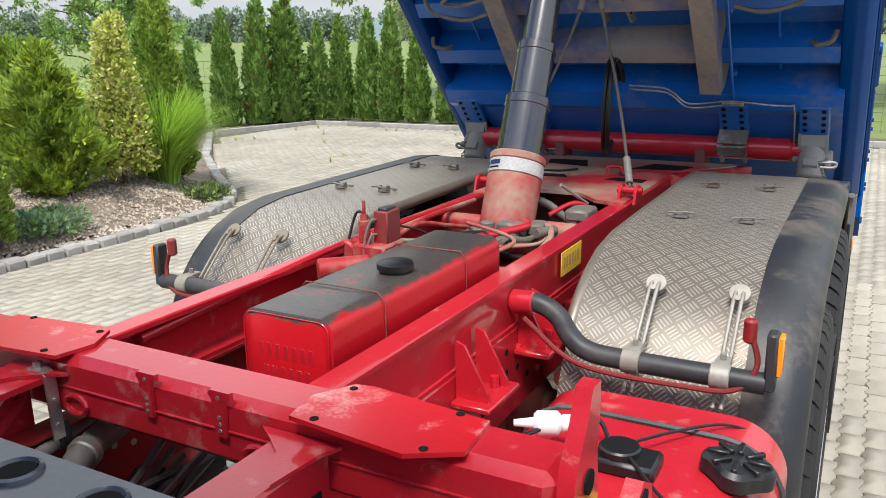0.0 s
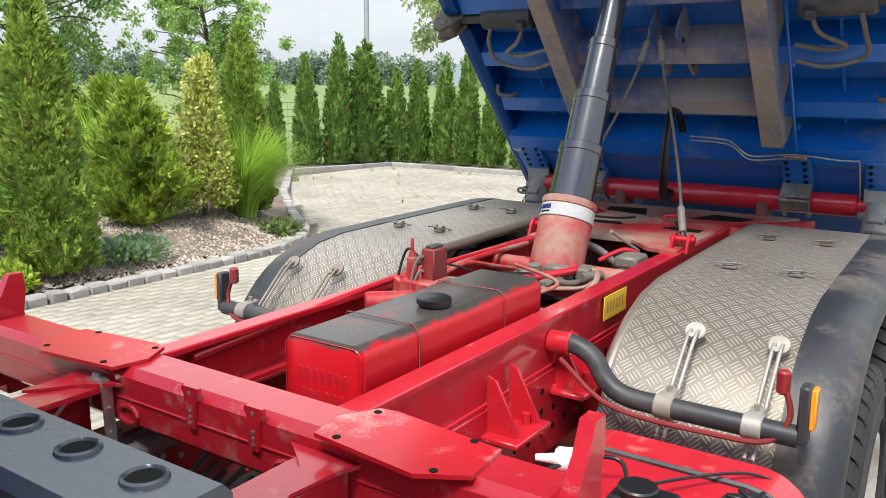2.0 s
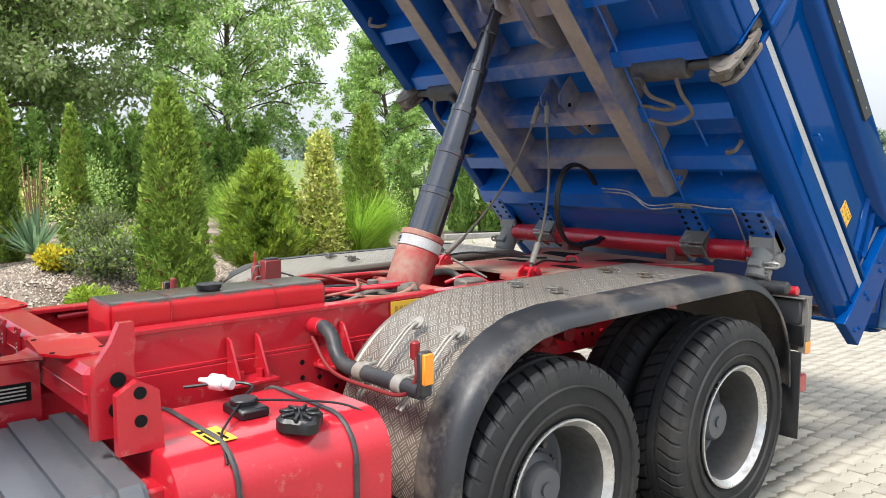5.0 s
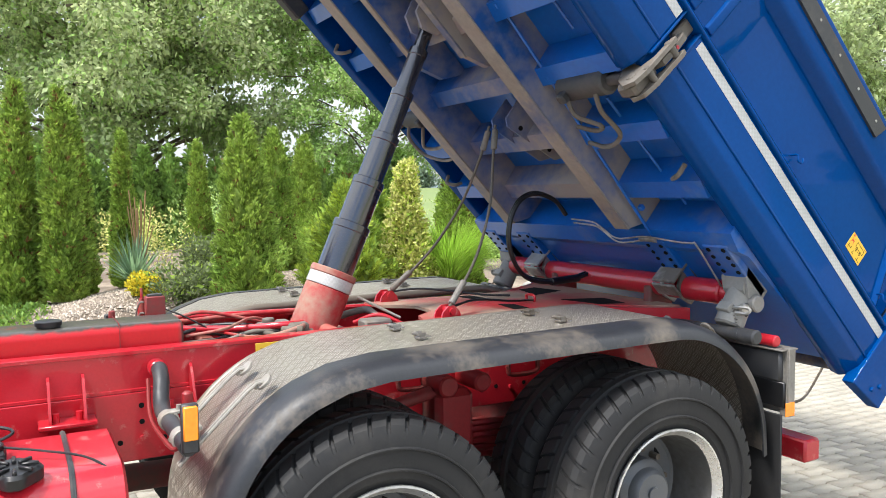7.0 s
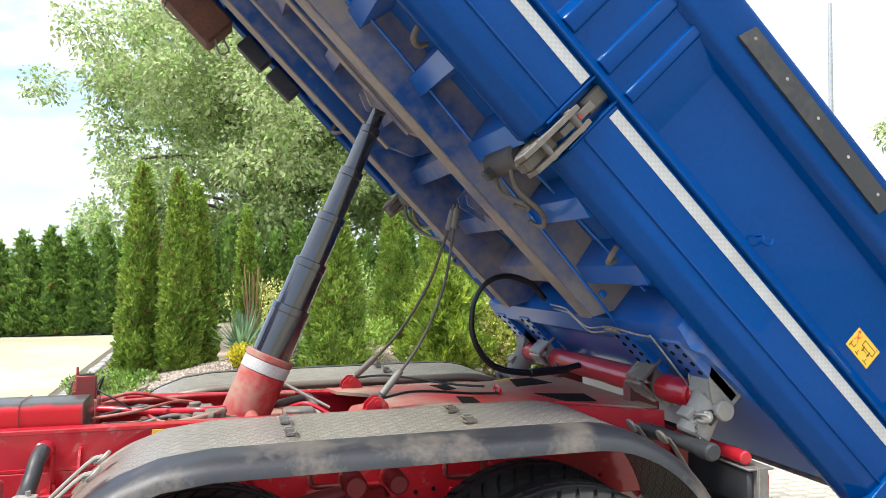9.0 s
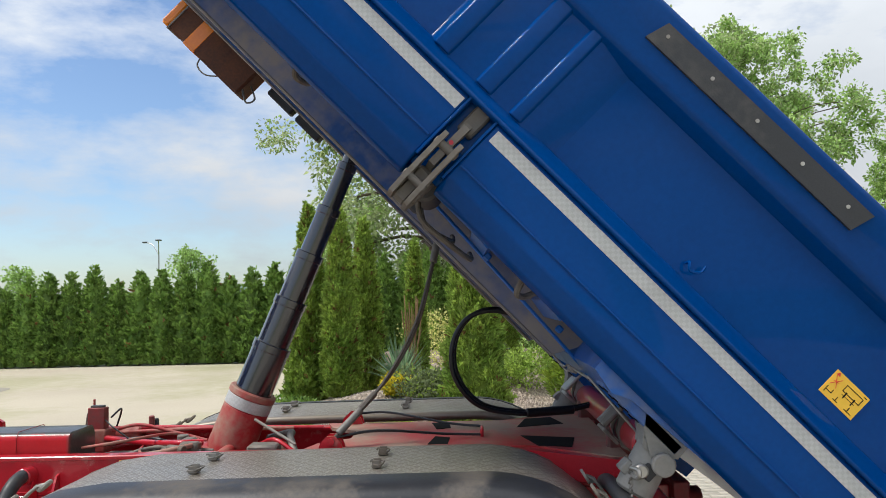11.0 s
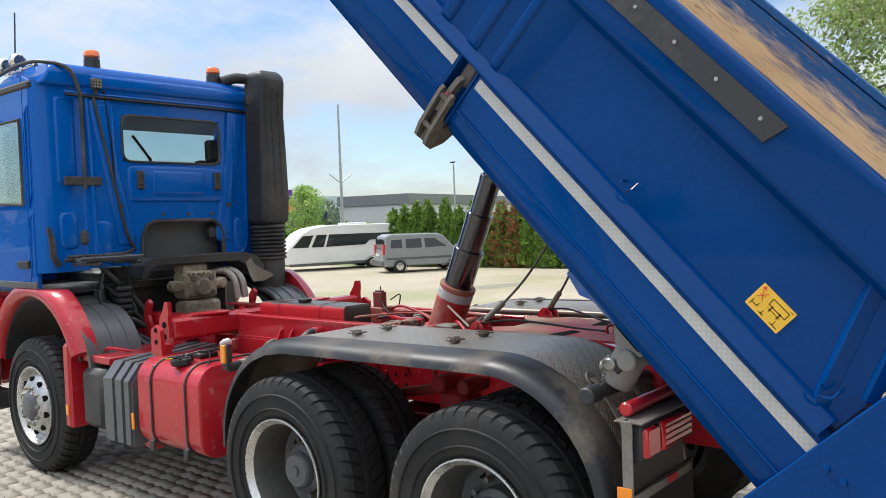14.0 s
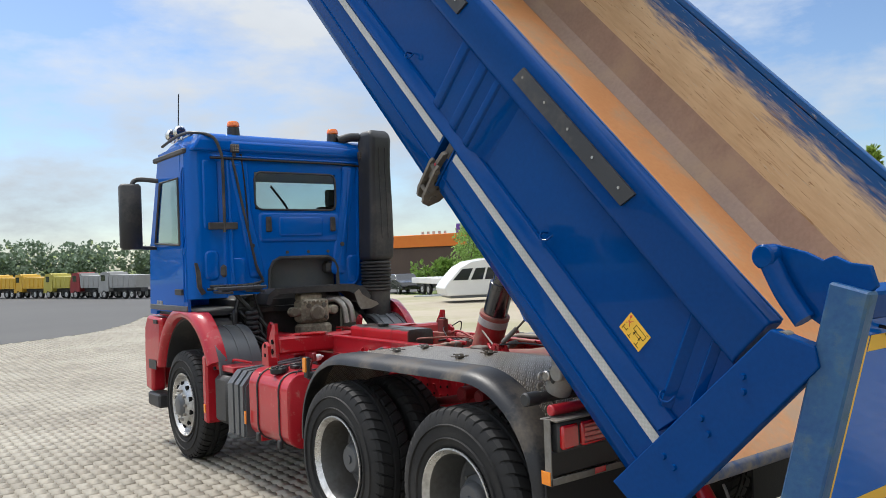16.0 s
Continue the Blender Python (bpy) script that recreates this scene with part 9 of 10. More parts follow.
# ---------------------------------------------------------------- trees behind the hedge
def tree(name, label, loc, h, crown_r, seed, leaf, lsize, nleaf, trunk_r=0.22, clear=0.25, airy=0.5, shape=1.0, mats2=None, nl=40, tufts=3, fine=1.0):
    g = random.Random(seed)
    ob = thing(name, label, "tree")
    ob.matrix_basis = Matrix.Translation((loc[0], loc[1], -0.03))
    bm = bmesh.new()
    top = Vector((g.uniform(-0.3, 0.3), g.uniform(-0.3, 0.3), h * 0.93))
    spine = smooth_path([(0, 0, 0), (g.uniform(-0.15, 0.15), g.uniform(-0.15, 0.15), h * 0.35), (g.uniform(-0.3, 0.3), g.uniform(-0.3, 0.3), h * 0.65), top], 6)
    rows = []
    for i, p in enumerate(spine):
        rows.append(ring(bm, p, Vector((1, 0, 0)), Vector((0, 1, 0)), trunk_r * (1 - 0.88 * i / (len(spine) - 1)), 8))
    for a, b in zip(rows, rows[1:]):
        skin(bm, a, b)
    blobs, limbs = [], []
    for i in range(nl):
        t = clear + (0.97 - clear) * (i + g.random()) / nl
        b0 = spine[min(int(t * (len(spine) - 1)), len(spine) - 1)]
        a = i * 2.4 + g.uniform(-0.5, 0.5)
        reach = crown_r * (math.sin(math.pi * min(1, (t - clear * 0.7) / (1 - clear * 0.7)) ** 0.75) ** 0.7 * shape + (1 - shape) * (1 - t)) * g.uniform(0.65, 1.05)
        reach = max(reach, 0.25)
        tip = b0 + Vector((math.cos(a) * reach, math.sin(a) * reach, reach * g.uniform(0.15, 0.6)))
        mid = b0.lerp(tip, 0.5) + Vector((0, 0, reach * 0.08))
        limbs.append(T(bmesh.new(), [b0, mid, b0.lerp(tip, 0.78)], trunk_r * 0.2 * (1.1 - t), 5, 3, False))
        for k in range(tufts):
            q = b0.lerp(tip, g.uniform(0.35, 1.05)) + Vector((g.uniform(-1, 1), g.uniform(-1, 1), g.uniform(-0.6, 0.8))) * reach * 0.28
            blobs.append((*q, max(crown_r * fine * g.uniform(0.12, 0.24) * (0.35 + 0.65 * min(1, reach / crown_r)), 0.2)))
    part("trunk", bm, BARK, ob)
    for lb in limbs:
        part("limb", lb, BARK, ob)
    p, d = clump_points(blobs, nleaf, seed + 5, airy)
    d[:, 2] -= 0.5
    c = new("crown", leaf_mesh("tree_crown", p, d, lsize, [leaf] + ([mats2] if mats2 else []), 0.55, 0.15, pick=0.2, jitter=0.9))
    c.parent = ob
    return ob


tree("birch", "tall cone-shaped birch with fine light green leaves", (-19.6, 15.0), 8.6, 3.1, 31, L_BIRCH, 0.10, 52000, 0.11, 0.08, 0.1, 0.10, None, 120, 4, 0.48)
tree("ash_tree", "tall airy broadleaf tree behind the hedge", (-24.5, 11.2), 12.5, 5.2, 32, L_BIRCH, 0.15, 50000, 0.17, 0.14, 0.1, 0.75, L_OAK, 70, 5, 0.6)
tree("oak", "large round-crowned oak behind the hedge", (-29.2, 3.2), 13.4, 8.3, 33, L_OAK, 0.195, 150000, 0.40, 0.16, 0.3, 1.0, L_BIRCH, 90, 5, 0.72)
tree("oak", "large oak beyond the end of the yard", (-13.0, 24.5), 9.3, 4.2, 35, L_OAK, 0.19, 36000, 0.28, 0.22, 0.3, 1.0, None, 60, 4, 0.8)
tree("oak", "large oak beyond the end of the yard", (2.0, 26.0), 12.5, 5.6, 36, L_OAK, 0.21, 46000, 0.3, 0.18, 0.3, 1.0, None, 70, 4, 0.8)
for i, (x, y, h) in enumerate(((-27, -33, 4.5), (-33, -40, 5.0), (-42, -24, 4.5), (-40, -6, 5.5), (-33, -11, 4.8))):
    tree("young_tree", "small roadside tree showing over the hedge", (x, y), h, 1.3, 50 + i, L_BIRCH, 0.16, 3000, 0.06, 0.3, 0.3)

# far woods: one ragged belt of clumps on every side
pts, dr = [], []
def belt(x0, y0, x1, y1, h, n, seed, lift=0.0):
    g = random.Random(seed)
    bl = []
    for i in range(n):
        t = g.random()
        hh = h * g.uniform(0.55, 1.0)
        cx, cy = x0 + (x1 - x0) * t + g.uniform(-4, 4), y0 + (y1 - y0) * t + g.uniform(-4, 4)
        for k in range(3):
            bl.append((cx + g.uniform(-2, 2), cy + g.uniform(-2, 2), hh * (0.25 + 0.25 * k), hh * g.uniform(0.22, 0.34)))
    p, d = clump_points(bl, n * (430 if lift else 300), seed, 0.6)
    p[:, 2] += lift
    pts.append(p); dr.append(d)
belt(-210, 60, -60, 190, 7.4, 150, 1, 3.4)
belt(-60, 190, 120, 170, 7.6, 170, 2, 3.4)
belt(-40, -150, 70, -130, 7.3, 110, 3)
belt(-120, -110, -40, -150, 6.6, 70, 4)
belt(70, -130, 150, -60, 7.3, 60, 5)
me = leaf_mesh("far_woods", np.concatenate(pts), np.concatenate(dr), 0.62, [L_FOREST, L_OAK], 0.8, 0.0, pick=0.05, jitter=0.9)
tagged(new("far_woods", me), "haze-paled green line of distant woods on the horizon", "woods", "", "stuff")
# meadow rising gently towards those woods
bm = bmesh.new()
rise = [[bm.verts.new((*p, -0.04)) for p in ((-60, 8), (-32, 22), (-16, 25), (15, 25), (60, 25))], [bm.verts.new((*p, 3.4)) for p in ((-215, 55), (-140, 125), (-60, 192), (60, 182), (130, 172))]]
for i in range(4):
    bm.faces.new([rise[0][i], rise[0][i + 1], rise[1][i + 1], rise[1][i]])
bmesh.ops.recalc_face_normals(bm, faces=bm.faces[:])
tagged(mesh_ob("rising_meadow", bm, GRASS_FIELD), "green meadow rising gently towards the woods", "ground", "", "structure")
# low hill behind the woods, distance haze painted in as a blue-grey tint
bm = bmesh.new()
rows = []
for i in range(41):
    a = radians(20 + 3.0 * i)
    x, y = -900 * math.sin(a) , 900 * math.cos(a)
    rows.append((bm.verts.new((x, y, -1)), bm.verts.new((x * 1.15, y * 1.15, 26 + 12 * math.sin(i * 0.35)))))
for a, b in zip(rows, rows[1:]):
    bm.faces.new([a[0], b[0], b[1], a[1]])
tagged(mesh_ob("hill", bm, surface("haze_tinted_wooded_hill", (0.12, 0.17, 0.17), (0.15, 0.20, 0.20), 1.0, big=0.01, fine=0.08, bump=0.0)), "haze-tinted wooded hill on the horizon", "hill", "", "structure")

# ---------------------------------------------------------------- fences
FENCE = surface("grey_fence_coating", (0.12, 0.13, 0.13), (0.16, 0.17, 0.17), 0.5, metal=0.3)
def fence(name, a, b, h=1.6, step=0.05):
    ob = thing(name, "grey welded mesh fence on thin posts", "fence")
    va, vb = Vector((*a, 0)), Vector((*b, 0)); d = vb - va
    n = int(d.length / 2.5) + 1
    for k in range(n + 1):
        p = va + d * (k / n)
        part("post", C(bmesh.new(), (p.x, p.y, -0.03), (p.x, p.y, h + 0.25), 0.03, seg=6), FENCE, ob)
    bm = bmesh.new()
    m = int(d.length / 0.2)
    for k in range(m):
        p = va + d * (k / m)
        C(bm, (p.x, p.y, 0), (p.x, p.y, h), 0.004, seg=3, cap=False)
    for k in range(9):
        C(bm, (va.x, va.y, 0.05 + k * (h - 0.05) / 8), (vb.x, vb.y, 0.05 + k * (h - 0.05) / 8), 0.005, seg=3, cap=False)
    part("wire_mesh", bm, FENCE, ob)
fence("fence", (-16.2, 11.4), (-13.4, 16.4))
fence("fence", (-13.4, 16.4), (6.0, 17.0))

# ---------------------------------------------------------------- lamps and mast
GALV = surface("galvanised_steel", (0.38, 0.40, 0.41), (0.48, 0.50, 0.51), 0.5, metal=0.5)
def lamp_post(x, y, h, r, arms, label, name="street_lamp"):
    ob = thing(name, label, "lamp post")
    ob.matrix_basis = Matrix.Translation((x, y, 0))
    part("pole", C(bmesh.new(), (0, 0, -0.05), (0, 0, h), r, r * 0.55, 12), GALV, ob)
    for dx, dy, rise in arms:
        bm = T(bmesh.new(), [(0, 0, h - 0.15), (dx * 0.5, dy * 0.5, h + rise * 0.7), (dx, dy, h + rise)], r * 0.4, 6, 3)
        part("arm", bm, GALV, ob)
        part("lamp_head", B(bmesh.new(), (dx * 1.15, dy * 1.15, h + rise + 0.02), (0.3, 0.3, 0.09), 0.03), PLASTIC_GREY, ob)
    return ob
lamp_post(-40.4, -32.4, 5.6, 0.09, [(0.7, 0.5, 0.25)], "single-armed grey street lamp beyond the hedge")
lamp_post(-44.0, -16.9, 5.0, 0.08, [(0.8, 0.3, 0.6), (-0.5, -0.9, 0.6)], "two-armed grey street lamp beyond the hedge")
m = lamp_post(-27.7, -30.5, 8.7, 0.10, [], "tall grey mast beyond the parked caravan", "mast")
part("cross_arm", T(bmesh.new(), [(-0.6, 0.3, 4.7), (0, 0, 4.2), (0.6, -0.3, 4.7)], 0.03, 6, 1), GALV, m)
lamp_post(-13.8, 15.9, 9.0, 0.09, [], "tall slim grey lamp pole at the end of the yard")
lamp_post(2.5, -52.0, 6.0, 0.10, [(0.4, 0.0, 0.05)], "grey street lamp at the asphalt lot")

# ---------------------------------------------------------------- parked van and caravan
SILVER = surface("grey_car_paint", (0.24, 0.255, 0.265), (0.28, 0.295, 0.305), 0.3, metal=0.2, bump=0.0, coat=0.5)
def car_wheel(parent, x, y, z, r, w=0.2, ax=(0, 1, 0)):
    wh = new("wheel"); wh.parent = parent
    bm = bmesh.new()
    revolve(bm, Vector((x, y, z)) - Vector(ax) * w / 2, ax, [(0, r * 0.6), (0, r * 0.93), (0.03, r), (w - 0.03, r), (w, r * 0.93), (w, r * 0.6)], 24)
    part("tyre", bm, RUBBER, wh)
    bm = bmesh.new()
    revolve(bm, Vector((x, y, z)) - Vector(ax) * (w / 2 - 0.005), ax, [(0, 0), (0, r * 0.62), (w - 0.01, r * 0.62), (w - 0.01, 0)], 20)
    part("rim", bm, RIM, wh)
def vehicle(name, label, loc, rz, prof, width, mat, windows, wheels, r, shoulder=0.12):
    """Side outline drawn out across the width with the cabin pulled in towards the roof."""
    ob = thing(name, label, "vehicle")
    ob.matrix_basis = Matrix.Translation(loc) @ pose(0, 0, 0, 0, 0, rz)
    bm = bmesh.new()
    E(bm, prof, "y", -width / 2, width / 2)
    zmax = max(p[1] for p in prof); belt_z = zmax * 0.55
    for v in bm.verts:
        if v.co.z > belt_z:
            v.co.y *= 1 - shoulder * (v.co.z - belt_z) / (zmax - belt_z)
    body = part("body", bm, mat, ob, "", 20)
    mod = body.modifiers.new("soft", "BEVEL"); mod.width, mod.segments, mod.limit_method, mod.angle_limit = 0.06, 3, "ANGLE", radians(25)
    for pts in windows:
        for s in (1, -1):
            bm = bmesh.new()
            def yy(z):
                return width / 2 * (1 - shoulder * max(0, z - belt_z) / (zmax - belt_z)) + 0.006
            vs_ = [bm.verts.new((a, s * yy(b), b)) for a, b in pts]
            bm.faces.new(vs_ if s > 0 else vs_[::-1])
            ex = bmesh.ops.extrude_face_region(bm, geom=bm.faces[:])
            bmesh.ops.translate(bm, vec=(0, -s * 0.03, 0), verts=[e for e in ex["geom"] if isinstance(e, bmesh.types.BMVert)])
            bmesh.ops.recalc_face_normals(bm, faces=bm.faces[:])
            part("window", bm, DARKGLASS, ob)
    for x in wheels:
        for s in (1, -1):
            car_wheel(ob, x, s * (width / 2 - 0.10), r, r)
            bm = bmesh.new()
            revolve(bm, (x, s * (width / 2 + 0.004), r), (0, s, 0), [(-0.02, r * 1.16), (0.004, r * 1.16), (0.006, r * 1.10), (-0.02, r * 1.08)], 24)
            part("arch", bm, PLASTIC, ob)
    return ob
# small grey van: 4.3 m long; local x is its length, nose at +x
vdir = math.degrees(math.atan2(1.02, -1.71))
van_n = Vector((-1.02, -1.71, 0)).normalized()
van = vehicle("van", "grey compact van parked on the sandy yard", Vector((-18.3, -15.95, 0)) + van_n * 0.6, vdir, [(-2.12, 0.30), (-2.16, 0.75), (-2.08, 1.1), (-1.98, 1.72), (-1.7, 1.82), (0.55, 1.80), (0.85, 1.70), (1.35, 1.16), (1.9, 1.02), (2.08, 0.85), (2.14, 0.32)], 1.78, SILVER,
              [[(-1.78, 1.16), (-1.72, 1.54), (-1.22, 1.56), (-1.20, 1.16)], [(-1.02, 1.14), (-1.02, 1.57), (-0.27, 1.58), (-0.24, 1.14)], [(-0.08, 1.14), (-0.10, 1.58), (0.42, 1.56), (0.98, 1.17)]], (-1.35, 1.35), 0.31)
van.scale = (0.78,) * 3
part("tail_lamp", box(-2.15, -2.02, 0.62, 0.88, 0.85, 1.35, 0.03), REDLENS, van)
part("tail_lamp", box(-2.15, -2.02, -0.88, -0.62, 0.85, 1.35, 0.03), REDLENS, van)
part("bumper", box(-2.20, -2.05, -0.85, 0.85, 0.32, 0.62, 0.04), PLASTIC_GREY, van)
part("bumper", box(2.02, 2.20, -0.85, 0.85, 0.30, 0.62, 0.05), PLASTIC_GREY, van)
part("side_strip", box(-2.0, 2.0, 0.885, 0.90, 0.62, 0.72, 0.004), PLASTIC_GREY, van)
part("side_strip", box(-2.0, 2.0, -0.90, -0.885, 0.62, 0.72, 0.004), PLASTIC_GREY, van)
part("rear_glass", box(-2.10, -2.05, -0.65, 0.65, 1.15, 1.6, 0.02), DARKGLASS, van)
part("plate_holder", box(-2.19, -2.16, -0.26, 0.26, 0.80, 0.91, 0.004), WHITE, van, "white plate with plain bars")
# caravan
cc = Vector((-19.5, -20.4, 0)) + van_n * 0.8
car = vehicle("caravan", "white caravan with a dark window band, parked behind the van", cc, vdir + 6, [(-3.2, 0.42), (-3.3, 0.90), (-3.12, 1.30), (-2.62, 2.12), (-2.2, 2.46), (-1.5, 2.62), (2.7, 2.6), (2.98, 2.45), (3.1, 2.1), (3.12, 0.45)], 2.3, WHITE,
              [[(-2.95, 1.36), (-2.55, 2.02), (-2.12, 2.06), (-2.34, 1.36)], [(-2.22, 1.36), (-2.0, 2.06), (-1.6, 2.07), (-1.75, 1.36)], [(-1.66, 1.36), (-1.52, 2.07), (1.7, 2.05), (1.3, 1.72), (0.1, 1.66), (-0.1, 1.40)], [(2.45, 2.0), (2.45, 2.28), (2.80, 2.26), (2.80, 2.0)]], (0.25,), 0.33, 0.03)
car.scale = (1.08, 0.8, 0.70)
part("draw_bar", T(bmesh.new(), [(-3.1, 0.4, 0.45), (-4.3, 0.0, 0.45), (-3.1, -0.4, 0.45)], 0.05, 8, 1), GALV, car)
part("skirt", box(-3.05, 3.05, -1.12, 1.12, 0.28, 0.5, 0.03), PLASTIC_GREY, car)
part("roof_hatch", box(-0.8, 0.2, -0.4, 0.4, 2.58, 2.72, 0.04), WHITE, car)

# ---------------------------------------------------------------- buildings
WALLW = surface("white_facade", (0.62, 0.62, 0.61), (0.70, 0.70, 0.69), 0.8, big=0.2, fine=8, bump=0.05)
WALLG = surface("grey_cladding", (0.20, 0.21, 0.22), (0.25, 0.26, 0.27), 0.6, big=0.2, fine=8, bump=0.05)
WALLB = surface("brown_slat_wall", (0.09, 0.06, 0.045), (0.13, 0.09, 0.065), 0.8, big=0.4, fine=12, bump=0.1)
ORANGE = surface("orange_sheet_roof", (0.85, 0.20, 0.02), (0.90, 0.26, 0.03), 0.5, bump=0.02)
PURPLE = surface("purple_cloth", (0.12, 0.06, 0.35), (0.16, 0.09, 0.42), 0.8)
def building(name, label, loc, rz, lx, ly, h, wall, roof_m, roof_h, rows, wins, face="y"):
    ob = thing(name, label, "building")
    ob.matrix_basis = Matrix.Translation(loc) @ pose(0, 0, 0, 0, 0, rz)
    part("wall", box(-lx / 2, lx / 2, -ly / 2, ly / 2, -0.1, h, 0.02), wall, ob)
    part("roof", box(-lx / 2 - 0.15, lx / 2 + 0.15, -ly / 2 - 0.15, ly / 2 + 0.15, h, h + roof_h, 0.03), roof_m, ob)
    for z, hh in rows:
        for k in range(wins):
            x = -lx / 2 + lx * (k + 0.5) / wins
            w = new("window"); w.parent = ob
            part("pane", box(x - 0.7, x + 0.7, ly / 2 - 0.03, ly / 2 + 0.03, z, z + hh, 0.01), DARKGLASS, w)
            part("sill", box(x - 0.8, x + 0.8, ly / 2, ly / 2 + 0.12, z - 0.1, z - 0.02, 0.01), GALV, w)
    return ob
hall_dir = math.degrees(math.atan2(-4.5, -18.0))
hx, hy = Vector((-18.0, -4.5)).normalized(), Vector((4.5, -18.0)).normalized()
hc_ = Vector((-42.4, -38.7)) + hx * 20 + Vector((0.24, -0.97)) * 3.2
building("warehouse", "long white industrial hall with grey roof edge behind the hedge", (hc_.x, hc_.y, 0), hall_dir + 180, 40, 6.4, 3.2, WALLW, WALLG, 0.85, ((1.6, 0.9),), 14)
ob = building("showroom", "low brown building with a bright orange roof edge", (-39.6, -54.0, 0), 112, 8.5, 5.0, 2.95, WALLB, ORANGE, 1.1, (), 0)
for i in range(5):
    part("flue", C(bmesh.new(), (-1 + 0.6 * i, 0, 3.6), (-1 + 0.6 * i, 0, 4.4), 0.13, seg=10), GALV, ob)
for i, x in enumerate((-40.8, -40.2)):
    fl = thing("flag", "purple hanging banner flag on a white pole", "flag", "banner flags")
    fl.matrix_basis = Matrix.Translation((x, -49.4 - 0.6 * i, 0))
    part("pole", C(bmesh.new(), (0, 0, 0), (0, 0, 5.0), 0.05, seg=8), WHITE, fl)
    bm = bmesh.new()
    g0 = [[bm.verts.new((0.06 + 0.28 * a, 0.04 * math.sin(3 * a + b), 4.9 - 0.55 * b)) for a in range(4)] for b in range(6)]
    for b in range(5):
        for a in range(3):
            bm.faces.new([g0[b][a], g0[b][a + 1], g0[b + 1][a + 1], g0[b + 1][a]])
    part("cloth", bm, PURPLE, fl)
sg = thing("sign_board", "blue sign board with a pale bar", "sign")
sg.matrix_basis = Matrix.Translation((-39.5, -46.3, 0)) @ pose(0, 0, 0, 0, 0, -40)
part("board", box(-0.9, 0.9, -0.06, 0.06, 2.4, 2.95, 0.02), INKNAVY, sg)
part("bar", box(-0.6, 0.6, 0.061, 0.065, 2.6, 2.72, 0.001), WHITE, sg)
part("post", C(bmesh.new(), (0, 0, 0), (0, 0, 2.4), 0.06, seg=8), GALV, sg)
# clipped shrubs by the showroom
for i in range(7):
    p, d = clump_points([(random.uniform(-1, 1), random.uniform(-0.6, 0.6), random.uniform(0.4, 1.4), 0.6) for _ in range(8)], 700, 80 + i)
    plant("far_shrub", "round green shrub at the edge of the lot", "shrub", (-27.4 - 1.0 * i, -37.2 + 0.5 * i), leaf_mesh("shrub_crown", p, d, 0.3, [L_HEDGE], 0.7), 0.3, 0.05)
# dark car and white flatbed near the showroom
dk = vehicle("black_car", "black estate car parked on the lot", (-21.9, -33.0, 0), 75, [(-2.2, 0.3), (-2.25, 0.8), (-1.9, 1.1), (-1.4, 1.42), (0.3, 1.45), (1.0, 1.02), (2.0, 0.85), (2.2, 0.6), (2.2, 0.3)], 1.8, surface("black_car_paint", (0.01, 0.01, 0.011), (0.014, 0.014, 0.015), 0.2, coat=0.6, bump=0.0), [[(-1.6, 1.0), (-1.3, 1.35), (0.2, 1.38), (0.75, 1.02)]], (-1.35, 1.4), 0.32)
fb = thing("flatbed_trailer", "white-sided flatbed trailer parked on the lot", "trailer")
fb.matrix_basis = Matrix.Translation((-21.6, -29.2, 0)) @ pose(0, 0, 0, 0, 0, 78)
part("bed", box(-2.4, 2.4, -1.0, 1.0, 0.75, 1.15, 0.03), WHITE, fb)
fb.scale = (0.78,) * 3
dk.scale = (0.75,) * 3
part("underframe", box(-2.2, 2.2, -0.7, 0.7, 0.5, 0.74, 0.03), PLASTIC_GREY, fb)
for x in (-0.6, 0.4):
    for s in (1, -1):
        car_wheel(fb, x, 0.9 * s, 0.36, 0.36)
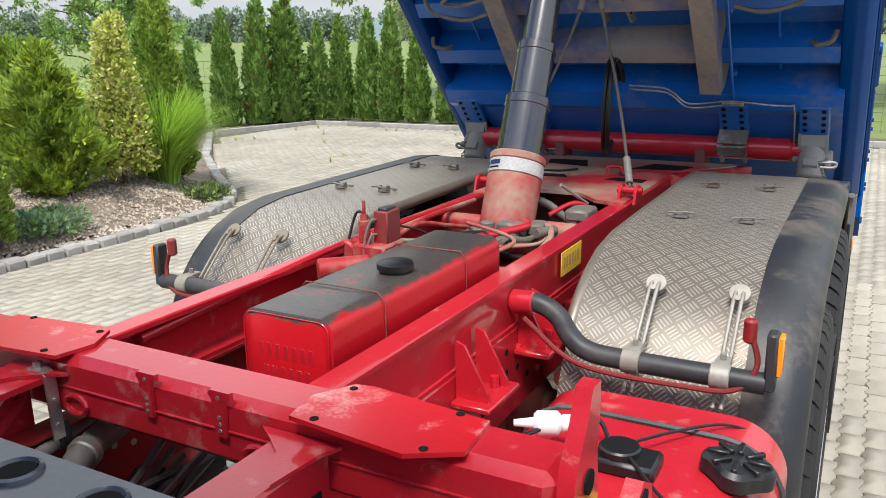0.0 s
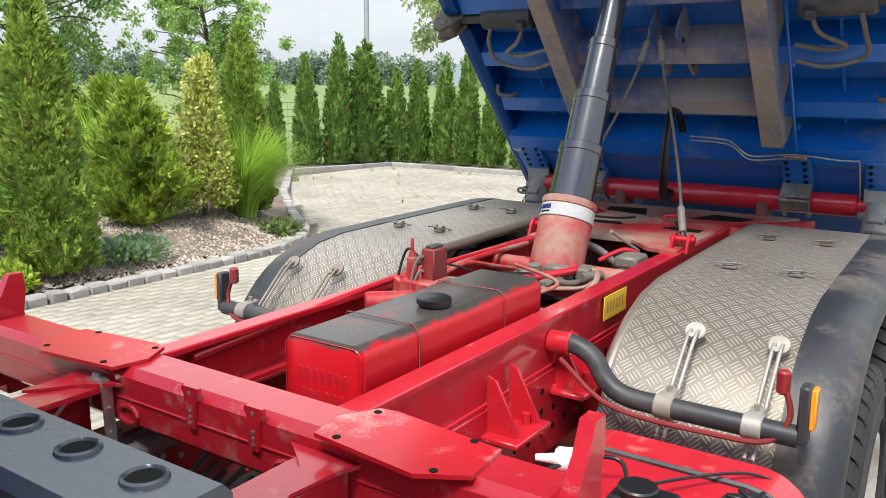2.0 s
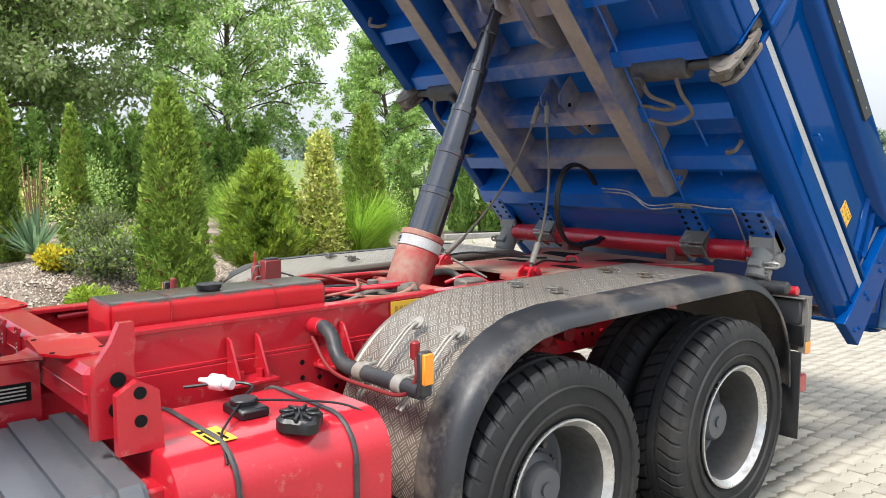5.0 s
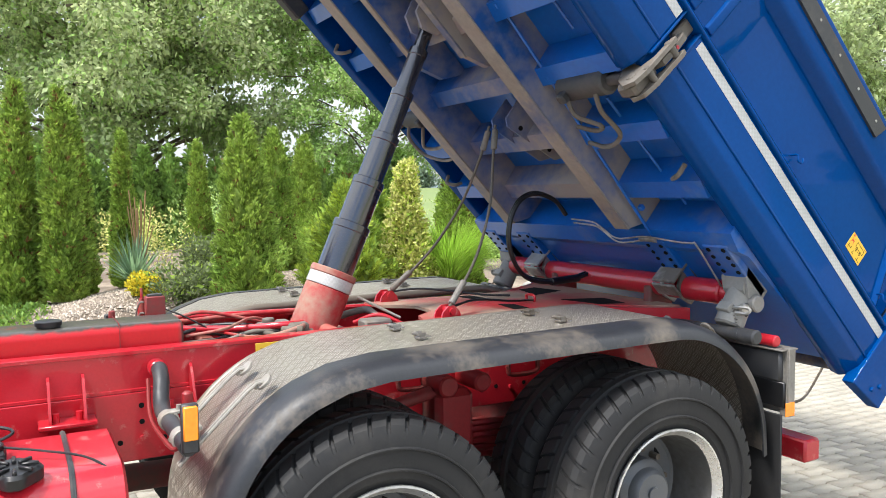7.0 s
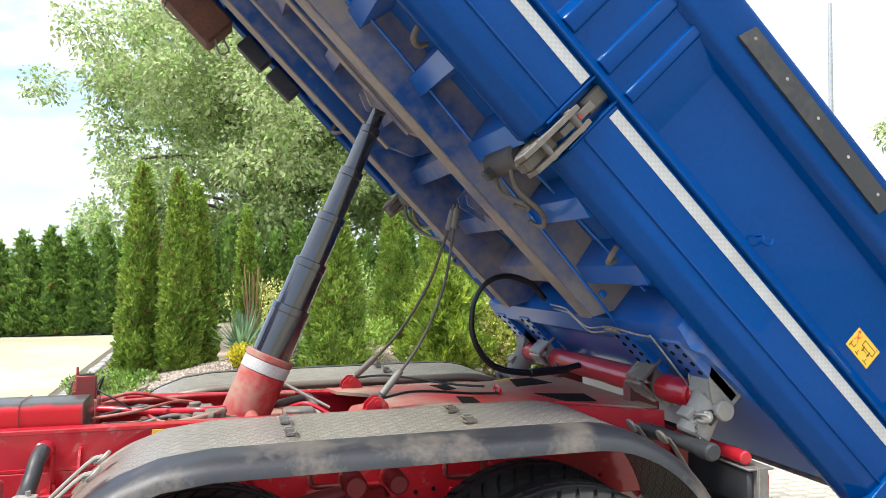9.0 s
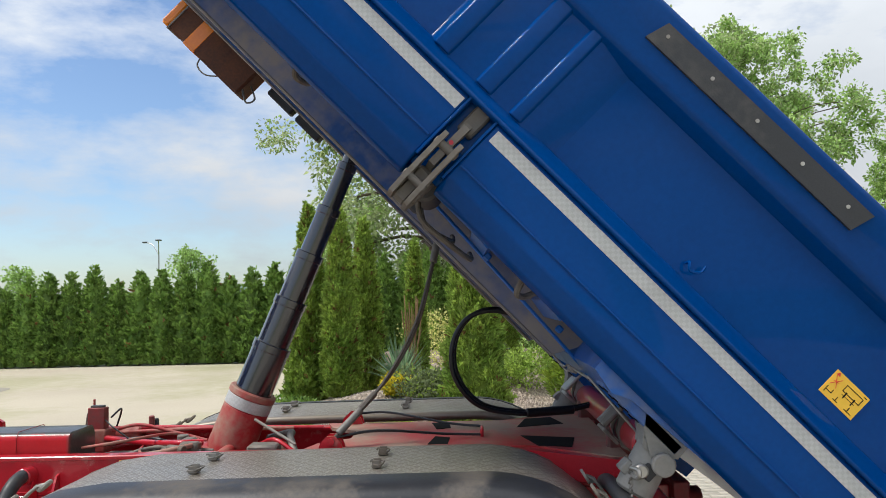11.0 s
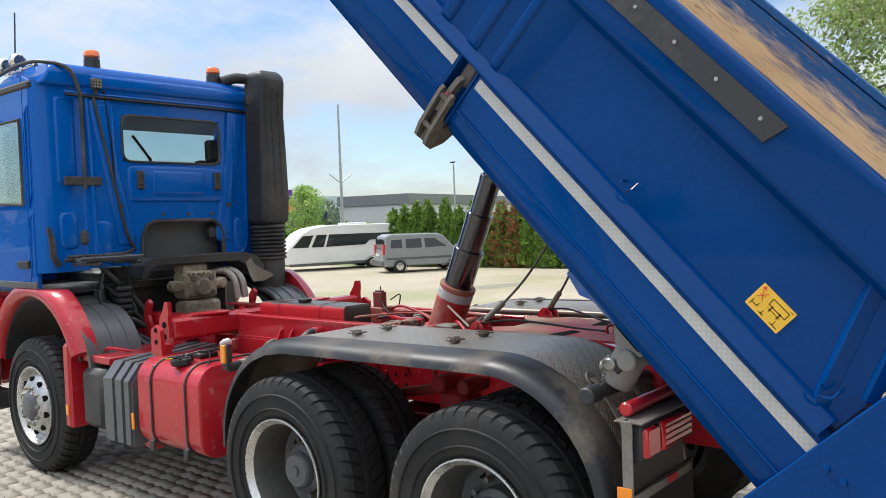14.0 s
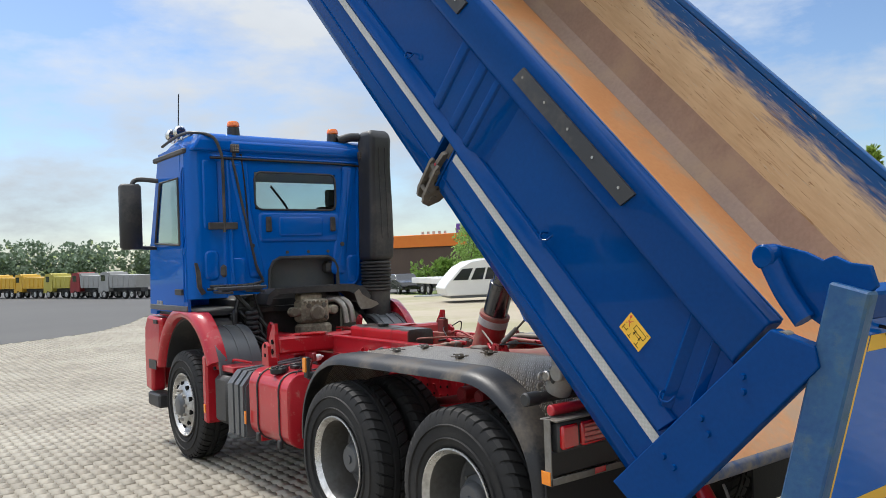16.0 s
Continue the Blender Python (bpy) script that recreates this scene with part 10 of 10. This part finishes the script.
# row of parked tipper trucks far across the lot
YEL = surface("yellow_truck_paint", (0.62, 0.36, 0.03), (0.68, 0.42, 0.05), 0.5)
GRYT = surface("grey_truck_paint", (0.30, 0.30, 0.29), (0.36, 0.36, 0.35), 0.5)
OLIVE = surface("ochre_truck_paint", (0.42, 0.36, 0.06), (0.48, 0.42, 0.08), 0.5)
REDT = surface("dark_red_truck_paint", (0.22, 0.02, 0.02), (0.28, 0.03, 0.03), 0.5)
def far_truck(loc, rz, mbed, mcab, label):
    ob = thing("parked_truck", label, "truck", "trucks parked across the lot")
    ob.matrix_basis = Matrix.Translation(loc) @ pose(0, 0, 0, 0, 0, rz) @ Matrix.Scale(0.56, 4)
    part("bed", E(bmesh.new(), [(-3.0, 1.3), (-3.2, 2.7), (1.6, 2.8), (1.8, 3.1), (2.0, 3.1), (1.8, 1.3)], "y", -1.2, 1.2), mbed, ob, "", 25)
    for k in range(5):
        part("bed_rib", box(-2.8 + k, -2.7 + k, -1.26, 1.26, 1.35, 2.65, 0.02), mbed, ob)
    part("cab", E(bmesh.new(), [(2.1, 0.9), (2.1, 3.0), (2.6, 3.2), (3.6, 3.1), (4.0, 2.1), (4.05, 0.7)], "y", -1.15, 1.15), mcab, ob, "", 25)
    part("windscreen", E(bmesh.new(), [(3.64, 3.0), (3.98, 2.15), (4.02, 2.15), (3.68, 3.0)], "y", -1.0, 1.0), DARKGLASS, ob)
    for s in (1, -1):
        part("door_window", box(2.7, 3.5, 1.13 * s, 1.17 * s, 2.1, 2.8, 0.01), DARKGLASS, ob)
    part("frame", box(-3.0, 3.8, -0.5, 0.5, 0.8, 1.25, 0.03), PLASTIC, ob)
    for x in (-2.2, -0.9, 3.0):
        for s in (1, -1):
            car_wheel(ob, x, 1.0 * s, 0.52, 0.52, 0.3)
PARK_Y = (-63.5, -60.0, -56.2, -52.6, -49.2, -67.5)
for i, (x, mb, mc, lab) in enumerate(((-6.6, YEL, YEL, "yellow tipper truck in the parked row"), (-7.9, YEL, YEL, "yellow tipper truck in the parked row"), (-9.2, OLIVE, OLIVE, "ochre tipper truck in the parked row"), (-10.2, GRYT, REDT, "grey tipper truck with red cab in the parked row"), (-11.2, GRYT, GRYT, "light grey tipper truck in the parked row"), (-5.2, YEL, GRYT, "yellow loader truck in the parked row"))):
    far_truck((x, PARK_Y[i], 0), 290, mb, mc, lab)

# ---------------------------------------------------------------- interlocking pavers
def paver_outline():
    """Wavy-sided concrete block, about 0.225 by 0.112."""
    L_, W_, k = 0.2230, 0.1090, 0.020
    pts = []
    for i, t in enumerate((0, 0.14, 0.36, 0.64, 0.86, 1.0)):
        pts.append((-L_ / 2 + L_ * t, -W_ / 2 + (k, k, -k, k, -k, -k)[i] * 0.5))
    for i, t in enumerate((1.0, 0.86, 0.64, 0.36, 0.14, 0)):
        pts.append((-L_ / 2 + L_ * t, W_ / 2 + (-k, -k, k, -k, k, k)[i] * 0.5))
    return pts


OUT = paver_outline()
NO = len(OUT)
pav = tagged(new("pavement"), "pale wavy interlocking concrete pavers with sandy joints", "pavement", "", "structure")


def paver_data(p, rot=0.0):
    """Bevelled top and short sides of one block at the origin."""
    vs = [(x * 0.982, y * 0.962, 0.0) for x, y in OUT] + [(x, y, -0.014) for x, y in OUT]
    fs = [tuple(range(NO))] + [(i, i + NO, (i + 1) % NO + NO, (i + 1) % NO) for i in range(NO)]
    fs = [f[::-1] if k else f for k, f in enumerate(fs)]
    return vs, fs


PV, PF = paver_data(0)
pm = bpy.data.meshes.new("paver"); pm.from_pydata(PV, [], [f[::-1] if i else f for i, f in enumerate(PF)]); pm.materials.append(PAVER); pm.update()
base = np.array(PV)
ANG = radians(90)
ca, sa = math.cos(ANG), math.sin(ANG)
rot = np.stack([base[:, 0] * ca - base[:, 1] * sa, base[:, 0] * sa + base[:, 1] * ca, base[:, 2]], 1)


def in_poly(x, y, poly):
    c = False
    j = len(poly) - 1
    for i in range(len(poly)):
        if (poly[i][1] > y) != (poly[j][1] > y) and x < (poly[j][0] - poly[i][0]) * (y - poly[i][1]) / (poly[j][1] - poly[i][1]) + poly[i][0]:
            c = not c
        j = i
    return c


BED2 = [(-5.42, -2.2), (-5.42, 3.0), (-5.5, 4.2), (-5.75, 4.85), (-6.2, 5.45), (-7.3, 6.35), (-9.3, 8.15), (-12.0, 11.1), (-30, 14), (-30, -2.2)]


def lot_edge(x):
    """Where the paving meets the asphalt."""
    return float(np.interp(x, (-6.2, -4.2, -2.6, -1.0, 2.0, 8.0), (-28.5, -24.1, -21.5, -20.1, -18.7, -16.1)))


pieces, rest = 0, []
rnd = random.Random(4)
nx0, nx1, ny0, ny1 = int(-11.6 / 0.112), int(7.6 / 0.112), int(-27.2 / 0.2265), int(14.2 / 0.2265)
for i in range(nx0, nx1):
    for j in range(ny0, ny1):
        x, y = i * 0.112, (j + (0.5 if i % 2 else 0)) * 0.2265
        if (x < -5.3 and y > -2.25 and in_poly(x, y, BED2)) or (x < -6.1 and y < -2.2) or y < lot_edge(x):
            continue
        dz = rnd.uniform(-0.003, 0.002)
        if 1.3 < x < 2.6 and 1.6 < y < 4.4 and pieces < 300:
            ob = new("paver", pm); ob.parent = pav
            ob.matrix_basis = Matrix.LocRotScale((x, y, dz), Euler((rnd.uniform(-0.01, 0.01), rnd.uniform(-0.01, 0.01), ANG)), None)
            pieces += 1
        else:
            rest.append((x, y, dz))
rest = np.array(rest)
n, k = len(rest), len(base)
tilt = RNG.normal(0, 0.006, (n, 2))
co = rot[None] + rest[:, None]
co[:, :, 2] += rot[None, :, 0] * tilt[:, :1] + rot[None, :, 1] * tilt[:, 1:]
tpl = [f[::-1] if i else f for i, f in enumerate(PF)]
loops = np.concatenate([np.array(f) for f in tpl]); sizes = np.array([len(f) for f in tpl])
me = bpy.data.meshes.new("paver_field")
me.vertices.add(n * k); me.vertices.foreach_set("co", co.ravel())
al = (loops[None] + (np.arange(n) * k)[:, None]).ravel()
me.loops.add(len(al)); me.loops.foreach_set("vertex_index", al)
st = (np.concatenate([[0], np.cumsum(sizes)[:-1]])[None] + (np.arange(n) * len(loops))[:, None]).ravel()
me.polygons.add(n * len(sizes)); me.polygons.foreach_set("loop_start", st)
me.materials.append(PAVER)
me.update(calc_edges=True)
pf = new("paver_field", me); pf.parent = pav
tagged(pf, kind="stuff")
# beyond the laid field the blocks are too small to tell apart
PAVE_FAR = surface("distant_paving", (0.245, 0.222, 0.18), (0.32, 0.29, 0.238), 0.88, big=0.4, fine=14, bump=0.1, dust=(0.35, 0.322, 0.268), dust_at=0.58, dscale=0.4)
plane_sheet("far_paving", [(7.45, -16.4), (30, -14.85), (30, 14.2), (7.45, 14.2)], -0.004, PAVE_FAR, "pale paving stretching away", "pavement")
